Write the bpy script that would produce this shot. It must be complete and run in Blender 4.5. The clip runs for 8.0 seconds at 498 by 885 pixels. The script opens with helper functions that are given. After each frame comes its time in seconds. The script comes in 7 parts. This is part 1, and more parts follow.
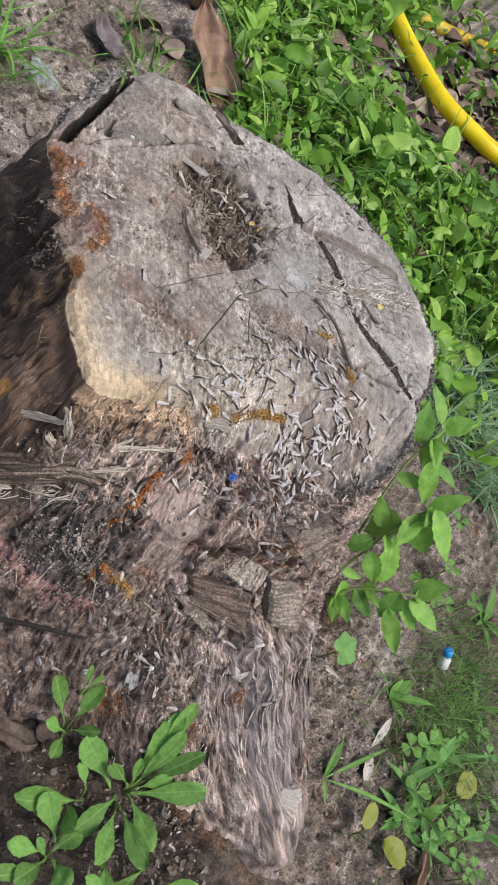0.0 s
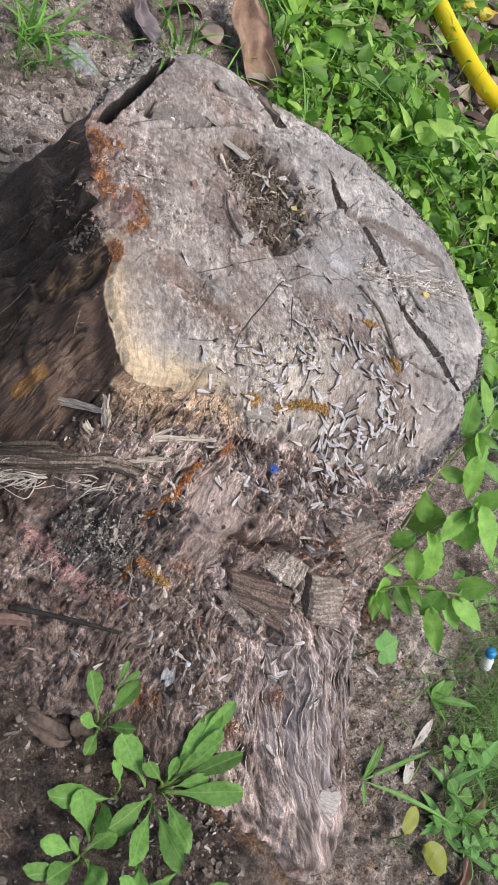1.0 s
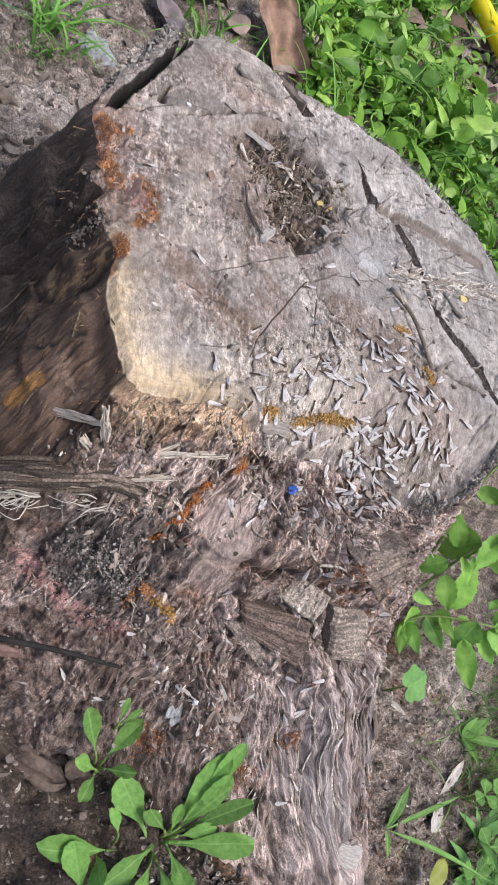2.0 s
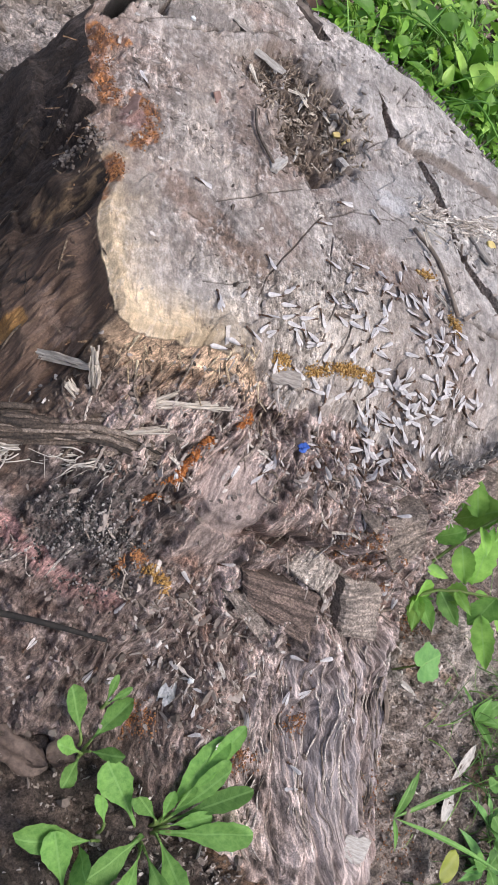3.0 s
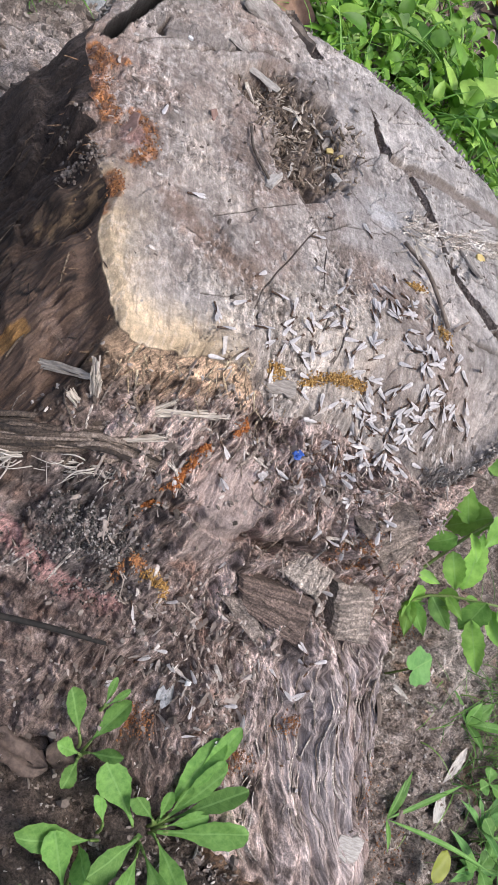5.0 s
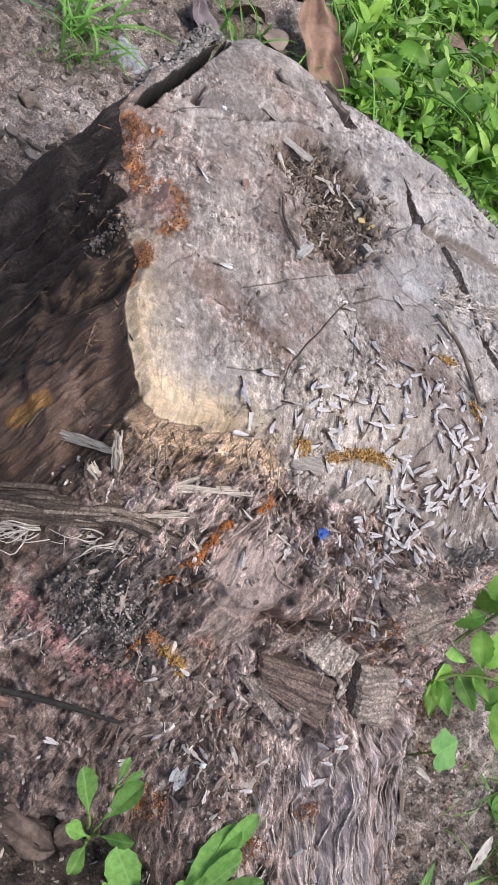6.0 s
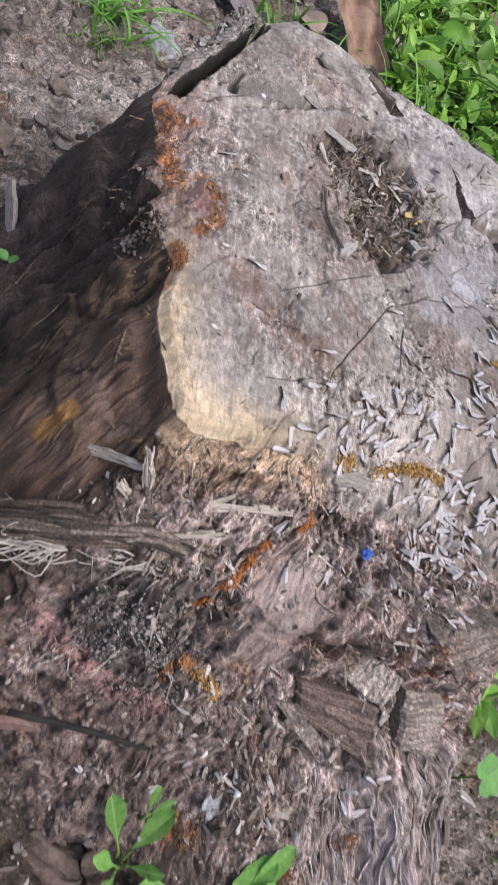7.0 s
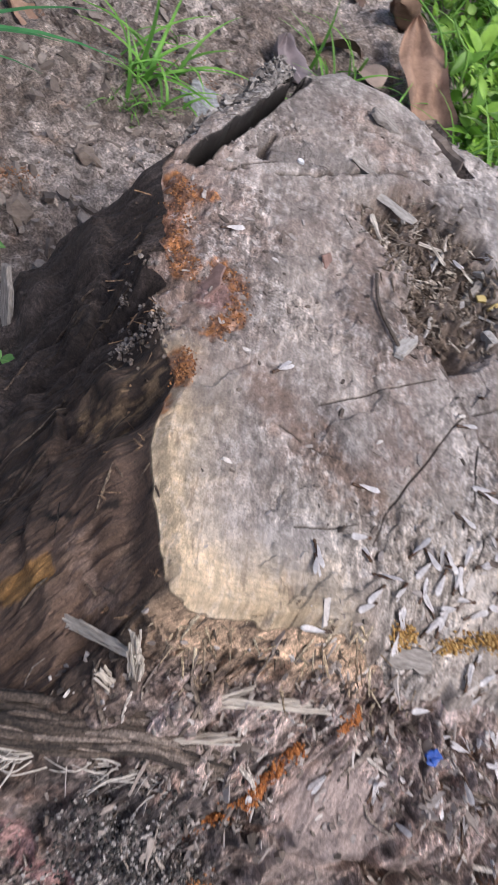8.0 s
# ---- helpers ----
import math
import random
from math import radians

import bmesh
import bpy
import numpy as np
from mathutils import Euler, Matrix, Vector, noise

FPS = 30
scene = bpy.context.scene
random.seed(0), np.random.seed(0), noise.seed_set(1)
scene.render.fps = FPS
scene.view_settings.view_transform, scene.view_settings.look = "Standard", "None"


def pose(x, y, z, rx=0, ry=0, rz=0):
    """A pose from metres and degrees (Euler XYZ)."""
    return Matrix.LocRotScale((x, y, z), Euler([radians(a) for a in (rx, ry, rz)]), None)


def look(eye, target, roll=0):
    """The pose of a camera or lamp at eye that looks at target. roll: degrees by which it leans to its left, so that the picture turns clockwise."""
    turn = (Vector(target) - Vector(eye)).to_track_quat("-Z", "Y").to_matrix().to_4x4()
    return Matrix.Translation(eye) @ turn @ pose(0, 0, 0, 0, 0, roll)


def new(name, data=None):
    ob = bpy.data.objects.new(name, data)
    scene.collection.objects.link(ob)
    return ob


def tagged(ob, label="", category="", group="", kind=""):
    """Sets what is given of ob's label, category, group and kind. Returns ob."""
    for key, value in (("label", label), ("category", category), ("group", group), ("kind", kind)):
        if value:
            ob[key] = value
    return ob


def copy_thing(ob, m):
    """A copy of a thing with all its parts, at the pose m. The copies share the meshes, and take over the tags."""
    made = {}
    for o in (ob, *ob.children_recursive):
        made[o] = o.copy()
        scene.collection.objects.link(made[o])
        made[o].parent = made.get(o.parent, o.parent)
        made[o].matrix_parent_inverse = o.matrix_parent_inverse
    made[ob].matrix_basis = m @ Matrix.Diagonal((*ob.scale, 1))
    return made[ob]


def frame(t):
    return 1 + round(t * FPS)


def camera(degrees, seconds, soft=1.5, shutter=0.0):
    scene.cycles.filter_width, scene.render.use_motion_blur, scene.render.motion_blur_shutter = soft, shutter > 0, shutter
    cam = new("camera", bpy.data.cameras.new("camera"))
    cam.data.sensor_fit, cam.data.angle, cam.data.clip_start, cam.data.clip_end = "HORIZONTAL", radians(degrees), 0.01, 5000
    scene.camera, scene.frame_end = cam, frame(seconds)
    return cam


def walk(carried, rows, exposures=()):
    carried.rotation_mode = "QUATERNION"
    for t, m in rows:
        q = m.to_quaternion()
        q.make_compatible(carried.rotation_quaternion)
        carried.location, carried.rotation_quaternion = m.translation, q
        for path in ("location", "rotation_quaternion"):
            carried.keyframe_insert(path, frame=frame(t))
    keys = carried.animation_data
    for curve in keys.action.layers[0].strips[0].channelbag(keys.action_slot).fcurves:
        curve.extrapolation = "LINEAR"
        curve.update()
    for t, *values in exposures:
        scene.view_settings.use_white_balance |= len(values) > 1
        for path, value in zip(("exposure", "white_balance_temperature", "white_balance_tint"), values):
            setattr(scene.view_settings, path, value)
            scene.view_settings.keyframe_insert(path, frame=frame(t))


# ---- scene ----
cam = camera(31.5, 8.0, 1.0, 0.35)
PATH = [
    (0, (0.076, 0.112, 0.64), (0.108, 1.532, -0.767), 45.1),
    (0.5, (0.071, 0.111, 0.634), (0.086, 1.505, -0.8), 45.1),
    (1, (0.073, 0.121, 0.62), (0.063, 1.502, -0.827), 44.4),
    (1.5, (0.073, 0.141, 0.604), (0.035, 1.504, -0.859), 43.6),
    (1.7, (0.071, 0.152, 0.597), (0.005, 1.514, -0.866), 43.2),
    (2.8, (0.074, 0.197, 0.542), (0.064, 1.524, -0.954), 46.0),
    (3, (0.074, 0.198, 0.534), (0.066, 1.527, -0.96), 46.3),
    (3.5, (0.077, 0.193, 0.536), (0.066, 1.529, -0.953), 45.9),
    (4, (0.077, 0.191, 0.537), (0.063, 1.519, -0.958), 45.9),
    (4.5, (0.075, 0.187, 0.543), (0.068, 1.531, -0.938), 46.3),
    (5.8, (0.069, 0.193, 0.542), (-0.003, 1.546, -0.93), 44.8),
    (6, (0.061, 0.204, 0.542), (-0.064, 1.571, -0.913), 44.2),
    (6.5, (0.065, 0.205, 0.533), (-0.07, 1.556, -0.935), 44.2),
    (7, (0.045, 0.229, 0.525), (-0.101, 1.539, -0.979), 43.7),
    (7.5, (0.022, 0.28, 0.51), (-0.176, 1.573, -1.003), 40.3),
    (8, (0.017, 0.327, 0.477), (-0.324, 1.589, -1.037), 36.9),
]
walk(cam, [(t, look(eye, target, roll)) for t, eye, target, roll in PATH],
     exposures=[(0, 0.18, 6600, 7), (1.0, 0.33, 6500, 9), (3.0, 0.47, 6350, 11), (5.0, 0.48, 6350, 11), (8.0, 0.33, 6250, 13)])

# ---- light ----
world = bpy.data.worlds.new("sky")
scene.world = world
world.use_nodes = True
wn = world.node_tree.nodes
sky = wn.new("ShaderNodeTexSky")
sky.sky_type, sky.sun_disc = "NISHITA", False
sky.sun_elevation, sky.sun_rotation = radians(62), radians(94)
sky.air_density, sky.dust_density, sky.ozone_density = 1.0, 4.0, 1.0
wn["Background"].inputs["Strength"].default_value = 0.13
world.node_tree.links.new(sky.outputs["Color"], wn["Background"].inputs["Color"])
sun = new("sun", bpy.data.lights.new("sun", "SUN"))
sun.data.energy, sun.data.angle, sun.data.color = 2.0, radians(30), (1.0, 0.975, 0.945)
sun.matrix_world = look((3.0, 0.2, 5.5), (0, 0.6, 0))


# ---- numeric noise ----
def lattice(ix, iy, seed):
    h = (ix.astype(np.int64) * 374761393 + iy.astype(np.int64) * 668265263 + seed * 1442695041) & 0x7FFFFFFF
    h = ((h ^ (h >> 13)) * 1274126177) & 0x7FFFFFFF
    return ((h ^ (h >> 16)) & 0xFFFF) / 65535.0


def vnoise(x, y, seed=0):
    """Smooth noise from -1 to 1 on a unit lattice."""
    ix, iy = np.floor(x), np.floor(y)
    fx, fy = x - ix, y - iy
    fx, fy = fx * fx * (3 - 2 * fx), fy * fy * (3 - 2 * fy)
    a, b = lattice(ix, iy, seed), lattice(ix + 1, iy, seed)
    c, d = lattice(ix, iy + 1, seed), lattice(ix + 1, iy + 1, seed)
    return 2 * (a + (b - a) * fx + (c - a) * fy + (a - b - c + d) * fx * fy) - 1


def fbm(x, y, seed=0, octaves=4):
    total, amp = 0.0, 0.5
    for k in range(octaves):
        total = total + amp * vnoise(x * 2 ** k, y * 2 ** k, seed + 17 * k)
        amp *= 0.55
    return total


def smooth(a, b, v):
    t = np.clip((v - a) / (b - a), 0, 1)
    return t * t * (3 - 2 * t)


def to_line(x, y, line):
    """Distance to a polyline, and how far along it (0 to 1)."""
    best, along = np.full(np.shape(x), 1e9), np.zeros(np.shape(x))
    n = len(line) - 1
    for k in range(n):
        (ax, ay), (bx, by) = line[k], line[k + 1]
        vx, vy = bx - ax, by - ay
        t = np.clip(((x - ax) * vx + (y - ay) * vy) / (vx * vx + vy * vy), 0, 1)
        d = np.hypot(x - ax - t * vx, y - ay - t * vy)
        near = d < best
        best, along = np.where(near, d, best), np.where(near, (k + t) / n, along)
    return best, along


def to_short_line(x, y, line, reach=0.003):
    """As to_line, but worked out near the line alone."""
    lx, ly = [p[0] for p in line], [p[1] for p in line]
    near = (x > min(lx) - reach) & (x < max(lx) + reach) & (y > min(ly) - reach) & (y < max(ly) + reach)
    d, along = np.full(np.shape(x), 1.0), np.zeros(np.shape(x))
    if near.any():
        d[near], along[near] = to_line(x[near], y[near], line)
    return d, along


# ---- mesh helpers ----
def mesh_data(name, verts, faces, material, shade=True, colour=None):
    me = bpy.data.meshes.new(name)
    me.from_pydata([tuple(v) for v in verts], [], [tuple(f) for f in faces])
    if shade:
        me.polygons.foreach_set("use_smooth", [True] * len(me.polygons))
    if colour is not None:
        layer = me.color_attributes.new("tone", "FLOAT_COLOR", "POINT")
        layer.data.foreach_set("color", np.column_stack([colour, np.ones(len(colour))]).astype(np.float32).ravel())
    for m in material if isinstance(material, (list, tuple)) else [material]:
        me.materials.append(m)
    me.update()
    return me


def grid_data(name, co, material, closed=False, colour=None, keep=None):
    """A sheet of rows x columns x 3 points; closed joins the last column to the first; keep picks the faces."""
    rows, cols = co.shape[:2]
    r, c = np.meshgrid(np.arange(rows - 1), np.arange(cols if closed else cols - 1), indexing="ij")
    n = (c + 1) % cols
    quads = np.stack([r * cols + c, r * cols + n, (r + 1) * cols + n, (r + 1) * cols + c], axis=-1).reshape(-1, 4)
    if keep is not None:
        quads = quads[keep]
    me = bpy.data.meshes.new(name)
    me.vertices.add(rows * cols)
    me.vertices.foreach_set("co", co.astype(np.float32).ravel())
    me.loops.add(quads.size)
    me.loops.foreach_set("vertex_index", quads.astype(np.int32).ravel())
    me.polygons.add(len(quads))
    me.polygons.foreach_set("loop_start", np.arange(0, quads.size, 4, dtype=np.int32))
    me.polygons.foreach_set("loop_total", np.full(len(quads), 4, dtype=np.int32))
    me.polygons.foreach_set("use_smooth", np.ones(len(quads), dtype=bool))
    if colour is not None:
        layer = me.color_attributes.new("tone", "FLOAT_COLOR", "POINT")
        flat = colour.reshape(-1, 3)
        layer.data.foreach_set("color", np.column_stack([flat, np.ones(len(flat))]).astype(np.float32).ravel())
    me.materials.append(material)
    me.update()
    me.validate()
    return me


def thing(name, label, category, group="", kind="", at=(0, 0, 0)):
    ob = new(name)
    ob.empty_display_size = 0.01
    ob.location = at
    return tagged(ob, label, category, group, kind)


def part(name, me, parent, label="", m=None, kind=""):
    ob = new(name, me)
    ob.parent = parent
    if m is not None:
        ob.matrix_local = m
    return tagged(ob, label, kind=kind)


def solo(name, me, label, category, group="", kind="", m=None):
    ob = new(name, me)
    if m is not None:
        ob.matrix_world = m
    return tagged(ob, label, category, group, kind)


def tube(points, radii, sides=8, flat=1.0):
    """Vertices and faces of a tube through points, with a radius at each."""
    pts = [Vector(p) for p in points]
    verts, faces = [], []
    for i, p in enumerate(pts):
        d = (pts[min(i + 1, len(pts) - 1)] - pts[max(i - 1, 0)]).normalized()
        u = d.cross(Vector((0.13, 0.21, 1))).normalized()
        w = d.cross(u)
        for k in range(sides):
            a = 2 * math.pi * k / sides
            verts.append(p + radii[i] * (math.cos(a) * u + flat * math.sin(a) * w))
    for i in range(len(pts) - 1):
        for k in range(sides):
            a, b = i * sides + k, i * sides + (k + 1) % sides
            faces.append((a, b, b + sides, a + sides))
    faces.append(tuple(range(sides))[::-1])
    faces.append(tuple(range((len(pts) - 1) * sides, len(pts) * sides)))
    return verts, faces


def bend(points, n):
    """n points on a smooth curve through the given ones."""
    p = [Vector(q) for q in points]
    p = [2 * p[0] - p[1]] + p + [2 * p[-1] - p[-2]]
    out = []
    for i in range(n):
        s = i / (n - 1) * (len(p) - 3)
        k = min(int(s), len(p) - 4)
        t = s - k
        a, b, c, d = p[k:k + 4]
        out.append(0.5 * (2 * b + (c - a) * t + (2 * a - 5 * b + 4 * c - d) * t * t + (3 * b - a - 3 * c + d) * t ** 3))
    return out


class Heap:
    """Gathers many small pieces into one mesh."""

    def __init__(self):
        self.v, self.f, self.c = [], [], []

    def add(self, verts, faces, m=None, tone=None):
        base = len(self.v)
        self.v.extend([tuple(m @ Vector(v)) for v in verts] if m is not None else [tuple(v) for v in verts])
        self.f.extend([tuple(base + i for i in f) for f in faces])
        if tone is not None:
            self.c.extend([tone] * len(verts))

    def data(self, name, material, shade=True):
        return mesh_data(name, self.v, self.f, material, shade, np.array(self.c) if self.c else None)


rng = random.Random(5)

# ---- materials ----


def material(name, rough=0.8):
    mat = bpy.data.materials.new(name)
    mat.use_nodes = True
    nt = mat.node_tree
    bsdf = nt.nodes["Principled BSDF"]
    bsdf.inputs["Roughness"].default_value = rough
    return mat, nt, bsdf


def add_noise(nt, scale, detail=5, rough=0.6, stretch=None, coords="Object"):
    tex, co = nt.nodes.new("ShaderNodeTexNoise"), nt.nodes.new("ShaderNodeTexCoord")
    tex.inputs["Scale"].default_value, tex.inputs["Detail"].default_value, tex.inputs["Roughness"].default_value = scale, detail, rough
    if stretch:
        mp = nt.nodes.new("ShaderNodeMapping")
        mp.inputs["Scale"].default_value = stretch
        nt.links.new(co.outputs[coords], mp.inputs["Vector"])
        nt.links.new(mp.outputs["Vector"], tex.inputs["Vector"])
    else:
        nt.links.new(co.outputs[coords], tex.inputs["Vector"])
    return tex.outputs["Fac"]


def add_ramp(nt, fac, stops):
    ramp = nt.nodes.new("ShaderNodeValToRGB")
    els = ramp.color_ramp.elements
    while len(els) < len(stops):
        els.new(0.5)
    for el, (at, col) in zip(els, stops):
        el.position, el.color = at, (*col, 1)
    nt.links.new(fac, ramp.inputs["Fac"])
    return ramp.outputs["Color"]


def add_mix(nt, a, b, fac, blend="MIX"):
    mix = nt.nodes.new("ShaderNodeMix")
    mix.data_type, mix.blend_type = "RGBA", blend
    for socket, value in ((mix.inputs["A"], a), (mix.inputs["B"], b), (mix.inputs["Factor"], fac)):
        if isinstance(value, bpy.types.NodeSocket):
            nt.links.new(value, socket)
        elif isinstance(value, tuple):
            socket.default_value = (*value, 1)
        else:
            socket.default_value = value
    return mix.outputs["Result"]


def add_bump(nt, bsdf, height, strength, distance, before=None):
    b = nt.nodes.new("ShaderNodeBump")
    b.inputs["Strength"].default_value, b.inputs["Distance"].default_value = strength, distance
    nt.links.new(height, b.inputs["Height"])
    if before:
        nt.links.new(before, b.inputs["Normal"])
    nt.links.new(b.outputs["Normal"], bsdf.inputs["Normal"])
    return b.outputs["Normal"]


def toned(name, scales, contrast, bump, rough=0.85, flow=False):
    """A surface whose base colour comes from the mesh's tones, with grain, specks and mottling; flow lays the grain along the mesh's own lines."""
    mat, nt, bsdf = material(name, rough)
    att = nt.nodes.new("ShaderNodeAttribute")
    att.attribute_name = "tone"

    def layer(scale, detail, hard):
        tex = nt.nodes.new("ShaderNodeTexNoise")
        tex.inputs["Scale"].default_value, tex.inputs["Detail"].default_value, tex.inputs["Roughness"].default_value = scale, detail, hard
        return tex
    grain = layer(scales[0], 7, 0.72)
    if flow:
        line = nt.nodes.new("ShaderNodeAttribute")
        line.attribute_name = "flow"
        nt.links.new(line.outputs["Vector"], grain.inputs["Vector"])
    else:
        co = nt.nodes.new("ShaderNodeTexCoord")
        nt.links.new(co.outputs["Object"], grain.inputs["Vector"])
    co = nt.nodes.new("ShaderNodeTexCoord")
    speck, broad = layer(scales[0] * 1.7, 8, 0.75), layer(scales[1], 4, 0.6)
    nt.links.new(co.outputs["Object"], speck.inputs["Vector"])
    nt.links.new(co.outputs["Object"], broad.inputs["Vector"])
    lo, hi = 1 - contrast, 1 + contrast
    m1 = add_ramp(nt, grain.outputs["Fac"], [(0.38, (lo * 0.9, lo * 0.87, lo * 0.84)), (0.5, (1, 1, 1)), (0.60, (hi * 1.1, hi * 1.1, hi * 1.09))])
    m2 = add_ramp(nt, speck.outputs["Fac"], [(0.38, (lo * 0.6, lo * 0.58, lo * 0.55)), (0.46, (0.93, 0.93, 0.93)), (0.54, (1.08, 1.08, 1.08)), (0.62, (hi * 1.15, hi * 1.15, hi * 1.15))])
    m3 = add_ramp(nt, broad.outputs["Fac"], [(0.3, (0.84, 0.83, 0.82)), (0.7, (1.12, 1.12, 1.12))])
    col = att.outputs["Color"]
    how_fibrous, how_worn = 1.0, 1.0
    if flow:
        worn_att, fibre_att = nt.nodes.new("ShaderNodeAttribute"), nt.nodes.new("ShaderNodeAttribute")
        worn_att.attribute_name, fibre_att.attribute_name = "worn", "fibre"
        how_worn, how_fibrous = worn_att.outputs["Fac"], fibre_att.outputs["Fac"]
    for m, share in ((m1, how_fibrous), (m2, how_worn), (m3, 1.0)):
        col = add_mix(nt, col, m, share, "MULTIPLY")
    nt.links.new(col, bsdf.inputs["Base Color"])
    n1 = add_bump(nt, bsdf, grain.outputs["Fac"], bump[0], bump[1])
    add_bump(nt, bsdf, speck.outputs["Fac"], bump[0] * 0.8, bump[1] * 0.6, n1)
    return mat


def mottled(name, dark, light, scale=60, rough=0.7, bump=0.3, dist=0.001, stretch=None, vary=0.0, through_light=0.0, rib=False):
    """A plain stuff between two colours; vary shifts it from piece to piece; through_light lets leaves and wings glow against the sky."""
    mat, nt, bsdf = material(name, rough)
    fac = add_noise(nt, scale, 5, 0.65, stretch)
    col = add_ramp(nt, fac, [(0.3, dark), (0.7, light)])
    if vary:
        info, hsv, mul = nt.nodes.new("ShaderNodeObjectInfo"), nt.nodes.new("ShaderNodeHueSaturation"), nt.nodes.new("ShaderNodeMapRange")
        mul.inputs["To Min"].default_value, mul.inputs["To Max"].default_value = 1 - vary, 1 + vary
        nt.links.new(info.outputs["Random"], mul.inputs["Value"])
        nt.links.new(mul.outputs["Result"], hsv.inputs["Value"])
        nt.links.new(col, hsv.inputs["Color"])
        col = hsv.outputs["Color"]
    if rib:
        # a pale midrib and side veins, in the leaf's own axes
        co, sep = nt.nodes.new("ShaderNodeTexCoord"), nt.nodes.new("ShaderNodeSeparateXYZ")
        nt.links.new(co.outputs["Object"], sep.inputs["Vector"])

        def calc(kind, a, b):
            node = nt.nodes.new("ShaderNodeMath")
            node.operation = kind
            for k, value in enumerate((a, b)):
                if isinstance(value, bpy.types.NodeSocket):
                    nt.links.new(value, node.inputs[k])
                else:
                    node.inputs[k].default_value = value
            return node.outputs[0]
        off = calc("ABSOLUTE", sep.outputs["Y"], 0)
        mid = calc("LESS_THAN", off, 0.00055)
        vein = calc("GREATER_THAN", calc("SINE", calc("MULTIPLY", calc("SUBTRACT", sep.outputs["X"], off), 1250), 0), 0.9)
        col = add_mix(nt, col, (0.26, 0.46, 0.14), calc("MAXIMUM", calc("MULTIPLY", mid, 0.45), calc("MULTIPLY", vein, 0.10)))
    nt.links.new(col, bsdf.inputs["Base Color"])
    add_bump(nt, bsdf, fac, bump, dist)
    if through_light:
        tr, mix = nt.nodes.new("ShaderNodeBsdfTranslucent"), nt.nodes.new("ShaderNodeMixShader")
        mix.inputs["Fac"].default_value = through_light
        nt.links.new(col, tr.inputs["Color"])
        nt.links.new(bsdf.outputs["BSDF"], mix.inputs[1])
        nt.links.new(tr.outputs["BSDF"], mix.inputs[2])
        nt.links.new(mix.outputs["Shader"], nt.nodes["Material Output"].inputs["Surface"])
    return mat


def pieces(name, stops, scale=90, rough=0.85, bump=0.5, dist=0.001, stretch=None, through_light=0.0):
    """For heaps of pieces: each island takes its own colour from the stops."""
    mat, nt, bsdf = material(name, rough)
    geo = nt.nodes.new("ShaderNodeNewGeometry")
    col = add_ramp(nt, geo.outputs["Random Per Island"], stops)
    fac = add_noise(nt, scale, 5, 0.65, stretch)
    col = add_mix(nt, col, add_ramp(nt, fac, [(0.3, (0.7, 0.7, 0.7)), (0.7, (1.2, 1.2, 1.2))]), 1.0, "MULTIPLY")
    nt.links.new(col, bsdf.inputs["Base Color"])
    add_bump(nt, bsdf, fac, bump, dist)
    if through_light:
        tr, mix = nt.nodes.new("ShaderNodeBsdfTranslucent"), nt.nodes.new("ShaderNodeMixShader")
        mix.inputs["Fac"].default_value = through_light
        nt.links.new(col, tr.inputs["Color"])
        nt.links.new(bsdf.outputs["BSDF"], mix.inputs[1])
        nt.links.new(tr.outputs["BSDF"], mix.inputs[2])
        nt.links.new(mix.outputs["Shader"], nt.nodes["Material Output"].inputs["Surface"])
    return mat


WOOD = toned("weathered_wood", (560, 40), 0.5, (0.85, 0.0018), 0.85, True)
WOOD_BIT = toned("loose_wood", (520, 40), 0.4, (0.8, 0.0014))
SOIL = toned("sandy_soil", (380, 26), 0.42, (1.0, 0.0035), 0.95)
CHIP = pieces("wood_chip", [(0.0, (0.10, 0.076, 0.062)), (0.25, (0.21, 0.168, 0.143)), (0.55, (0.33, 0.28, 0.25)), (0.85, (0.46, 0.41, 0.375)), (1.0, (0.62, 0.57, 0.53))], 300, stretch=(1, 1, 0.3))
CRUMB = pieces("soil_crumb", [(0.0, (0.07, 0.055, 0.045)), (0.5, (0.17, 0.135, 0.115)), (1.0, (0.27, 0.23, 0.2))], 400)
FRASS = pieces("frass", [(0.0, (0.09, 0.048, 0.031)), (0.45, (0.24, 0.10, 0.045)), (1.0, (0.45, 0.21, 0.08))], 500)
FRASS_BRIGHT = pieces("fresh_frass", [(0.0, (0.20, 0.07, 0.025)), (0.5, (0.42, 0.14, 0.035)), (1.0, (0.55, 0.23, 0.07))], 500)
FRASS_YELLOW = pieces("yellow_frass", [(0.0, (0.24, 0.125, 0.035)), (0.5, (0.42, 0.24, 0.07)), (1.0, (0.56, 0.37, 0.14))], 500)
CHAR = pieces("charred_crumb", [(0.0, (0.016, 0.015, 0.014)), (0.4, (0.05, 0.046, 0.044)), (0.7, (0.15, 0.135, 0.125)), (1.0, (0.46, 0.42, 0.4))], 500)
DUST = pieces("wood_dust", [(0.0, (0.06, 0.045, 0.036)), (0.35, (0.17, 0.135, 0.113)), (0.7, (0.30, 0.255, 0.228)), (0.93, (0.44, 0.39, 0.36)), (1.0, (0.6, 0.55, 0.51))], 600)
BARK = pieces("bark_scale", [(0.0, (0.10, 0.086, 0.077)), (0.5, (0.24, 0.215, 0.195)), (1.0, (0.40, 0.375, 0.35))], 300)
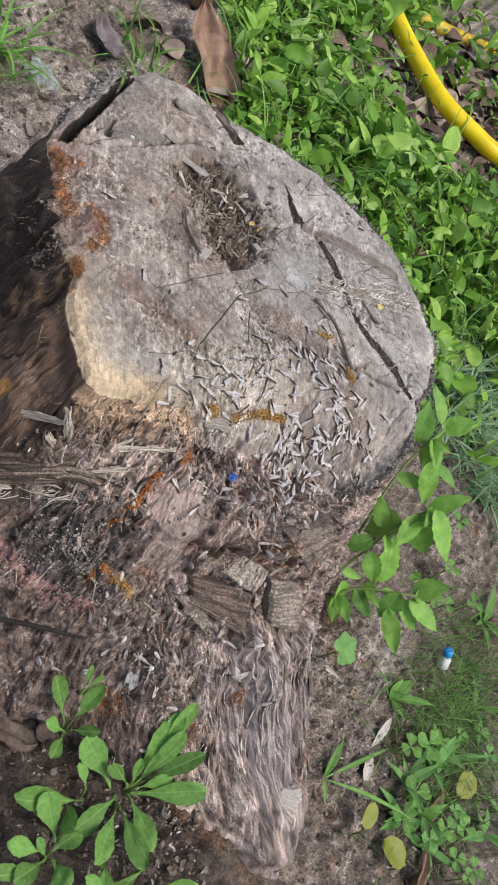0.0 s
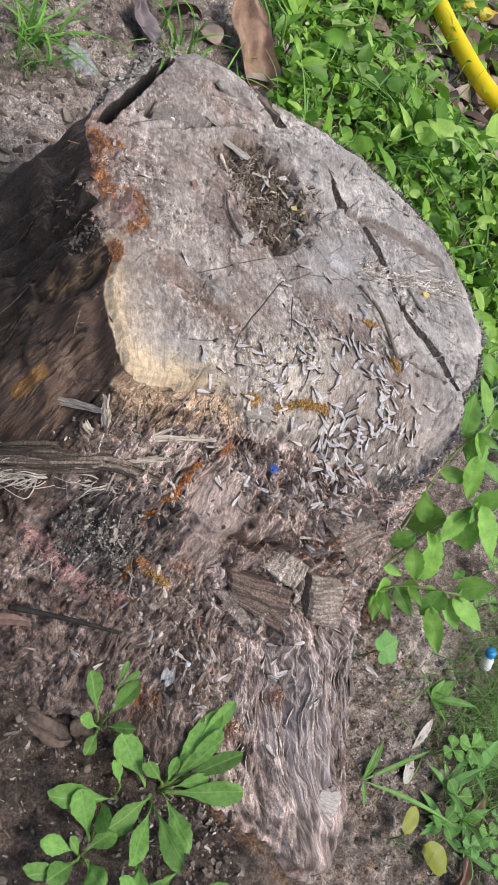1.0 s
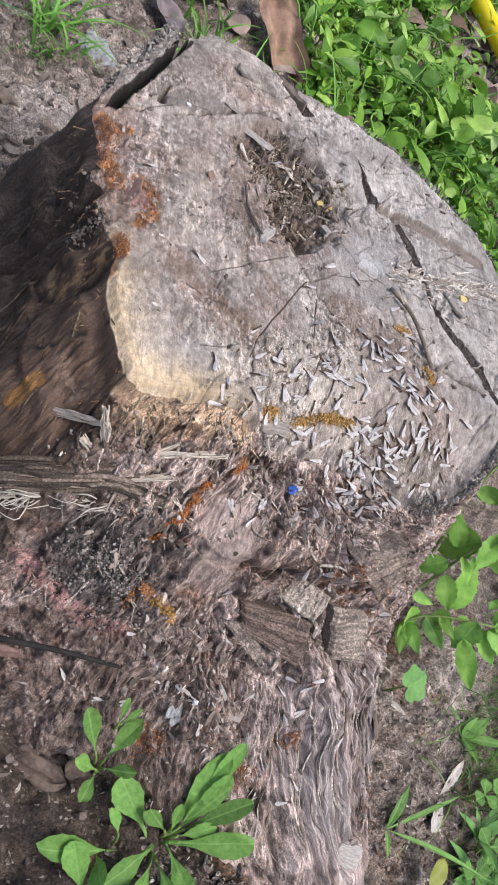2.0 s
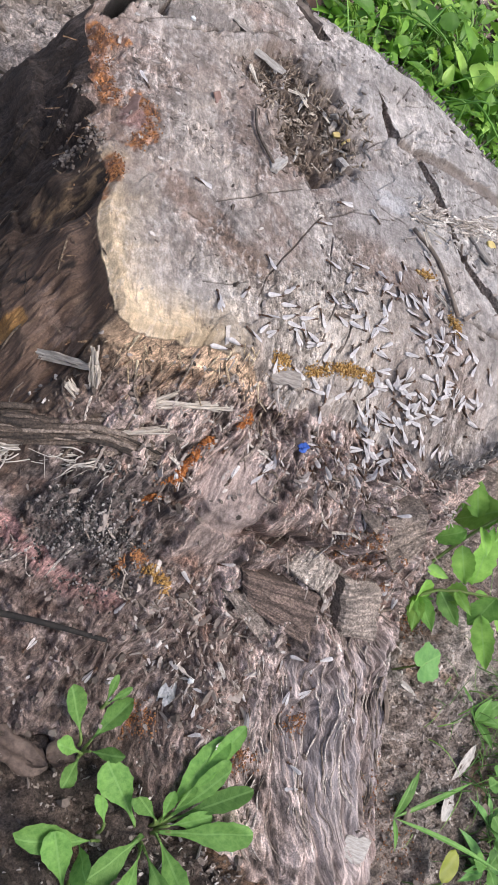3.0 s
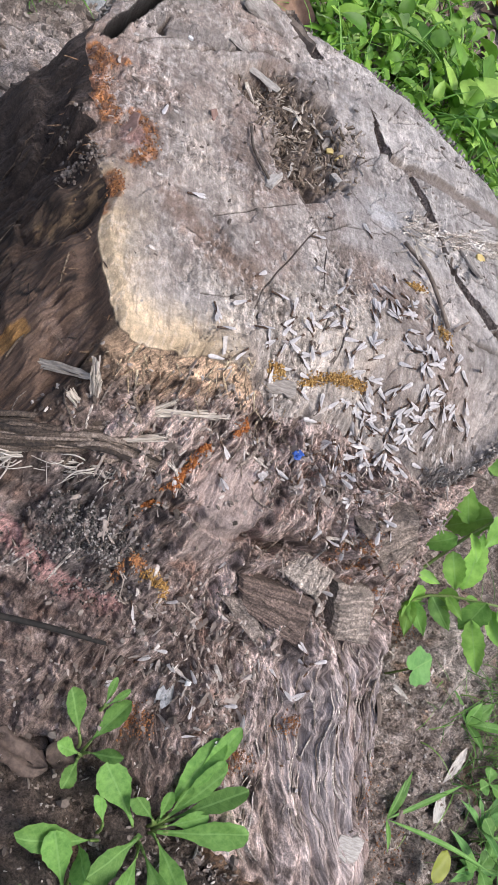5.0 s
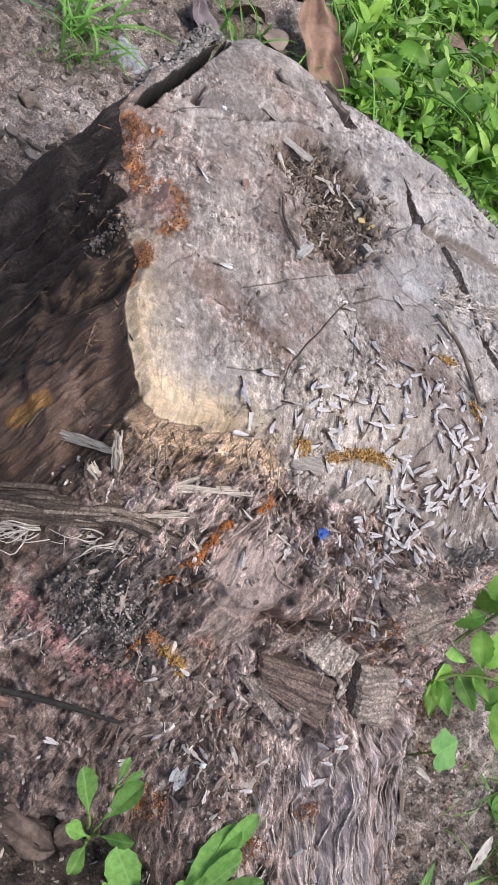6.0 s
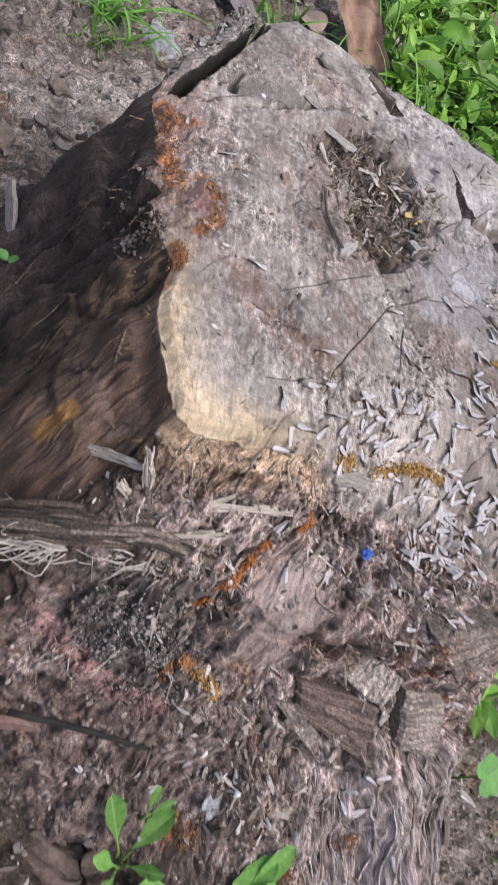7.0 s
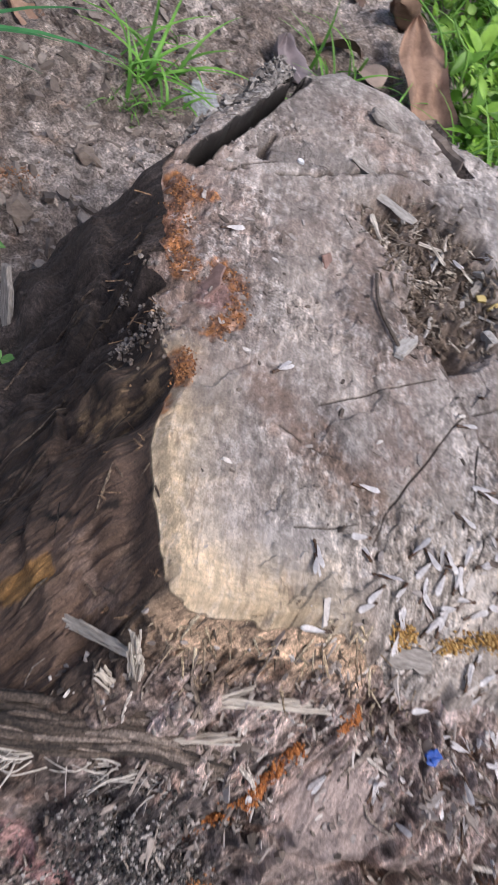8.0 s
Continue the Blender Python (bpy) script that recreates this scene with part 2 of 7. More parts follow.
DARK_WOOD = mottled("dark_wood", (0.04, 0.03, 0.024), (0.16, 0.125, 0.1), 160, 0.9, 0.8, 0.002, (1, 1, 0.25))
GREY_WOOD = mottled("grey_wood", (0.12, 0.1, 0.085), (0.42, 0.38, 0.345), 700, 0.85, 0.8, 0.0015, (0.2, 1, 1))
BROWN_WOOD = mottled("brown_wood", (0.1, 0.075, 0.058), (0.24, 0.19, 0.155), 220, 0.85, 0.7, 0.0012, (1, 0.3, 1))
SPLINTER = mottled("splinter_wood", (0.30, 0.245, 0.195), (0.82, 0.745, 0.65), 900, 0.9, 1.0, 0.0016, (0.10, 1, 1))
FIBRE = mottled("pale_fibre", (0.38, 0.34, 0.3), (0.62, 0.57, 0.52), 300, 0.8, 0.4, 0.0005)
# near-black: the stick's own colour, and painted shade in the bark gap
BLACK_WOOD = mottled("black_wood_and_gap_shade", (0.005, 0.0042, 0.0038), (0.022, 0.018, 0.015), 200, 0.85, 0.9, 0.002)
LEAF = mottled("leaf", (0.075, 0.205, 0.03), (0.18, 0.36, 0.075), 90, 0.62, 0.5, 0.001, None, 0.25, 0.3, True)
LEAF_BRIGHT = mottled("bright_leaf", (0.14, 0.33, 0.045), (0.30, 0.54, 0.11), 90, 0.6, 0.5, 0.001, None, 0.25, 0.3, True)
LEAF_COOL = mottled("cool_leaf", (0.09, 0.25, 0.055), (0.20, 0.42, 0.12), 90, 0.62, 0.5, 0.001, None, 0.2, 0.3, True)
LEAF_DOWNY = mottled("downy_leaf", (0.095, 0.235, 0.042), (0.20, 0.385, 0.085), 260, 0.7, 0.6, 0.0008, None, 0.28, 0.28, True)
LEAF_OLIVE = mottled("olive_leaf", (0.2, 0.24, 0.02), (0.34, 0.36, 0.05), 40, 0.5, 0.3, 0.001, None, 0.1, 0.3)
STALK = mottled("stalk", (0.08, 0.14, 0.03), (0.2, 0.27, 0.08), 60, 0.6, 0.3, 0.001)
WEEDS = pieces("weed_leaves", [(0.0, (0.08, 0.20, 0.022)), (0.35, (0.16, 0.34, 0.038)), (0.7, (0.26, 0.47, 0.06)), (0.92, (0.38, 0.60, 0.12)), (1.0, (0.46, 0.62, 0.26))], 40, 0.5, 0.3, 0.001, None, 0.3)
BLADES = pieces("grass_blades", [(0.0, (0.08, 0.2, 0.03)), (0.6, (0.19, 0.4, 0.06)), (1.0, (0.34, 0.55, 0.15))], 40, 0.5, 0.3, 0.001, None, 0.3)
FEATHER = pieces("feathery_grass", [(0.0, (0.045, 0.105, 0.02)), (0.6, (0.11, 0.235, 0.04)), (1.0, (0.22, 0.38, 0.09))], 40, 0.5, 0.3, 0.001, None, 0.3)
BLUE_GRASS = pieces("blue_green_grass", [(0.0, (0.1, 0.2, 0.09)), (0.6, (0.22, 0.37, 0.19)), (1.0, (0.38, 0.52, 0.32))], 40, 0.5, 0.3, 0.001, None, 0.25)
LITTER = pieces("leaf_litter", [(0.0, (0.07, 0.045, 0.035)), (0.5, (0.2, 0.13, 0.1)), (1.0, (0.38, 0.3, 0.25))], 80)
DEAD_LEAF = mottled("dead_leaf", (0.15, 0.085, 0.055), (0.36, 0.23, 0.16), 50, 0.75, 0.6, 0.002, None, 0.2)
PURPLE_LEAF = mottled("greyish_leaf", (0.10, 0.080, 0.085), (0.23, 0.19, 0.195), 60, 0.7, 0.5, 0.002, None, 0.1)
OLD_LEAF = mottled("old_leaf", (0.060, 0.042, 0.034), (0.22, 0.16, 0.13), 170, 0.85, 0.7, 0.002, None, 0.15)
HOSE = mottled("yellow_hose", (0.80, 0.58, 0.004), (0.90, 0.70, 0.01), 30, 0.38, 0.15, 0.001)
HOSE_DIRTY = mottled("muddy_yellow_hose", (0.3, 0.19, 0.02), (0.78, 0.56, 0.02), 45, 0.55, 0.4, 0.001)
WING = mottled("wing", (0.48, 0.45, 0.45), (0.76, 0.73, 0.73), 300, 0.35, 0.2, 0.0003, (1, 0.2, 1), 0.12, 0.35)
INSECT = mottled("insect_body", (0.03, 0.015, 0.008), (0.12, 0.06, 0.03), 400, 0.4, 0.2, 0.0003, None, 0.3)
BLUE = mottled("blue_scrap", (0.012, 0.04, 0.22), (0.05, 0.14, 0.5), 200, 0.45, 0.4, 0.001)
BLUE_CAP = mottled("blue_plastic", (0.01, 0.2, 0.55), (0.03, 0.33, 0.75), 100, 0.35, 0.1, 0.001)
WHITE_PLASTIC = mottled("white_plastic", (0.6, 0.6, 0.6), (0.82, 0.82, 0.82), 80, 0.4, 0.2, 0.001)
PALE_BARK = mottled("pale_bark", (0.24, 0.215, 0.19), (0.58, 0.54, 0.5), 700, 0.85, 0.7, 0.001, (0.25, 1, 1))
YELLOW_BIT = mottled("yellow_flake", (0.42, 0.31, 0.10), (0.60, 0.47, 0.2), 150, 0.6, 0.3, 0.001)
SLATE = mottled("grey_stone", (0.10, 0.105, 0.11), (0.40, 0.405, 0.42), 260, 0.8, 0.5, 0.002)
RED_BARK = mottled("red_brown_wood", (0.13, 0.075, 0.06), (0.30, 0.19, 0.16), 160, 0.8, 0.6, 0.001, (1, 1, 0.3))

# ---- ground ----
def ground_z(x, y):
    fall = -0.085 * smooth(0.26, 0.6, x)
    return fall + 0.012 * fbm(x / 0.16, y / 0.16, 3) + 0.05 * fbm(x / 1.7, y / 1.7, 8) * smooth(0.9, 2.5, y)


def steps(near, fine, far):
    """Coordinates that run fine from near[0] to near[1] and widen to far on both sides."""
    n = int((near[1] - near[0]) / fine)
    out = 0.03 * (far / 0.03) ** np.linspace(0, 1, 26)
    return np.concatenate([near[0] - out[::-1], np.linspace(near[0], near[1], n), near[1] + out])


gx, gy = np.meshgrid(steps((-0.6, 0.6), 0.0032, 60.0), steps((0.24, 1.42), 0.0032, 60.0))
gz = ground_z(gx, gy)
close = smooth(2.5, 1.2, np.hypot(gx, gy - 0.6))
warp_x, warp_y = gx + 0.006 * fbm(gx / 0.02, gy / 0.02, 61), gy + 0.006 * fbm(gx / 0.02, gy / 0.02, 62)
crumbs = 0.011 * fbm(warp_x / 0.024, warp_y / 0.024, 21, 3) + 0.0075 * (1 - 2 * np.abs(fbm(warp_x / 0.011, warp_y / 0.011, 5, 3))) + 0.0028 * vnoise(warp_x / 0.0042, warp_y / 0.0042, 9)
gz = gz + close * crumbs
sand = smooth(-0.15, 0.35, fbm(gx / 0.11, gy / 0.11, 31))[..., None]
dark = smooth(0.05, 0.5, fbm(gx / 0.05, gy / 0.05, 44))[..., None]
gtone = np.array([0.26, 0.218, 0.19]) * (1 - sand) + np.array([0.44, 0.395, 0.365]) * sand
gtone = gtone * (1 - 0.55 * dark) + np.array([0.11, 0.085, 0.068]) * 0.55 * dark
fleck = smooth(0.1, 0.5, fbm(warp_x / 0.006, warp_y / 0.006, 45))[..., None]
gtone = gtone * (1 - 0.75 * fleck) + np.array([0.52, 0.475, 0.44]) * 0.75 * fleck
fleck = smooth(0.1, 0.45, fbm(warp_x / 0.009, warp_y / 0.009, 46))[..., None]
gtone = gtone * (1 - 0.6 * fleck) + np.array([0.085, 0.065, 0.053]) * 0.6 * fleck
wet = (smooth(0.26, 0.10, np.hypot((gx - 0.13) * 0.8, gy - 0.35) + 0.05 * fbm(gx / 0.04, gy / 0.04, 47)) * 0.9)[..., None]
gtone = gtone * (1 - wet) + np.array([0.085, 0.063, 0.050]) * (1.1 - 0.6 * fleck) * wet
damp = (smooth(0.15, 0.05, np.hypot(gx - 0.47, (gy - 0.70) * 0.6) + 0.04 * fbm(gx / 0.04, gy / 0.04, 52)) * 0.75)[..., None]
gtone = gtone * (1 - damp) + np.array([0.085, 0.066, 0.052]) * damp
ochre = smooth(0.35, 0.6, fbm(gx / 0.035, gy / 0.035, 77))[..., None]
gtone = gtone * (1 - 0.5 * ochre) + np.array([0.26, 0.15, 0.08]) * 0.5 * ochre
far_tone = np.array([0.30, 0.258, 0.232]) * (1 + 0.25 * fbm(gx / 2.5, gy / 2.5, 48))[..., None]
pebble = fbm(warp_x / 0.0055, warp_y / 0.0055, 49, 4)[..., None]
gtone = gtone * np.clip(1 + 0.9 * pebble, 0.35, 1.7)
gtone = gtone * close[..., None] + far_tone * (1 - close[..., None])
ground = solo("ground", grid_data("ground", np.dstack([gx, gy, gz]), SOIL, colour=gtone * np.array([0.98, 0.945, 0.94]) * (1 + 0.08 * smooth(-0.12, -0.3, gx))[..., None]), "grey-brown sandy soil with rotten wood crumbs and ochre frass", "ground", kind="structure")

# ---- stump ----
CENTRE = (0.0, 0.67)
TOP = 0.2235
# outline of the sawn top: angle, radius
RIM = [(-95, 0.194), (-93, 0.197), (-90, 0.187), (-85, 0.176), (-76, 0.155), (-70, 0.152), (-61, 0.149), (-50, 0.144), (-40, 0.146), (-30, 0.159), (-20, 0.181), (-11, 0.185),
       (1, 0.179), (6, 0.171), (12, 0.167), (20, 0.176), (30, 0.181), (40, 0.190), (55, 0.188), (69, 0.191), (84, 0.188), (98, 0.190), (111, 0.187), (124, 0.186), (135, 0.192), (142, 0.214), (151, 0.222),
       (161, 0.211), (174, 0.196), (186, 0.185), (196, 0.182), (205, 0.166), (218, 0.163), (229, 0.157), (240, 0.155), (249, 0.172), (260, 0.187), (265, 0.194)]
# how far the flank stands out of the rim: angle, then at 0.18, 0.15, 0.115, 0.06 and 0.0 m
FLARE = [(-95, 0.008, 0.032, 0.054, 0.082, 0.100), (-80, 0.022, 0.048, 0.070, 0.108, 0.135), (-70, 0.020, 0.054, 0.066, 0.112, 0.150), (-60, 0.016, 0.050, 0.055, 0.094, 0.150),
         (-50, 0.022, 0.055, 0.060, 0.112, 0.180), (-40, 0.028, 0.055, 0.060, 0.128, 0.235), (-32, 0.032, 0.050, 0.056, 0.128, 0.250), (-22, 0.010, 0.026, 0.042, 0.072, 0.120),
         (-10, 0.003, 0.012, 0.022, 0.038, 0.058), (10, 0.008, 0.012, 0.016, 0.030, 0.045), (60, 0.005, 0.007, 0.010, 0.016, 0.026), (150, 0.004, 0.007, 0.010, 0.018, 0.030),
         (186, 0.010, 0.018, 0.028, 0.046, 0.070), (200, 0.018, 0.034, 0.048, 0.068, 0.094), (220, 0.012, 0.020, 0.032, 0.066, 0.100), (236, 0.020, 0.030, 0.046, 0.080, 0.110)]
FLARE += [(250, 0.020, 0.042, 0.060, 0.090, 0.108), (265, 0.008, 0.032, 0.054, 0.082, 0.100)]
KERF = [(-0.046, 0.794), (-0.004, 0.772), (0.032, 0.762), (0.058, 0.735), (0.104, 0.705), (0.135, 0.694), (0.158, 0.697)]
BRANCH = [(-0.004, 0.772), (0.016, 0.791), (0.049, 0.807), (0.075, 0.818)]
# straight saw slots, open down into the wood: start, end, half width at either end
SAW_SLOTS = [
    ((-0.143, 0.811), (-0.099, 0.793), 0.0036, 0.0062), ((-0.050, 0.799), (-0.011, 0.769), 0.0010, 0.0058), ((0.000, 0.778), (0.047, 0.752), 0.0046, 0.0056),
    ((0.049, 0.753), (0.071, 0.734), 0.0036, 0.0028), ((0.074, 0.733), (0.128, 0.715), 0.0034, 0.0050), ((0.129, 0.715), (0.158, 0.699), 0.0046, 0.0040)]
# wide cracks and a flake-shadow groove: line, half width at either end, depth
SLOTS = [
    ([(0.103, 0.676), (0.124, 0.683), (0.143, 0.693)], 0.0008, 0.0024, 0.007), ([(-0.159, 0.669), (-0.167, 0.687)], 0.0030, 0.0012, 0.008),
    # the groove from (-0.154, 0.750) stands in for a lifted flake's shadow
    ([(-0.181, 0.626), (-0.170, 0.641), (-0.160, 0.644), (-0.155, 0.654)], 0.0012, 0.0012, 0.005), ([(-0.154, 0.750), (-0.143, 0.765), (-0.126, 0.779)], 0.0012, 0.0014, 0.005),
    ([(-0.146, 0.668), (-0.137, 0.692), (-0.130, 0.730), (-0.121, 0.742), (-0.109, 0.755)], 0.0008, 0.0016, 0.005)]
GAP = [(-0.171, 0.632), (-0.175, 0.655), (-0.183, 0.690), (-0.190, 0.717), (-0.197, 0.745)]
HOLLOW = [(-0.088, 0.718), (-0.062, 0.728), (-0.042, 0.718), (-0.036, 0.690)]
FINE_CRACKS = [
    [(0.020, 0.551), (0.013, 0.568), (0.010, 0.593), (0.004, 0.641)], [(-0.037, 0.581), (-0.027, 0.614), (-0.017, 0.646)], [(0.018, 0.635), (0.036, 0.604)], [(0.046, 0.600), (0.060, 0.570)],
    [(-0.084, 0.777), (-0.073, 0.768)], [(-0.033, 0.807), (-0.039, 0.843)], [(-0.010, 0.770), (-0.010, 0.806)], [(-0.107, 0.819), (-0.100, 0.800)],
    [(-0.021, 0.655), (0.010, 0.645), (0.026, 0.645), (0.044, 0.636)], [(-0.171, 0.627), (-0.159, 0.648), (-0.152, 0.675)],
    [(-0.133, 0.707), (-0.120, 0.750), (-0.116, 0.762)], [(-0.017, 0.724), (-0.014, 0.760)], [(0.059, 0.606), (0.071, 0.580)],
    [(-0.039, 0.557), (-0.025, 0.561), (-0.014, 0.567)], [(0.054, 0.784), (0.101, 0.816)], [(-0.001, 0.832), (0.030, 0.836), (0.057, 0.831)],
    [(-0.140, 0.738), (-0.122, 0.728)], [(-0.004, 0.530), (0.010, 0.552)]]
FINE_CRACKS += [[(0.014, 0.668), (0.024, 0.682), (0.030, 0.690)], [(-0.004, 0.700), (0.020, 0.694), (0.040, 0.700)], [(0.006, 0.652), (0.014, 0.672)], [(0.000, 0.806), (0.014, 0.832)],
                [(0.048, 0.790), (0.062, 0.812)], [(0.082, 0.762), (0.112, 0.784)], [(0.092, 0.742), (0.126, 0.756)], [(-0.030, 0.815), (-0.014, 0.845)]]
check = random.Random(12)
for k in range(16):
    a, r0 = check.uniform(0.2, 2.6), check.uniform(0.13, 0.165)
    n, b = check.uniform(0.006, 0.018), a + check.uniform(-0.3, 0.3)
    p = (r0 * math.cos(a), 0.67 + r0 * math.sin(a))
    FINE_CRACKS.append([p, (p[0] + n * math.cos(b), p[1] + n * math.sin(b))])


def around(deg, table, column, soft):
    t = np.array([row[0] for row in table], float)
    v = np.array([row[column] for row in table], float)
    wide = [np.interp(((deg + k + 95) % 360) - 95, t, v) for k in np.linspace(-soft, soft, 7)]
    return sum(wide) / 7


SLAB_STEP = [(-0.168, 0.664), (-0.150, 0.690), (-0.131, 0.711), (-0.126, 0.726), (-0.113, 0.764)]
PLATE_STEP = [(-0.034, 0.672), (-0.022, 0.660), (-0.010, 0.651), (0.004, 0.645), (0.018, 0.640), (0.040, 0.638)]
CREAM = [(-0.088, 0.540), (-0.068, 0.518), (-0.045, 0.499), (-0.022, 0.484), (0.000, 0.490), (0.022, 0.508)]


def worn_at(x, y):
    """How rough and fibrous the sawn face is: 0 smooth, 1 worn."""
    w = 0.35 + 0.65 * smooth(-0.15, 0.25, fbm(x / 0.045, y / 0.045, 12))
    w = w * (1 - 0.75 * smooth(0.05, 0.015, to_line(x, y, CREAM)[0] + 0.012 * fbm(x / 0.02, y / 0.02, 26)))
    plate = smooth(0.045, 0.025, np.hypot(x - 0.030, y - 0.700) + 0.012 * fbm(x / 0.02, y / 0.02, 27))
    back = smooth(0.0, 0.02, y - 0.735 + 0.35 * (x + 0.15))
    return np.clip(w * (1 - 0.6 * plate) * (1 - 0.45 * back), 0, 1)


def slots_at(x, y):
    """How deep the slots are cut at x, y, and how far inside one the place lies (0 to 1)."""
    deep, inside = np.zeros(np.shape(x)), np.zeros(np.shape(x))
    wobble = 0.0007 * vnoise(x / 0.006, y / 0.006, 7) + 0.0005 * vnoise(x / 0.0022, y / 0.0022, 29)
    for line, half0, half1, depth in SLOTS:
        d, along = to_short_line(x, y, line, 0.012)
        half = half0 + (half1 - half0) * along
        mask = smooth(half + 0.0004, half - 0.0006, d + wobble)
        deep = np.maximum(deep, mask * depth * (0.85 + 0.3 * vnoise(x / 0.012, y / 0.012, 30)))
        inside = np.maximum(inside, mask)
    return deep, inside


def sawn_out(x, y):
    """Whether x, y lies in the opening of a saw slot."""
    out = np.zeros(np.shape(x), dtype=bool)
    for (ax, ay), (bx, by), half0, half1 in SAW_SLOTS:
        n = math.hypot(bx - ax, by - ay)
        u = ((x - ax) * (bx - ax) + (y - ay) * (by - ay)) / n ** 2
        v = np.abs((x - ax) * (by - ay) - (y - ay) * (bx - ax)) / n
        out |= (u > 0) & (u < 1) & (v < half0 + (half1 - half0) * u)
    return out


def top_z(x, y):
    """Height of the sawn face, with its slots, hollow and cracks."""
    r, a = np.hypot(x - CENTRE[0], y - CENTRE[1]), np.degrees(np.arctan2(y - CENTRE[1], x - CENTRE[0]))
    z = TOP + 0.0014 * fbm(x / 0.04, y / 0.04, 2)
    # rough patch with raised fibres over the middle, saw lines on the smoother parts
    rough = worn_at(x, y)
    p, q = x * 0.77 + y * 0.64, y * 0.77 - x * 0.64
    z += rough * (0.0005 * vnoise(p / 0.0018, q / 0.005, 13) + 0.0007 * fbm(p / 0.005, q / 0.011, 18, 3)) - 0.0006 * smooth(0.72, 0.88, vnoise(x / 0.0071, y / 0.0071, 14))
    z += rough * (0.0006 * fbm(x / 0.0034, y / 0.0034, 151, 4) + 0.0007 * fbm(p / 0.0022, q / 0.0036, 153, 3))
    z += 0.00015 * (1 - rough) * np.sin(q / 0.0026 * 6.28 + 2 * vnoise(x / 0.03, y / 0.03, 19))
    # thin layers that have flaked off in steps
    z -= 0.0014 * smooth(0.06, 0.072, fbm(x / 0.045, y / 0.06, 20)) + 0.0013 * smooth(0.16, 0.172, fbm(x / 0.025, y / 0.035, 23))
    # a step along the slab behind the hollow, and one down from the hollow
    d, along = to_line(x, y, SLAB_STEP)
    behind = y - np.interp(x, [s[0] for s in SLAB_STEP], [s[1] for s in SLAB_STEP])
    z -= 0.007 * smooth(0.014, 0.0, d) * smooth(0.0, 0.0016, behind + 0.001 * vnoise(x / 0.006, y / 0.006, 24)) * np.sin(np.pi * np.clip(0.1 + 0.9 * along, 0, 1))
    d, along = to_line(x, y, PLATE_STEP)
    below = y - np.interp(x, [s[0] for s in PLATE_STEP], [s[1] for s in PLATE_STEP])
    z -= 0.0065 * smooth(0.030, 0.0, d) * smooth(-0.0002, 0.0012, below + 0.0012 * vnoise(x / 0.004, y / 0.004, 25))
    # the rotten side slopes away
    low = smooth(-80, -62, a) * smooth(8, -14, a)
    z -= low * (0.024 + 0.017 * smooth(-34, -20, a)) * smooth(0.62, 1.0, r / around(a, RIM, 1, 2))
    # the outer slab past the slot sits a little lower, with a ledge beside the branch
    side, along = to_line(x, y, KERF)
    outer = smooth(0.0, 0.012, (y - np.interp(x, [p[0] for p in KERF], [p[1] for p in KERF]))) * smooth(-0.09, -0.05, x)
    z -= 0.003 * outer
    cut, _ = slots_at(x, y)
    z -= cut
    d, along = to_line(x, y, BRANCH)
    z -= 0.005 * (1 - 0.6 * along) * smooth(0.0072, 0.0050, d + 0.001 * vnoise(x / 0.008, y / 0.008, 28))
    d, along = to_line(x, y, GAP)
    z -= 0.020 * smooth(0.0040, 0.0026, d + 0.001 * vnoise(x / 0.01, y / 0.01, 3))
    bowl = np.hypot(x - 0.116, (y - 0.584) * 0.9)
    z -= 0.007 * smooth(0.024, 0.008, bowl + 0.008 * fbm(x / 0.012, y / 0.012, 55))
    d, along = to_line(x, y, HOLLOW)
    pit = smooth(0.036, 0.020, d + 0.016 * fbm(x / 0.02, y / 0.02, 50))
    z -= pit * (0.012 + 0.012 * fbm(x / 0.011, y / 0.008, 51) + 0.004 * vnoise(x / 0.003, y / 0.003, 52))
    jx, jy = x + 0.0008 * vnoise(x / 0.014, y / 0.014, 60), y + 0.0008 * vnoise(x / 0.014, y / 0.014, 80)
    for k, line in enumerate(FINE_CRACKS):
        d, along = to_short_line(jx, jy, line)
        z -= 0.0012 * smooth(0.0006, 0.0002, d) * np.sin(np.pi * np.clip(0.12 + 0.8 * along, 0, 1))
    return z


NT, NW = 260, 205
ang = np.concatenate([np.linspace(-95, 0, 580, endpoint=False), np.linspace(0, 185, 480, endpoint=False), np.linspace(185, 265, 280, endpoint=False)])
NA = len(ang)
ca, sa = np.cos(np.radians(ang)), np.sin(np.radians(ang))
rotten = smooth(-100, -88, ang) * smooth(5, -12, ang)
left = smooth(188, 200, ang)
rim = around(ang, RIM, 1, 1.2)
rim = rim + (0.0012 + 0.0024 * rotten * (1 - 0.6 * smooth(-64, -74, ang)) - 0.0006 * left) * vnoise(ang / 1.6, ang * 0, 15) + 0.0025 * vnoise(ang / 6.0, ang * 0, 16) * (1 - 0.75 * smooth(233, 240, ang))
rim = rim + 0.007 * smooth(202, 208, ang) * smooth(233, 227, ang) * fbm(ang / 2.4, ang * 0, 155, 3)
# the sawn face, from the middle to the rim
s = np.linspace(0.0, 1.0, NT) ** 0.8
rr = s[:, None] * rim[None, :]
tx, ty = CENTRE[0] + rr * ca, CENTRE[1] + rr * sa
tz = top_z(tx, ty)
edge = smooth(0.965, 1.0, s)[:, None]
tz -= edge * (0.0025 + 0.004 * rotten + 0.002 * left)
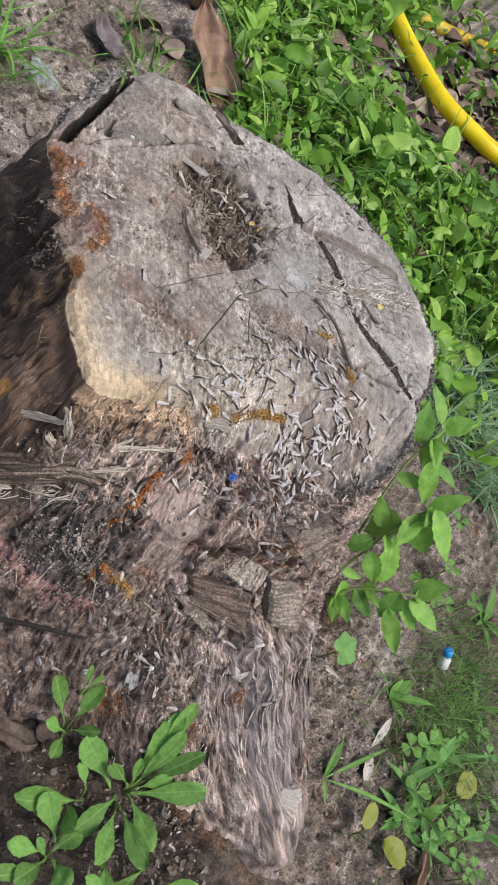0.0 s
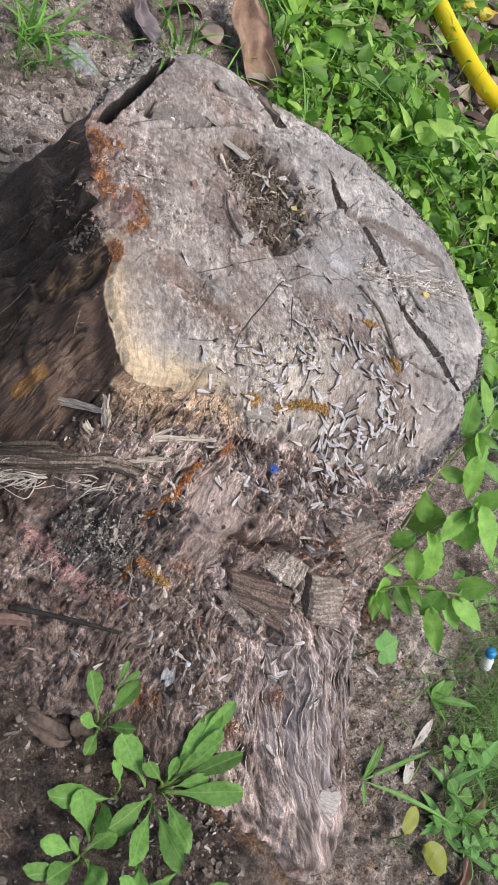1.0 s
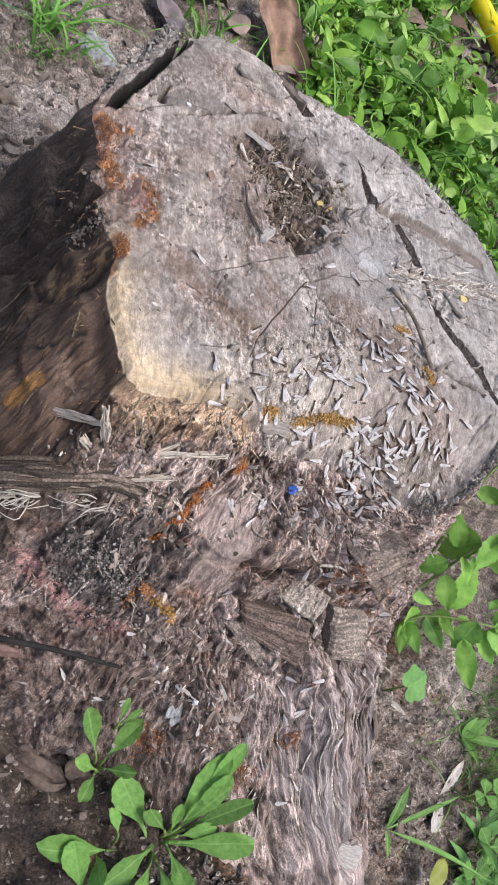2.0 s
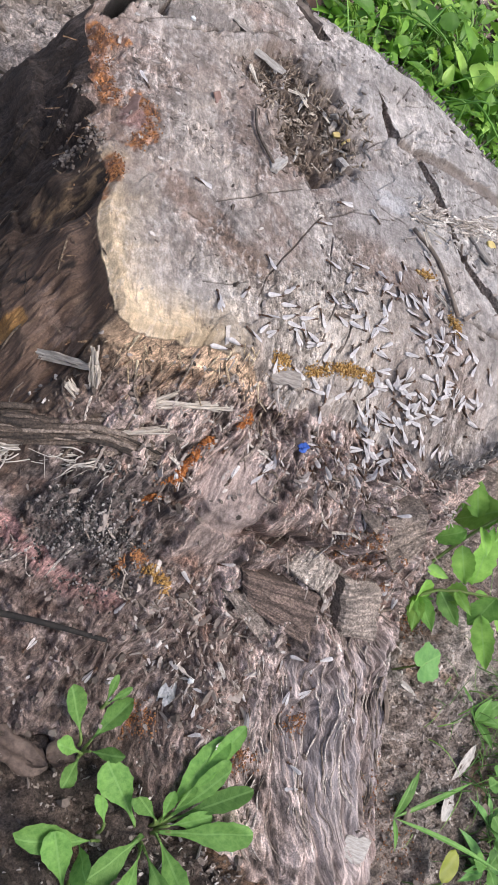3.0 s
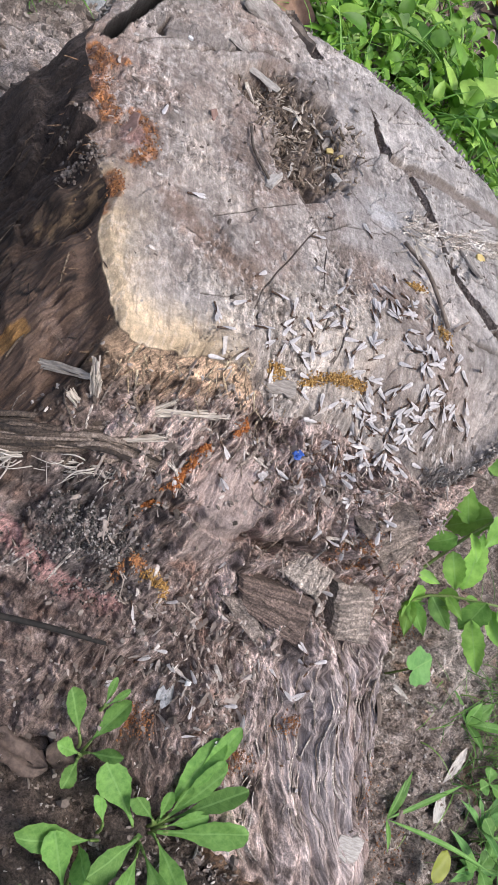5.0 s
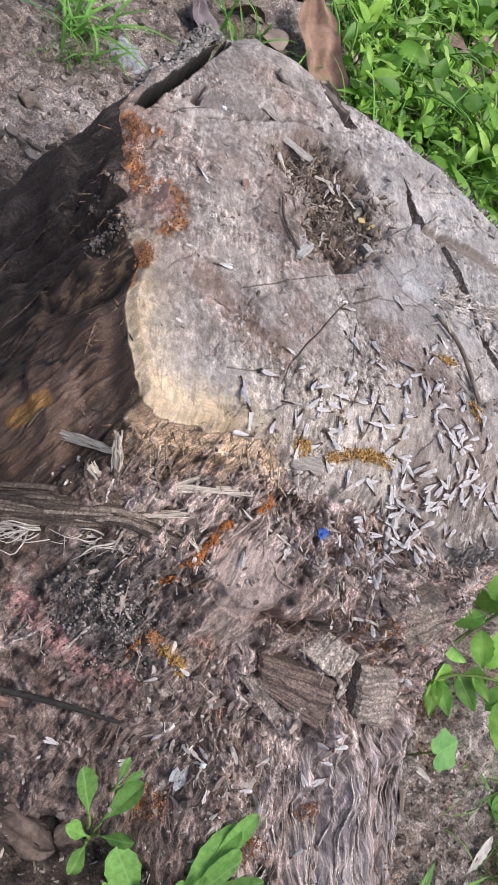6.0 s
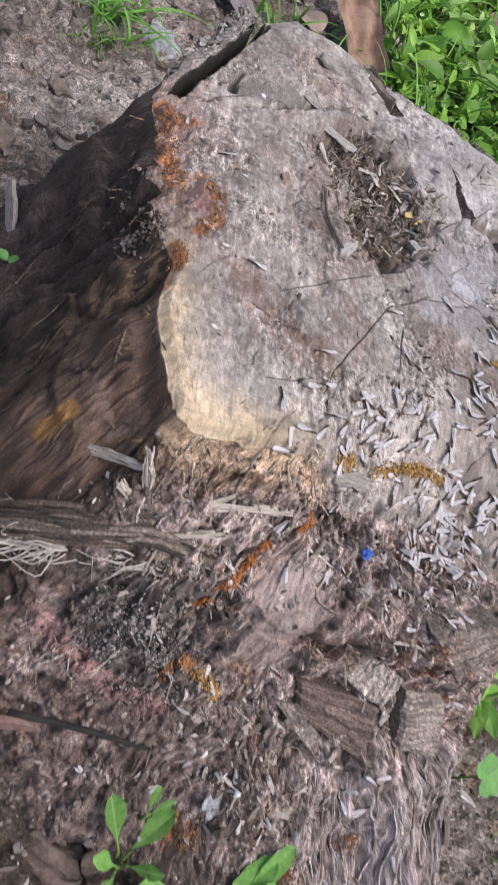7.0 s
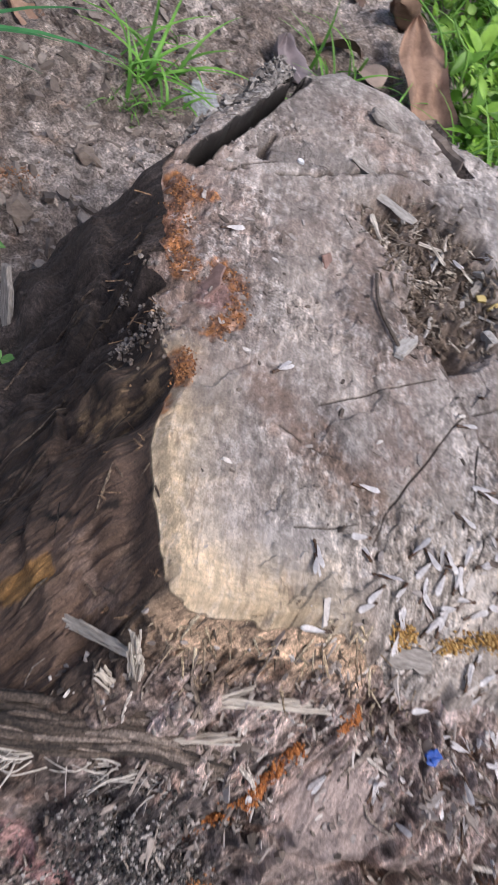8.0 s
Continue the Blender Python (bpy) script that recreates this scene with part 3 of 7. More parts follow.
# the flank, from the rim to below the ground
levels = np.array([0.18, 0.15, 0.115, 0.06, 0.0, -0.04])
spread = np.stack([rim + around(ang, FLARE, k, 3.0) for k in (1, 2, 3, 4, 5)] + [rim + around(ang, FLARE, 5, 3.0) + 0.012])
u = np.linspace(0, 1, NW + 1)[1:]
knots = np.array([0.0, 0.14, 0.30, 0.42, 0.68, 0.90, 1.0])
wr, wz = np.zeros((NW, NA)), np.zeros((NW, NA))
for i in range(NA):
    wr[:, i] = np.interp(u, knots, np.concatenate([[rim[i]], spread[:, i]]))
    wz[:, i] = np.interp(u, knots, np.concatenate([[tz[-1, i]], levels]))
deg = np.broadcast_to(ang, wr.shape)
arc = np.radians(deg) * 0.22
uu = np.broadcast_to(u[:, None], wr.shape)
run = uu * 0.28
grain = fbm(arc / 0.0055, run / 0.08, 90, 4)
coarse = fbm(arc / 0.028, run / 0.045, 91, 3)
fade = smooth(0.0, 0.06, uu)
rot = np.broadcast_to(rotten, wr.shape)
swirl_a, swirl_r = arc + 0.006 * fbm(arc / 0.03, run / 0.03, 97), run + 0.006 * fbm(arc / 0.03, run / 0.03, 98)
ridges = 1 - 2 * np.abs(fbm(swirl_a / 0.016, swirl_r / 0.022, 95, 4))
lumps = fbm(swirl_a / 0.008, swirl_r / 0.010, 92, 3)
flank = np.broadcast_to(left, wr.shape)
split = fbm(swirl_a / 0.0032, swirl_r / 0.016, 99, 3)
clump = fbm(swirl_a / 0.0055, swirl_r / 0.0055, 158, 4)
push = fade * (0.004 * rot * clump + 0.003 * grain + (0.005 + 0.003 * rot + 0.006 * flank) * coarse + rot * (0.006 * (ridges - 0.5) + 0.002 * lumps + 0.0042 * split + 0.0012 * vnoise(arc / 0.002, run / 0.004, 96)))
push += fade * flank * (0.004 * np.tanh(5 * vnoise(arc / 0.03, run / 0.03, 100)) + 0.003 * split)
# furrows that run down the weathered root
narrow = 5 * smooth(0.66, 0.9, uu)
root = smooth(-46, -38, deg - narrow) * smooth(-20, -28, deg) * smooth(0.5, 0.62, uu)
wave = arc + 0.011 * vnoise(run / 0.042, arc / 0.06, 93) + 0.003 * vnoise(run / 0.014, arc / 0.03, 87)
strand = fbm(wave / 0.0065, run / 0.13, 89, 4)
thread = 1 - 2.2 * np.abs(fbm(wave / 0.0042, run / 0.16, 88, 3))
push += root * (0.008 + 0.006 * strand + 0.0016 * thread)
# an undercut below the shelf
under = smooth(-80, -70, deg) * smooth(-22, -32, deg)
push -= 0.012 * under * smooth(0.022, 0.010, np.abs(uu - 0.325 - 0.03 * fbm(arc / 0.03, arc * 0, 86)))
# ledges below the broken edge
push += rot * 0.005 * np.tanh(5 * vnoise(arc / 0.04, run / 0.022, 94)) * fade
push *= 1 - 0.7 * smooth(0.024, 0.014, np.hypot((CENTRE[0] + wr * ca - 0.086) * 0.9, CENTRE[1] + wr * sa - 0.499))
wr = wr + push * 0.45
wz = wz + push * 0.85 * smooth(0, 0.1, uu) * smooth(1.0, 0.9, uu)
wx, wy = CENTRE[0] + wr * ca, CENTRE[1] + wr * sa

# base colours
def blend(base, over, mask):
    return base * (1 - mask[..., None]) + np.array(over) * mask[..., None]


worn = worn_at(tx, ty)
tp, tq = tx * 0.77 + ty * 0.64, ty * 0.77 - tx * 0.64
back = smooth(0.0, 0.05, ty - 0.70 + 0.5 * tx)
tone = np.zeros(tx.shape + (3,)) + np.array([0.315, 0.278, 0.250])
tone = blend(tone, (0.40, 0.385, 0.37), back * (0.55 + 0.4 * smooth(-0.2, 0.3, fbm(tx / 0.05, ty / 0.05, 101))))
tone = blend(tone, (0.47, 0.435, 0.40), smooth(-0.05, 0.35, fbm(tx / 0.040, ty / 0.040, 102)) * 0.75)
tone = blend(tone, (0.27, 0.205, 0.172), smooth(0.0, 0.30, fbm(tx / 0.050, ty / 0.050, 104)) * (1 - back) * 0.75)
tone = blend(tone, (0.20, 0.18, 0.17), smooth(0.12, 0.42, fbm(tx / 0.030, ty / 0.030, 115)) * 0.6)
tone = blend(tone, (0.15, 0.115, 0.092), smooth(0.05, 0.40, fbm(tp / 0.006, tq / 0.020, 103)) * worn * 0.45)
tone = blend(tone, (0.56, 0.53, 0.50), smooth(0.12, 0.45, fbm(tp / 0.004, tq / 0.008, 111)) * (0.25 + 0.45 * worn))
tone = blend(tone, (0.12, 0.09, 0.075), smooth(0.66, 0.9, vnoise(tx / 0.0071, ty / 0.0071, 14)) * 0.35)
lines = fbm(tp / 0.0014, tq / 0.03, 118, 3)
cross = fbm(tq / 0.0018, tp / 0.02, 119, 3)
tone = tone * (1 + 0.16 * lines + 0.14 * cross)[..., None]
rings = 0.5 + 0.5 * np.sin((np.hypot(tx + 0.055, ty - 0.70) + 0.004 * fbm(tx / 0.03, ty / 0.03, 106)) / 0.0042 * 6.28)
tone = tone * (1 - 0.13 * rings[..., None] * smooth(-0.2, 0.3, fbm(tx / 0.05, ty / 0.05, 116))[..., None])
d, _ = to_line(tx, ty, [(0.000, 0.545), (0.040, 0.575), (0.075, 0.605)])
tone = blend(tone, (0.50, 0.455, 0.395), smooth(0.045, 0.010, d + 0.03 * fbm(tx / 0.025, ty / 0.025, 143)) * 0.6)
d, _ = to_line(tx, ty, [(-0.100, 0.640), (-0.075, 0.610), (-0.050, 0.600)])
tone = blend(tone, (0.46, 0.415, 0.37), smooth(0.025, 0.005, d + 0.025 * fbm(tx / 0.015, ty / 0.015, 144)) * 0.6)
outer_slab = smooth(0.0, 0.006, ty - np.interp(tx, [p[0] for p in KERF], [p[1] for p in KERF])) * smooth(-0.10, -0.05, tx)
tone = blend(tone, (0.47, 0.455, 0.435), outer_slab * (0.35 + 0.4 * smooth(-0.1, 0.3, fbm(tx / 0.02, ty / 0.02, 145))))
# brown worn band, pale sound wood along the edge by the tip, grey stain beside it
d, _ = to_line(tx, ty, [(-0.060, 0.566), (-0.040, 0.561), (-0.022, 0.562), (0.004, 0.566)])
tone = blend(tone, (0.22, 0.145, 0.105), smooth(0.014, 0.003, d + 0.010 * fbm(tx / 0.008, ty / 0.008, 133)) * 0.7)
d, _ = to_line(tx, ty, CREAM)
pale = smooth(0.034, 0.008, d + 0.018 * fbm(tp / 0.016, tq / 0.03, 107))
tone = blend(tone, (0.53, 0.465, 0.37), pale * 0.75)
pale = smooth(0.017, 0.004, d + 0.010 * fbm(tp / 0.010, tq / 0.02, 108))
tone = blend(tone, (0.63, 0.50, 0.325), pale * 0.8)
saw = fbm(tq / 0.0012, tp / 0.014, 166, 2)
tone = tone * (1 - 0.14 * smooth(0.02, 0.30, saw) * smooth(0.034, 0.010, d))[..., None]
tone = blend(tone, (0.31, 0.295, 0.28), smooth(0.020, 0.008, np.hypot(tx + 0.001, ty - 0.530) + 0.010 * fbm(tx / 0.012, ty / 0.012, 134)) * 0.7)
tone = blend(tone, (0.23, 0.17, 0.12), smooth(0.30, 0.5, fbm(tp / 0.002, tq / 0.012, 135)) * smooth(0.03, 0.0, d) * 0.7)
# smooth grey plates beside the slot
d = np.hypot(tx - 0.030, ty - 0.700) + 0.012 * fbm(tx / 0.02, ty / 0.02, 27)
tone = blend(tone, (0.41, 0.405, 0.40), smooth(0.046, 0.030, d) * 0.75)
# bluish sheen of the plate, painted into its colour as a pale patch
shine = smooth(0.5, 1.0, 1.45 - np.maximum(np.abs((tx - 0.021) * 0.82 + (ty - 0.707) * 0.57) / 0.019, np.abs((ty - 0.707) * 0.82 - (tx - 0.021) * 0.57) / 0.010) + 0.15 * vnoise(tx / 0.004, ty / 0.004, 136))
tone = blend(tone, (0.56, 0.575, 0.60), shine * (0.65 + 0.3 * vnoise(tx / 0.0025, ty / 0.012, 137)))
# eaten edge: orange and red-brown crusts
d, _ = to_line(tx, ty, [(-0.176, 0.622), (-0.150, 0.606), (-0.132, 0.575), (-0.105, 0.558)])
eaten = smooth(0.022, 0.006, d + 0.012 * fbm(tx / 0.008, ty / 0.008, 109))
tone = blend(tone, (0.25, 0.17, 0.13), eaten * 0.75)
tz -= 0.004 * eaten * (1 + fbm(tx / 0.006, ty / 0.006, 112))
dust = smooth(0.075, 0.015, d + 0.03 * fbm(tx / 0.02, ty / 0.02, 113))
tone = blend(tone, (0.27, 0.205, 0.175), dust * (0.35 + 0.4 * smooth(-0.1, 0.3, fbm(tx / 0.006, ty / 0.006, 114))))
crust = np.zeros(tx.shape)
for line, wide in (([(-0.164, 0.617), (-0.153, 0.604), (-0.135, 0.588), (-0.119, 0.578)], 0.008), ([(-0.163, 0.610), (-0.151, 0.619)], 0.008), ([(-0.114, 0.593), (-0.101, 0.592), (-0.089, 0.579), (-0.087, 0.563)], 0.006), ([(-0.081, 0.534), (-0.084, 0.541)], 0.007), ([(-0.072, 0.520), (-0.076, 0.526)], 0.005)):
    d, _ = to_line(tx, ty, line)
    crust = np.maximum(crust, smooth(wide, wide * 0.35, d + 0.9 * wide * fbm(tx / 0.006, ty / 0.006, 138)))
tone = blend(tone, (0.20, 0.095, 0.055), crust * 0.8)
tone = blend(tone, (0.42, 0.185, 0.065), crust * smooth(-0.05, 0.25, fbm(tx / 0.004, ty / 0.004, 139)) * 0.9)
tone = blend(tone, (0.30, 0.165, 0.145), smooth(0.011, 0.006, np.hypot(tx + 0.101, ty - 0.578) + 0.004 * fbm(tx / 0.006, ty / 0.006, 140)) * 0.75)
tz += crust * 0.0026 * fbm(tx / 0.003, ty / 0.003, 141)
tone = tone * np.array([0.905, 0.895, 0.885])
# torn, speckled surface where the face is worn
clot = fbm(tx / 0.0034, ty / 0.0034, 151, 4)
streak = fbm(tp / 0.0045, tq / 0.030, 159, 3)
shred = fbm(tp / 0.0022, tq / 0.0036, 153, 3)
amount = 0.30 + 0.70 * worn
tone = tone * np.clip(1 + amount * (0.40 * clot + 0.65 * shred + 0.65 * streak), 0.35, 1.7)[..., None]
tone = blend(tone, (0.10, 0.078, 0.064), smooth(-0.28, -0.48, clot) * amount * 0.45)
tone = blend(tone, (0.57, 0.545, 0.52), smooth(0.20, 0.42, shred) * amount * 0.5)
# flaked layers are paler underneath
tone = tone * (1 + 0.16 * (smooth(0.06, 0.072, fbm(tx / 0.045, ty / 0.06, 20)) - 0.4))[..., None]
tone = tone * (1 + 0.20 * (smooth(0.16, 0.172, fbm(tx / 0.025, ty / 0.035, 23)) - 0.3))[..., None]
# a darker sunken plate between the cracks behind
d, _ = to_line(tx, ty, [(-0.159, 0.678), (-0.150, 0.695), (-0.139, 0.714)])
tone = blend(tone, (0.17, 0.155, 0.145), smooth(0.0095, 0.0075, d + 0.002 * vnoise(tx / 0.004, ty / 0.004, 156)) * 0.75)
# dark line under each step, painted as the step's shadow
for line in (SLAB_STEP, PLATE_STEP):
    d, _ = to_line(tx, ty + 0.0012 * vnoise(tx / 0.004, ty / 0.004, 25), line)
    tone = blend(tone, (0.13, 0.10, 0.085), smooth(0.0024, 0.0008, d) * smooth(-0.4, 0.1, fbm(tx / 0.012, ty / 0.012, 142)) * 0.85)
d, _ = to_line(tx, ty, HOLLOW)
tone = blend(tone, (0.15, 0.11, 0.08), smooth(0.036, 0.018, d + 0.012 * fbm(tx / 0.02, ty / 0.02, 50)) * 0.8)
d, _ = to_line(tx, ty, [(0.02, 0.69), (0.06, 0.65), (0.10, 0.63), (0.13, 0.65)])
tone = blend(tone, (0.27, 0.225, 0.195), smooth(0.05, 0.02, d + 0.02 * fbm(tx / 0.02, ty / 0.02, 110)) * 0.2 * (1 - 0.85 * shine))
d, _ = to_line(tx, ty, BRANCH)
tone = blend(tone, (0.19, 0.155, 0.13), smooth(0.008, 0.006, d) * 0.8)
# shade inside the wide cracks painted into the colour
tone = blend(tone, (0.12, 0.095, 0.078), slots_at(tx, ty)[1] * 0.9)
# gap painted near-black, standing in for its deep shade
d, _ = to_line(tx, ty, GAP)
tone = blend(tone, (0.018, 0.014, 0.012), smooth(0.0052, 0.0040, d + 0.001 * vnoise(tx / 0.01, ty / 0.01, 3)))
# fine cracks painted as dark lines, for the dirt and shade inside
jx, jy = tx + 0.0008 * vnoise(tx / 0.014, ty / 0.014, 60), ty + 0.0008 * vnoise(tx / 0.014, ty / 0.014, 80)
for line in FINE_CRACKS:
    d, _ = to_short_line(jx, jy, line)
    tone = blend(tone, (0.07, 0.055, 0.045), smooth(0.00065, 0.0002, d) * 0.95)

BAND = [(0.006, 0.419), (0.033, 0.421), (0.057, 0.432), (0.075, 0.438), (0.086, 0.445)]
wtone = np.zeros(wx.shape + (3,)) + np.array([0.235, 0.195, 0.165])
wtone = blend(wtone, (0.44, 0.385, 0.345), smooth(-0.05, 0.35, fbm(swirl_a / 0.006, swirl_r / 0.022, 120)) * 0.8)
wtone = blend(wtone, (0.085, 0.062, 0.048), smooth(0.02, 0.40, fbm(swirl_a / 0.005, swirl_r / 0.016, 121)) * 0.8)
wtone = blend(wtone, (0.52, 0.47, 0.43), smooth(0.25, 0.55, fbm(arc / 0.004, run / 0.007, 125)) * 0.6 * rot)
wtone = blend(wtone, (0.22, 0.125, 0.08), smooth(0.25, 0.5, fbm(arc / 0.014, run / 0.014, 126)) * 0.6 * rot)
shelf = rot * smooth(0.09, 0.14, uu) * smooth(0.31, 0.27, uu)
wtone = blend(wtone, (0.40, 0.345, 0.30), shelf * (0.25 + 0.5 * smooth(-0.1, 0.3, fbm(arc / 0.03, run / 0.03, 129))))
wtone = blend(wtone, (0.275, 0.255, 0.24), root * (1 - 0.55 * smooth(0.74, 0.95, uu)) * (0.62 + 0.36 * smooth(-0.2, 0.7, thread)))
# shade painted into the furrows between the root's fibres
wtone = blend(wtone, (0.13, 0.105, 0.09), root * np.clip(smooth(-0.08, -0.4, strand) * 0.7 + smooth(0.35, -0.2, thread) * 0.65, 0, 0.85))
# flank that faces away from the light: its shade is painted in as dark brown
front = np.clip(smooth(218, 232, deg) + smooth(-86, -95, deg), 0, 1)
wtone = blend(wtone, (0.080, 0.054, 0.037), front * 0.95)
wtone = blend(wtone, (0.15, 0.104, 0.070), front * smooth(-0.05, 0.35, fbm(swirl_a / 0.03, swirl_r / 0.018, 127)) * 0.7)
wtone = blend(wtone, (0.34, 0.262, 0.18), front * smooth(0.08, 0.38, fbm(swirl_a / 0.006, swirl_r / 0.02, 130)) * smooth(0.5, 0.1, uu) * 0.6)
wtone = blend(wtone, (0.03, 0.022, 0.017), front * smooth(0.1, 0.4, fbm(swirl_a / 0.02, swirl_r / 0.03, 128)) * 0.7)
seam = np.abs(fbm(swirl_a / 0.05, swirl_r / 0.022, 131, 2))
wtone = blend(wtone, (0.014, 0.010, 0.008), front * smooth(0.03, 0.006, seam) * 0.85)
# upper left flank nearly black, shade put into the colour
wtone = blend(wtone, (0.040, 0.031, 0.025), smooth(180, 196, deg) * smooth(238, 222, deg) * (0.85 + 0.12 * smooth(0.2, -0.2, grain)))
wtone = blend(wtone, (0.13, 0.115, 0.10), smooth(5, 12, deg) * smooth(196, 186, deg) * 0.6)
d, _ = to_line(wx, wy, [(0.026, 0.436), (0.055, 0.448), (0.075, 0.455)])
wtone = blend(wtone, (0.060, 0.057, 0.055), smooth(0.028, 0.012, d + 0.012 * fbm(wx / 0.012, wy / 0.012, 122)) * 0.8)
d, _ = to_line(wx, wy, [(-0.010, 0.472), (0.015, 0.492), (0.045, 0.524)])
wtone = blend(wtone, (0.39, 0.295, 0.19), smooth(0.016, 0.006, d + 0.008 * fbm(wx / 0.01, wy / 0.01, 124)) * smooth(0.20, 0.03, uu + 0.06 * fbm(arc / 0.004, run / 0.03, 132)) * 0.9)

wtone = blend(wtone, (0.17, 0.117, 0.080), front * smooth(238, 252, deg) * (0.35 + 0.4 * smooth(-0.2, 0.3, fbm(swirl_a / 0.02, swirl_r / 0.03, 165))))
# rough fibrous patches, tan torn streaks and a long seam on the dark flank
def to_line3(line):
    best = np.full(wx.shape, 1e9)
    for (ax, ay, az), (bx, by, bz) in zip(line[:-1], line[1:]):
        vx, vy, vz = bx - ax, by - ay, bz - az
        t = np.clip(((wx - ax) * vx + (wy - ay) * vy + (wz - az) * vz) / (vx * vx + vy * vy + vz * vz), 0, 1)
        best = np.minimum(best, np.sqrt((wx - ax - t * vx) ** 2 + (wy - ay - t * vy) ** 2 + (wz - az - t * vz) ** 2))
    return best


FLOW = [(0.080, 0.470, 0.128), (0.100, 0.490, 0.136), (0.122, 0.514, 0.138), (0.136, 0.534, 0.146)]
shag = smooth(-0.1, 0.25, fbm(arc / 0.0028, run / 0.006, 162, 3))
for line, wide, colour in (([(-0.103, 0.497, 0.130), (-0.088, 0.496, 0.150)], 0.012, (0.22, 0.165, 0.115)), ([(-0.055, 0.476, 0.184), (-0.040, 0.472, 0.180), (-0.024, 0.470, 0.184)], 0.014, (0.24, 0.18, 0.135)),
                           ([(-0.100, 0.522, 0.172), (-0.084, 0.520, 0.190), (-0.088, 0.536, 0.212)], 0.010, (0.33, 0.24, 0.135)), ([(-0.150, 0.562, 0.150), (-0.120, 0.545, 0.185)], 0.016, (0.11, 0.088, 0.072))):
    d = to_line3(line) + 0.006 * fbm(arc / 0.012, run / 0.012, 163)
    wtone = blend(wtone, colour, front * smooth(wide, wide * 0.4, d) * shag * 0.85)
d = to_line3([(-0.103, 0.492, 0.121), (-0.068, 0.481, 0.175), (-0.054, 0.489, 0.201), (-0.047, 0.496, 0.217)])
wtone = blend(wtone, (0.018, 0.013, 0.010), front * smooth(0.0018, 0.0006, d + 0.0012 * vnoise(arc / 0.004, run / 0.004, 164)))
d = to_line3([(0.006, 0.419, 0.097), (0.033, 0.421, 0.090), (0.057, 0.432, 0.077), (0.075, 0.438, 0.073), (0.086, 0.445, 0.077)])
wtone = blend(wtone, (0.31, 0.19, 0.172), smooth(0.0085, 0.005, d + 0.004 * fbm(arc / 0.008, run / 0.008, 123)) * 0.75)
# a flat ochre patch
d = to_line3([(-0.0615, 0.459, 0.146), (-0.056, 0.467, 0.167)])
wtone = blend(wtone, (0.33, 0.19, 0.06), smooth(0.0066, 0.0052, d + 0.0018 * fbm(arc / 0.006, run / 0.006, 148)) * 0.9)
# lumps and pits of the crumbling slope, their small shadows painted into the colour
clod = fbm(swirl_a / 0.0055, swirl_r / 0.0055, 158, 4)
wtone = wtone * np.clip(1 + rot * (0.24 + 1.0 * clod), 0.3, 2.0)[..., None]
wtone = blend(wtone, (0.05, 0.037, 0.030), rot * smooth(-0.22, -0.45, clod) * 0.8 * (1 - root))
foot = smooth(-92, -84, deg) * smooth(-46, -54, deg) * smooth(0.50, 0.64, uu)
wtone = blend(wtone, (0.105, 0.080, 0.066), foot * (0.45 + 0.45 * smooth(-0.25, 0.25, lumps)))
# painted shade of the front flank deepened, less so towards the tip
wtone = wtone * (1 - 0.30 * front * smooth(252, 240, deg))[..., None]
d = to_line3(FLOW)
sweep = smooth(0.015, 0.007, d + 0.006 * fbm(arc / 0.012, run / 0.012, 167))
wtone = blend(wtone, (0.27, 0.212, 0.172), sweep * 0.8)
wtone = wtone * (1 + 0.7 * sweep * fbm((arc + run) / 0.0022, (arc - run) / 0.03, 168, 3))[..., None]
# a concave furrow's shade, painted as a dark line
d = to_line3([(0.066, 0.474, 0.143), (0.078, 0.482, 0.149), (0.090, 0.491, 0.154), (0.107, 0.518, 0.165)])
wtone = blend(wtone, (0.035, 0.027, 0.022), smooth(0.0030, 0.0012, d + 0.0016 * vnoise(arc / 0.004, run / 0.004, 169)) * 0.9)
plate = smooth(0.024, 0.014, np.hypot((wx - 0.086) * 0.9, wy - 0.499) + 0.008 * fbm(wx / 0.012, wy / 0.012, 146))
wtone = blend(wtone, (0.40, 0.345, 0.305), plate * 0.7)
wtone = wtone * (1 - 0.25 * plate * smooth(0.1, 0.4, fbm(arc / 0.002, run / 0.003, 147)))[..., None]

stump = thing("tree_stump", "old grey weathered sawn tree stump, cracked and rotting on one side", "tree stump", at=(CENTRE[0], CENTRE[1], 0))
co = np.concatenate([np.dstack([tx, ty, tz]), np.dstack([wx, wy, wz])])
mid_x, mid_y = (co[:-1, :, 0] + co[1:, :, 0]) / 2, (co[:-1, :, 1] + co[1:, :, 1]) / 2
solid = np.ones(mid_x.shape, dtype=bool)
solid[:NT - 1] = ~sawn_out(mid_x[:NT - 1], mid_y[:NT - 1])
solid = solid.ravel()
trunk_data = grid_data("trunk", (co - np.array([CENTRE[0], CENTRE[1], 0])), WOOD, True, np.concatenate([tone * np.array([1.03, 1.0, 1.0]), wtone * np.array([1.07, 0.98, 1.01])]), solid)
flow_top = np.dstack([(tx * 0.77 + ty * 0.64), (ty * 0.77 - tx * 0.64) * 0.35, tz * 0 + 0.3])
flow_wall = np.dstack([wave * 1.2, run * np.where(root > 0.5, 0.07, np.where(front > 0.5, 0.18, 0.40)), run * 0 + 0.9])
crisp = np.ones(len(trunk_data.polygons), dtype=bool)
crisp[int(solid[:(NT - 1) * NA].sum()):] = False
trunk_data.polygons.foreach_set("use_smooth", crisp)
layer = trunk_data.attributes.new("worn", "FLOAT", "POINT")
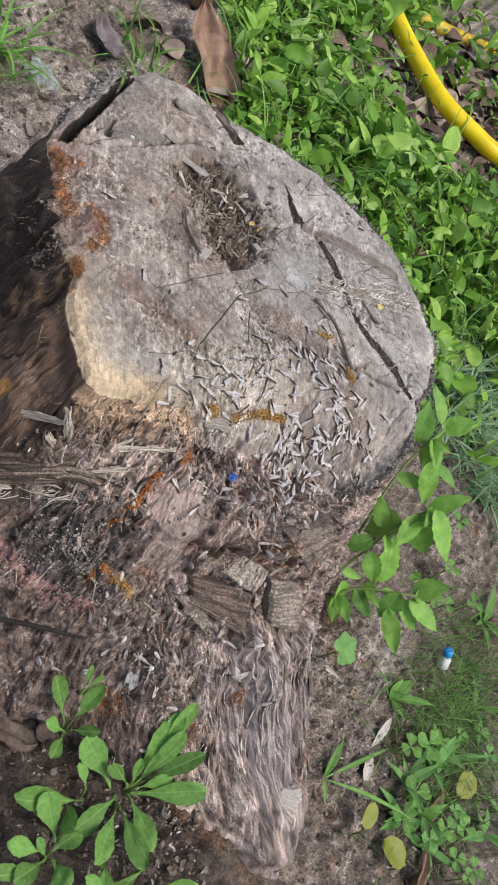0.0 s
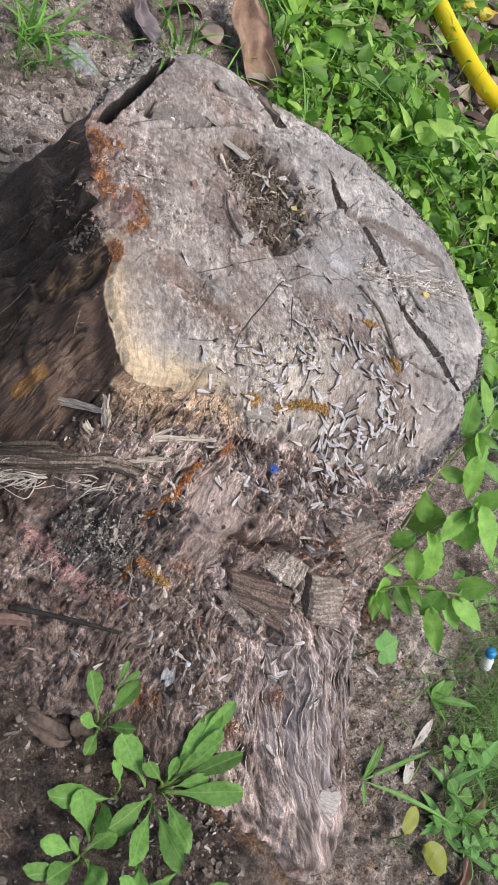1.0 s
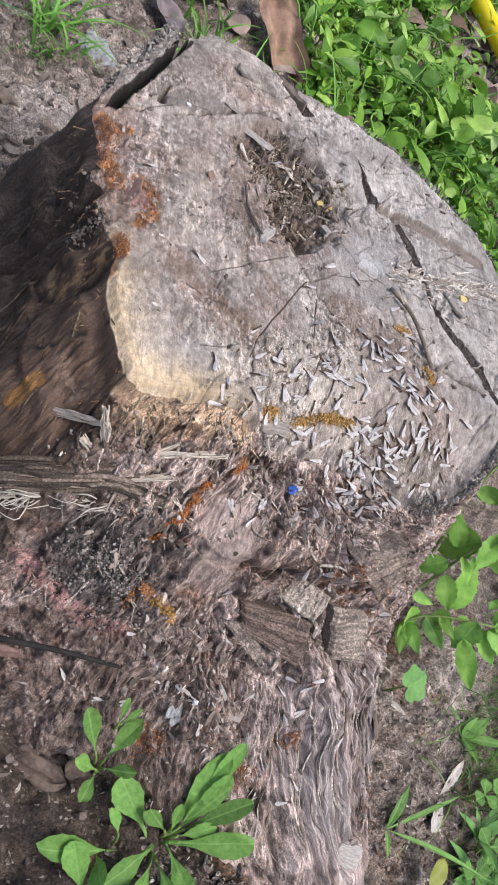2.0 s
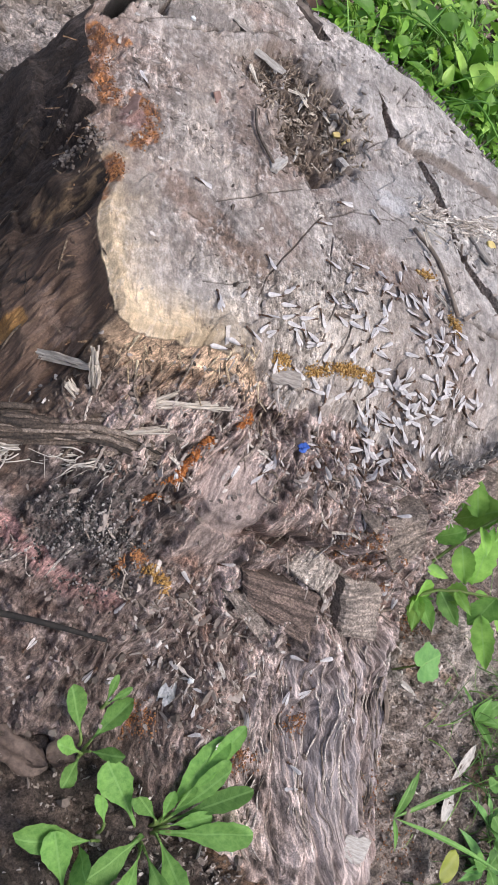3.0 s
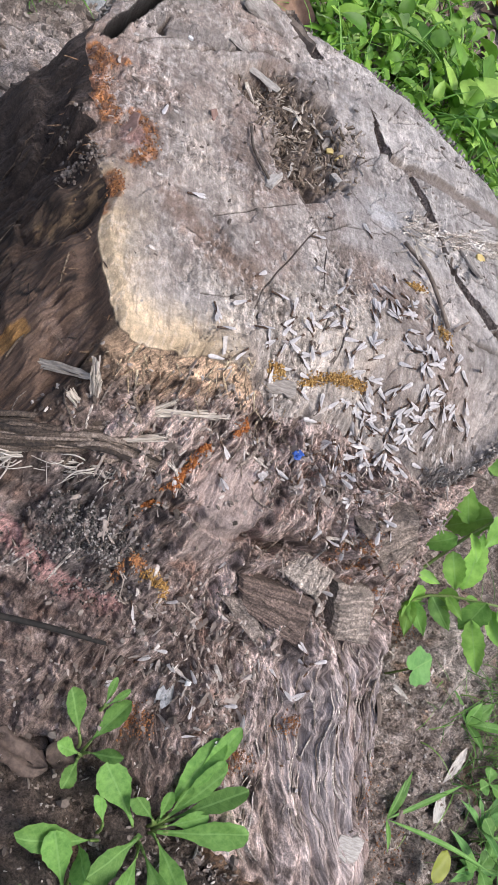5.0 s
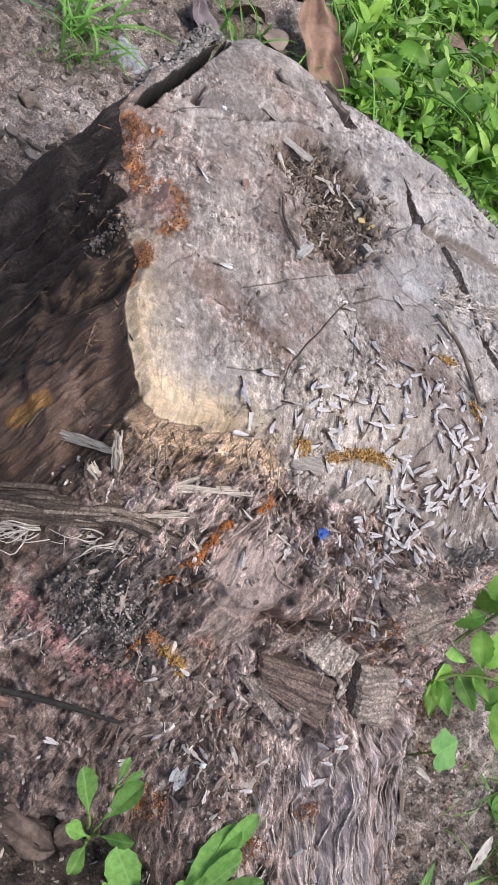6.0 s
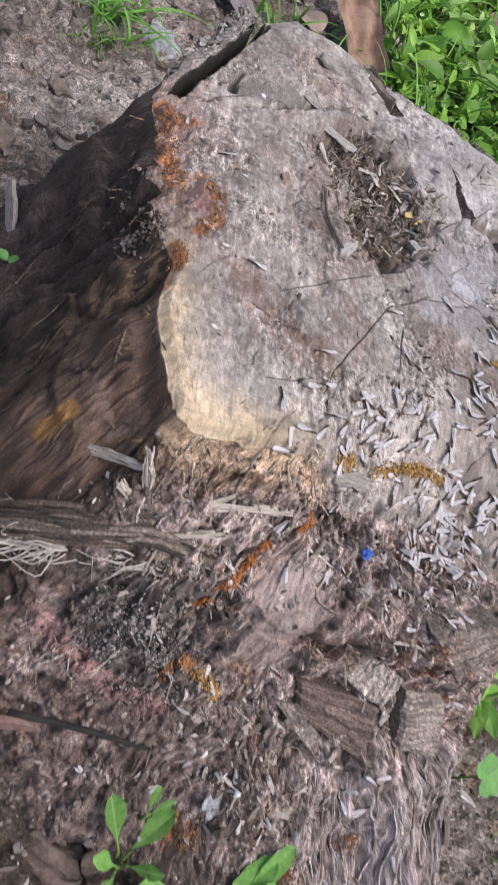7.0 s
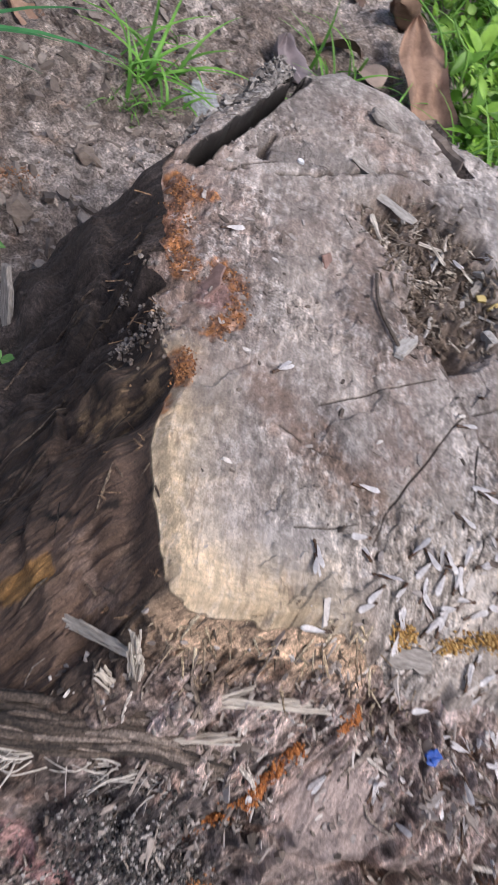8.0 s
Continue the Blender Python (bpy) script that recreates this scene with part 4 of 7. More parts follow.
layer.data.foreach_set("value", np.concatenate([0.22 + 0.85 * worn_at(tx, ty), 0.95 - 0.35 * front - 0.45 * plate - 0.55 * root]).astype(np.float32).ravel())
layer = trunk_data.attributes.new("fibre", "FLOAT", "POINT")
layer.data.foreach_set("value", np.concatenate([0.20 + 0.45 * worn_at(tx, ty), 0.80 + 0.20 * root - 0.5 * plate - 0.35 * front]).astype(np.float32).ravel())
layer = trunk_data.attributes.new("flow", "FLOAT_VECTOR", "POINT")
layer.data.foreach_set("vector", np.concatenate([flow_top, flow_wall]).astype(np.float32).ravel())
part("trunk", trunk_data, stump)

# the walls and floor of each saw slot
for k, ((ax, ay), (bx, by), half0, half1) in enumerate(SAW_SLOTS):
    n = math.hypot(bx - ax, by - ay)
    dx, dy = (bx - ax) / n, (by - ay) / n
    along = np.linspace(-0.0006, n + 0.0006, 60)
    half = half0 + (half1 - half0) * np.clip(along / n, 0, 1) + 0.0005
    ring_x = np.concatenate([ax + dx * along - dy * half, (ax + dx * along + dy * half)[::-1]])
    ring_y = np.concatenate([ay + dy * along + dx * half, (ay + dy * along - dx * half)[::-1]])
    depths = np.linspace(0.0002, 0.017, 14)
    lean = np.linspace(1.0, 0.55, 14)[:, None]
    cx, cy = np.concatenate([ax + dx * along, (ax + dx * along)[::-1]]), np.concatenate([ay + dy * along, (ay + dy * along)[::-1]])
    high = top_z(ring_x + (ring_x - cx) * 0.2, ring_y + (ring_y - cy) * 0.2) 
    px, py, pz = cx + (ring_x - cx) * lean, cy + (ring_y - cy) * lean, high[None, :] - depths[:, None]
    px += 0.0005 * vnoise(px / 0.002 + k, pz / 0.006, 160) * (depths[:, None] > 0.001)
    rows = np.dstack([px, py, pz])
    floor_row = np.dstack([np.broadcast_to(cx, (1, len(cx))), np.broadcast_to(cy, (1, len(cy))), pz[-1:] - 0.001])
    rows = np.concatenate([rows, floor_row])
    shade = np.array([0.30, 0.245, 0.205]) * (1 + 0.5 * vnoise(rows[..., 0] / 0.003 + k, rows[..., 2] / 0.0012, 161))[..., None]
    part("slot_wall", grid_data("slot_wall", rows - np.array([CENTRE[0], CENTRE[1], 0]), WOOD_BIT, True, shade), stump, "brown inner wall of a saw slot")

# surfaces on which things come to rest
from mathutils import bvhtree


def tree_of(me, shift):
    v = np.empty(len(me.vertices) * 3, dtype=np.float32)
    me.vertices.foreach_get("co", v)
    v = v.reshape(-1, 3) + np.array(shift)
    f = np.empty(len(me.loops), dtype=np.int32)
    me.loops.foreach_get("vertex_index", f)
    return bvhtree.BVHTree.FromPolygons(v.tolist(), f.reshape(-1, 4).tolist())


TREES = [tree_of(trunk_data, (CENTRE[0], CENTRE[1], 0)), tree_of(ground.data, (0, 0, 0))]


def rest(x, y):
    """The surface's place and normal at x, y."""
    best = None
    for tree in TREES:
        hit = tree.ray_cast(Vector((x, y, 2.0)), Vector((0, 0, -1)))
        if hit[0] is not None and (best is None or hit[0].z > best[0].z):
            n = hit[1] if hit[1].z > 0 else -hit[1]
            best = (hit[0], n)
    return best


def lie(x, y, turn=0.0, lift=0.0, follow=0.7, tilt=(0, 0), size=1.0):
    """A pose at rest on the surface at x, y, turned by so many degrees about the surface's normal."""
    p, n = rest(x, y)
    n = (n * follow + Vector((0, 0, 1 - follow))).normalized()
    q = Vector((0, 0, 1)).rotation_difference(n).to_matrix().to_4x4()
    return Matrix.Translation(p + n * lift) @ q @ pose(0, 0, 0, tilt[0], tilt[1], turn) @ Matrix.Diagonal((size, size, size, 1))

# ---- broken wood on the stump ----
HOME = Matrix.Translation((-CENTRE[0], -CENTRE[1], 0))


def sliver(length, width, thick, bow=0.0, ragged=0.3, r=rng, n=5, wobble=0.2):
    """A splintered strip of wood along x, from the origin."""
    verts, faces, y = [], [], 0.0
    for i in range(n + 1):
        s = i / n
        w = width * (0.55 + 0.45 * math.sin(math.pi * min(1, s * 1.4 + 0.2))) * (1 - 0.75 * s ** 3) * (1 + ragged * r.uniform(-1, 1))
        z = bow * math.sin(math.pi * s) + 0.15 * thick * r.uniform(-1, 1)
        y += wobble * width * r.uniform(-1, 1)
        verts += [(length * s, y - w / 2, z), (length * s, y + w / 2, z + 0.2 * thick), (length * s, y + w * 0.3, z + thick), (length * s, y - w * 0.3, z + thick * 0.8)]
    for i in range(n):
        for k in range(4):
            a, b = i * 4 + k, i * 4 + (k + 1) % 4
            faces.append((a, b, b + 4, a + 4))
    faces += [(3, 2, 1, 0), tuple(range(n * 4, n * 4 + 4))]
    return verts, faces


def between(a, b, roll=0.0):
    """A pose at a whose x axis points to b, and the distance."""
    a, b = Vector(a), Vector(b)
    d = b - a
    x = d.normalized()
    y = Vector((0, 0, 1)).cross(x)
    y = y.normalized() if y.length > 1e-4 else Vector((0, 1, 0))
    z = x.cross(y)
    m = Matrix((x, y, z)).transposed().to_4x4()
    return Matrix.Translation(a) @ m @ pose(0, 0, 0, roll), d.length


# pale splinters standing out below the tip
SPLINTERS = [((-0.003, 0.464, 0.190), (-0.043, 0.462, 0.158), 0.0058, 0.0), ((0.000, 0.463, 0.170), (-0.014, 0.461, 0.203), 0.0062, 10.0), ((0.001, 0.462, 0.168), (-0.007, 0.460, 0.196), 0.006, 60.0),
             ((0.001, 0.462, 0.147), (-0.022, 0.461, 0.141), 0.008, 40.0), ((-0.004, 0.462, 0.142), (-0.018, 0.459, 0.154), 0.0075, 20.0), ((-0.021, 0.458, 0.154), (-0.024, 0.460, 0.139), 0.007, 50.0), ((0.006, 0.462, 0.160), (-0.012, 0.452, 0.178), 0.006, 35.0), ((-0.030, 0.458, 0.146), (-0.012, 0.455, 0.158), 0.006, 0.0), ((0.016, 0.474, 0.178), (0.052, 0.508, 0.194), 0.006, 20.0),
             ((0.012, 0.458, 0.160), (0.030, 0.492, 0.192), 0.006, 0.0), ((0.020, 0.462, 0.165), (0.040, 0.482, 0.178), 0.005, 30.0)]
for a, b, w, roll in SPLINTERS:
    m, n = between(a, b, roll)
    heap = Heap()
    heap.add(*sliver(n * 0.97, w * 0.62, w * 0.5, 0.003, 0.2, rng, 12, 0.07))
    for q in range(16):
        at = rng.uniform(0.0, 0.45) * n
        fibre_m = pose(at, rng.uniform(-0.32, 0.32) * w, w * rng.uniform(0.05, 0.55), rng.uniform(0, 90), rng.uniform(-3, 3), rng.uniform(-4, 4))
        heap.add(*sliver((n - at) * rng.uniform(0.5, 1.02), w * rng.uniform(0.10, 0.24), w * rng.uniform(0.10, 0.22), 0.0, 0.25, rng, 8, 0.12), fibre_m)
    part("splinter", heap.data("splinter", SPLINTER, False), stump, "pale dry splinter of wood", HOME @ m)

# the dark flange of root in front of the tip, and its frayed fibres
path = bend([(-0.060, 0.405, 0.118), (-0.030, 0.424, 0.142), (-0.005, 0.443, 0.155), (0.020, 0.466, 0.163), (0.044, 0.482, 0.158)], 26)
bundle = Heap()
for k in range(420):
    i0 = rng.randint(0, 17)
    i1 = min(25, i0 + rng.randint(7, 20))
    a = rng.uniform(0, 6.283)
    rad = 0.011 * math.sqrt(rng.random())
    off = Vector((0.3 * rad * math.cos(a), -rad * math.cos(a), rad * math.sin(a) * 0.75))
    drift = Vector((rng.gauss(0, 0.0015), rng.gauss(0, 0.0015), rng.gauss(0, 0.0012)))
    pts = [path[i0 + round((i1 - i0) * q / 6)] + off * (1 - 0.25 * abs(q / 3 - 1)) + drift * math.sin(q) for q in range(7)]
    w = rng.uniform(0.0005, 0.0017)
    t = rng.choice([(0.04, 0.03, 0.024), (0.07, 0.052, 0.04), (0.11, 0.082, 0.064), (0.15, 0.115, 0.092), (0.22, 0.175, 0.145)])
    bundle.add(*tube(pts, [w * 0.5, w, w, w, w, w * 0.8, w * 0.3], 5), None, t)
part("root_flange", bundle.data("root_flange", WOOD_BIT), stump, "dark split flange of fibrous root", HOME, "stuff")
fibres = Heap()
for k in range(280):
    s0 = rng.random() ** 1.3
    base = path[4].lerp(path[25], s0) + Vector((0.005 * rng.uniform(-0.5, 1), -0.008 + 0.003 * rng.uniform(-1, 1), -0.004 + 0.004 * rng.uniform(-1, 1)))
    away = Vector((-0.75 + rng.gauss(0, 0.2), -0.60 + rng.gauss(0, 0.18), -0.22 + rng.gauss(0, 0.15))).normalized()
    n = rng.uniform(0.010, 0.032) * (0.75 + 0.4 * (1 - s0))
    curl = Vector((rng.gauss(0, 0.7), rng.gauss(-0.3, 0.5), rng.gauss(-0.2, 0.4))) * n * 0.22
    side = Vector((rng.gauss(0, 0.2), rng.gauss(0, 0.2), rng.gauss(0.1, 0.15))) * n
    pts = [base, base + away * n * 0.35 + side * 0.7, base + away * n * 0.7 + side, base + away * n + curl]
    w = rng.uniform(0.0003, 0.0008)
    fibres.add(*tube(bend(pts, 9), [w * (1 - 0.08 * q) for q in range(9)], 4))
part("frayed_fibre", fibres.data("frayed_fibre", FIBRE), stump, "frayed pale wood fibres", HOME, "stuff")


def slab(outline, thick, bevel=0.0015):
    """A flat piece with the given outline (x, y) in its own plane, with eased edges."""
    n = len(outline)
    cx, cy = sum(p[0] for p in outline) / n, sum(p[1] for p in outline) / n
    verts = [(x, y, -thick) for x, y in outline] + [(x, y, -bevel) for x, y in outline]
    verts += [(x + (cx - x) * 0.08, y + (cy - y) * 0.08, 0.0) for x, y in outline]
    faces = [tuple(range(n))[::-1], tuple(range(2 * n, 3 * n))]
    for r in (0, 1):
        for k in range(n):
            a, b = r * n + k, r * n + (k + 1) % n
            faces.append((a, b, b + n, a + n))
    return verts, faces


def facet(corners, thick, name, tint, label, seed):
    """A split face of wood between four corners, with grain along its first side, on a wedge that runs back into the stump."""
    a, b, c, d = (np.array(p, float) for p in corners)
    n = np.cross(b - a, d - a)
    n /= np.linalg.norm(n)
    n = n if n[2] > 0 else -n
    u, v = np.meshgrid(np.linspace(0, 1, 72), np.linspace(0, 1, 72))
    co = (a * ((1 - u) * (1 - v))[..., None] + b * (u * (1 - v))[..., None] + c * (u * v)[..., None] + d * ((1 - u) * v)[..., None])
    rel = 0.0016 * fbm(u * 2.0 + seed, v * 22 + 2.5 * u, seed, 4) + 0.0008 * fbm(u * 5, v * 5, seed + 3) + 0.0006 * np.tanh(6 * vnoise(u * 1.1, v * 3.1, seed + 7))
    rim_in = np.minimum(np.minimum(u, 1 - u), np.minimum(v, 1 - v))
    co = co + n * (rel - 0.003 * smooth(0.06, 0.0, rim_in))[..., None]
    co += 0.0007 * np.dstack([vnoise(u * 7, v * 7, seed + 11), vnoise(u * 7, v * 7, seed + 12), vnoise(u * 7, v * 7, seed + 13)])
    tint = np.array(tint)
    col = tint * (1 + 0.9 * fbm(u * 2.0 + seed, v * 26 + 3 * u, seed + 20, 4)[..., None] + 0.35 * fbm(u * 5, v * 5, seed + 21)[..., None])
    # skirts that run back into the wood
    ring = np.concatenate([co[0, :], co[1:, -1], co[-1, -2::-1], co[-2:0:-1, 0]])
    low = ring - n * thick
    side = part(name, grid_data(name, co, WOOD_BIT, colour=np.clip(col, 0.02, 0.8)), stump, label, HOME)
    part("split_side", grid_data("split_side", np.stack([ring, low]), WOOD_BIT, True, np.zeros((2, len(ring), 3)) + tint * 0.6), side)


facet([(0.124, 0.500, 0.113), (0.170, 0.527, 0.117), (0.187, 0.511, 0.088), (0.139, 0.495, 0.098)], 0.02, "split_block", (0.135, 0.098, 0.082), "brown split block of wood", 1)
facet([(0.139, 0.518, 0.120), (0.141, 0.534, 0.133), (0.166, 0.540, 0.132), (0.170, 0.526, 0.117)], 0.02, "split_block", (0.36, 0.31, 0.272), "grey sawn corner of wood", 2)
facet([(0.153, 0.548, 0.166), (0.177, 0.575, 0.180), (0.193, 0.581, 0.152), (0.199, 0.571, 0.124)], 0.03, "split_face", (0.235, 0.19, 0.16), "smooth brown split face under the rim", 3)
facet([(0.174, 0.540, 0.129), (0.199, 0.572, 0.114), (0.221, 0.551, 0.092), (0.198, 0.532, 0.093)], 0.02, "split_block", (0.25, 0.208, 0.18), "grey weathered block of wood", 4)
facet([(0.126, 0.488, 0.100), (0.136, 0.496, 0.102), (0.192, 0.510, 0.076), (0.182, 0.499, 0.072)], 0.010, "fallen_slab", (0.20, 0.165, 0.145), "grey slab of wood", 5)

# strip of bark past the gap
ridge = bend([(-0.184, 0.648, 0.214), (-0.189, 0.675, 0.217), (-0.196, 0.705, 0.221), (-0.203, 0.728, 0.223), (-0.206, 0.744, 0.222)], 60)
PROFILE = [(0.004, -0.030), (0.0038, -0.018), (0.0035, -0.008), (0.003, -0.0015), (0.0018, 0.0), (0.0002, 0.0004), (-0.0016, 0.0), (-0.0034, -0.0012), (-0.0052, -0.003), (-0.0066, -0.006), (-0.0072, -0.012), (-0.0072, -0.024), (-0.0070, -0.036)]
i_at, j_at = np.meshgrid(np.arange(60.0), np.arange(len(PROFILE) + 0.0), indexing="ij")
rough_strip = 0.0050 * fbm(i_at / 2.2, j_at / 1.6, 5, 3)
end_drop = 0.008 * np.abs(i_at / 29.5 - 1) ** 6 - 0.0035 * vnoise(i_at / 2.5, j_at * 0, 6)
strip = np.zeros(i_at.shape + (3,))
for j, (dx, dz) in enumerate(PROFILE):
    strip[:, j] = [(p.x + dx * 1.25, p.y, p.z + dz) for p in ridge]
strip[..., 0] += rough_strip * (j_at > 1)
strip[..., 2] += 0.8 * rough_strip * (j_at > 1) - end_drop
# inner side coloured black so that the gap reads as shaded
part("gap_side", grid_data("gap_side", strip[:, :4], BLACK_WOOD), stump, "inner side of the bark strip, painted black for the gap's shade", HOME)
strip_tone = np.array([0.23, 0.21, 0.195]) * np.clip(1 + 1.3 * fbm(i_at / 1.7, j_at / 1.3, 31, 3), 0.25, 2.0)[..., None]
part("bark_strip", grid_data("bark_strip", strip[:, 3:], WOOD_BIT, colour=strip_tone[:, 3:]), stump, "grey strip of bark past a dark gap", HOME)
m, n = between((-0.138, 0.806, 0.212), (-0.104, 0.792, 0.222))
part("wedge", mesh_data("wedge", *sliver(n, 0.008, 0.008), BROWN_WOOD, False), stump, "brown wedge of split wood", HOME @ m)

# ragged fibres of the hollow, the broken edge and the eaten edge
ragged = Heap()
for k in range(1300):
    x, y = rng.gauss(-0.060, 0.028), rng.gauss(0.714, 0.022)
    if math.hypot((x + 0.060) / 1.2, y - 0.714) > 0.046:
        continue
    p, nrm = rest(x, y)
    tip = p + Vector((rng.gauss(0, 0.005), rng.gauss(0, 0.005), rng.uniform(-0.001, 0.005)))
    m, n = between(p - Vector((0, 0, 0.002)), tip, rng.uniform(0, 360))
    w = rng.uniform(0.0006, 0.0030)
    t = rng.choice([(0.10, 0.075, 0.055), (0.16, 0.12, 0.09), (0.26, 0.21, 0.165), (0.36, 0.31, 0.26)])
    ragged.add(*sliver(n, w, w * 0.6), m, t)
for line, count, out in (([(-0.008, 0.474), (0.016, 0.496), (0.040, 0.524), (0.072, 0.540)], 260, (0.55, -0.8)), ([(-0.172, 0.614), (-0.128, 0.569), (-0.100, 0.550), (-0.063, 0.507), (-0.012, 0.474)], 80, (-0.6, -0.8))):
    for k in range(count):
        s = rng.random() * (len(line) - 1)
        i = int(s)
        x = line[i][0] + (line[i + 1][0] - line[i][0]) * (s - i) + rng.gauss(0, 0.004) + out[0] * 0.004
        y = line[i][1] + (line[i + 1][1] - line[i][1]) * (s - i) + rng.gauss(0, 0.004) + out[1] * 0.004
        p, nrm = rest(x, y)
        far = rng.uniform(0.001, 0.0045) if count > 100 else rng.uniform(0.001, 0.004)
        tip = p + Vector((out[0] * far + rng.gauss(0, 0.003), out[1] * far + rng.gauss(0, 0.003), rng.uniform(-0.010, 0.002)))
        m, n = between(p - Vector((0, 0, 0.001)), tip, rng.uniform(-40, 40))
        w = rng.uniform(0.0005, 0.0018)
        t = rng.choice([(0.15, 0.11, 0.08), (0.27, 0.20, 0.135), (0.40, 0.31, 0.205), (0.54, 0.45, 0.32)] if count > 100 else [(0.12, 0.085, 0.06), (0.22, 0.14, 0.085), (0.34, 0.2, 0.11)])
        ragged.add(*sliver(n, w, w * 0.5), m, t)
for k in range(170):
    s0 = rng.random()
    x, y = 0.034 + 0.066 * s0 + rng.gauss(0, 0.005), 0.716 + 0.085 * s0 + rng.gauss(0, 0.005)
    p, nrm = rest(x, y)
    if p.z < 0.21:
        continue
    az, n = radians(52 + rng.gauss(0, 24)), rng.uniform(0.005, 0.016)
    m, n = between(p + Vector((0, 0, 0.0004)), p + Vector((n * math.cos(az), n * math.sin(az), rng.uniform(0.0002, 0.003))), rng.uniform(-30, 30))
    w = rng.uniform(0.0009, 0.0022)
    ragged.add(*sliver(n, w, w * 0.5), m, rng.choice([(0.30, 0.26, 0.225), (0.46, 0.41, 0.37), (0.58, 0.54, 0.50)]))
part("ragged_fibre", ragged.data("ragged_fibre", WOOD_BIT, False), stump, "ragged broken wood fibres", HOME, "stuff")


# long strands of rotten wood that lie along the slope and the root
strands = Heap()


def strand_along(a_deg, r0, r1, width, tint, sway):
    pts = []
    phase = rng.uniform(0, 6)
    for q in range(7):
        rr = r0 + (r1 - r0) * q / 6
        aa = radians(a_deg + sway * math.sin(phase + rr / 0.012) + sway * 0.6 * (q / 6 - 0.5))
        p, _ = rest(rr * math.cos(aa), 0.67 + rr * math.sin(aa))
        pts.append(p + Vector((0, 0, width * 0.15)))
    w = width / 2
    strands.add(*tube(pts, [w * 0.4, w * 0.9, w, w, w * 0.9, w * 0.7, w * 0.25], 6, 0.45), None, tint)


TINTS = [(0.09, 0.068, 0.053), (0.16, 0.125, 0.10), (0.25, 0.205, 0.175), (0.36, 0.31, 0.275), (0.46, 0.41, 0.37), (0.54, 0.49, 0.45)]
# wavy fibres of the weathered root
for k in range(90):
    a0, r0 = rng.uniform(-44.5, -22), rng.uniform(0.230, 0.330)
    n = min(rng.uniform(0.02, 0.065), 0.356 - r0)
    pts = []
    for q in range(11):
        rr = r0 + n * q / 10
        aa = radians(a0 + 0.8 * math.sin(rr / 0.012 + a0 / 4.0) + 0.25 * math.sin(rr / 0.005 + a0 / 2.1))
        p, _ = rest(rr * math.cos(aa), 0.67 + rr * math.sin(aa))
        pts.append(p)
    pts = [pts[0]] + [(pts[q - 1] + pts[q] * 2 + pts[q + 1]) / 4 for q in range(1, 10)] + [pts[10]]
    w = rng.uniform(0.0003, 0.0010)
    strands.add(*tube(pts, [w * min(1.0, 0.3 + q / 3, 0.3 + (10 - q) / 3) for q in range(11)], 5, 0.6), None, rng.choice(TINTS[1:5]))
for k in range(130):
    a0 = rng.uniform(-92, -8)
    edge_r = float(around(np.array([a0]), RIM, 1, 1.0)[0])
    r0 = edge_r + rng.uniform(0.008, 0.085)
    if math.hypot((r0 * math.cos(radians(a0)) - 0.086) * 0.9, 0.67 + r0 * math.sin(radians(a0)) - 0.499) < 0.024:
        continue
    strand_along(a0, r0, r0 + rng.uniform(0.006, 0.022), rng.uniform(0.0008, 0.0028), rng.choice(TINTS[1:5]), rng.uniform(1.0, 9.0))
for k in range(25):
    a0 = rng.uniform(214, 264)
    edge_r = float(around(np.array([a0]), RIM, 1, 1.0)[0])
    r0 = edge_r + rng.uniform(0.004, 0.05)
    strand_along(a0, r0, r0 + rng.uniform(0.006, 0.022), rng.uniform(0.0006, 0.0024), rng.choice([(0.05, 0.036, 0.027), (0.09, 0.064, 0.046), (0.13, 0.092, 0.066), (0.19, 0.14, 0.10)]), rng.uniform(1.0, 5.0))
part("wood_strand", strands.data("wood_strand", WOOD_BIT), stump, "grey and brown strands of rotten wood", HOME, "stuff")


# ---- loose chips, crumbs and frass ----
def flake(length, width, thick, r=rng):
    """A chip with uneven corners."""
    v = []
    for z in (0, thick):
        for x, y in ((-0.5, -0.35), (-0.1, -0.5), (0.45, -0.3), (0.5, 0.25), (0.05, 0.5), (-0.45, 0.3)):
            v.append((length * (x + r.uniform(-0.16, 0.16)), width * (y + r.uniform(-0.16, 0.16)), z + thick * r.uniform(-0.3, 0.3)))
    f = [(5, 4, 3, 2, 1, 0), (6, 7, 8, 9, 10, 11)] + [(k, (k + 1) % 6, (k + 1) % 6 + 6, k + 6) for k in range(6)]
    return v, f


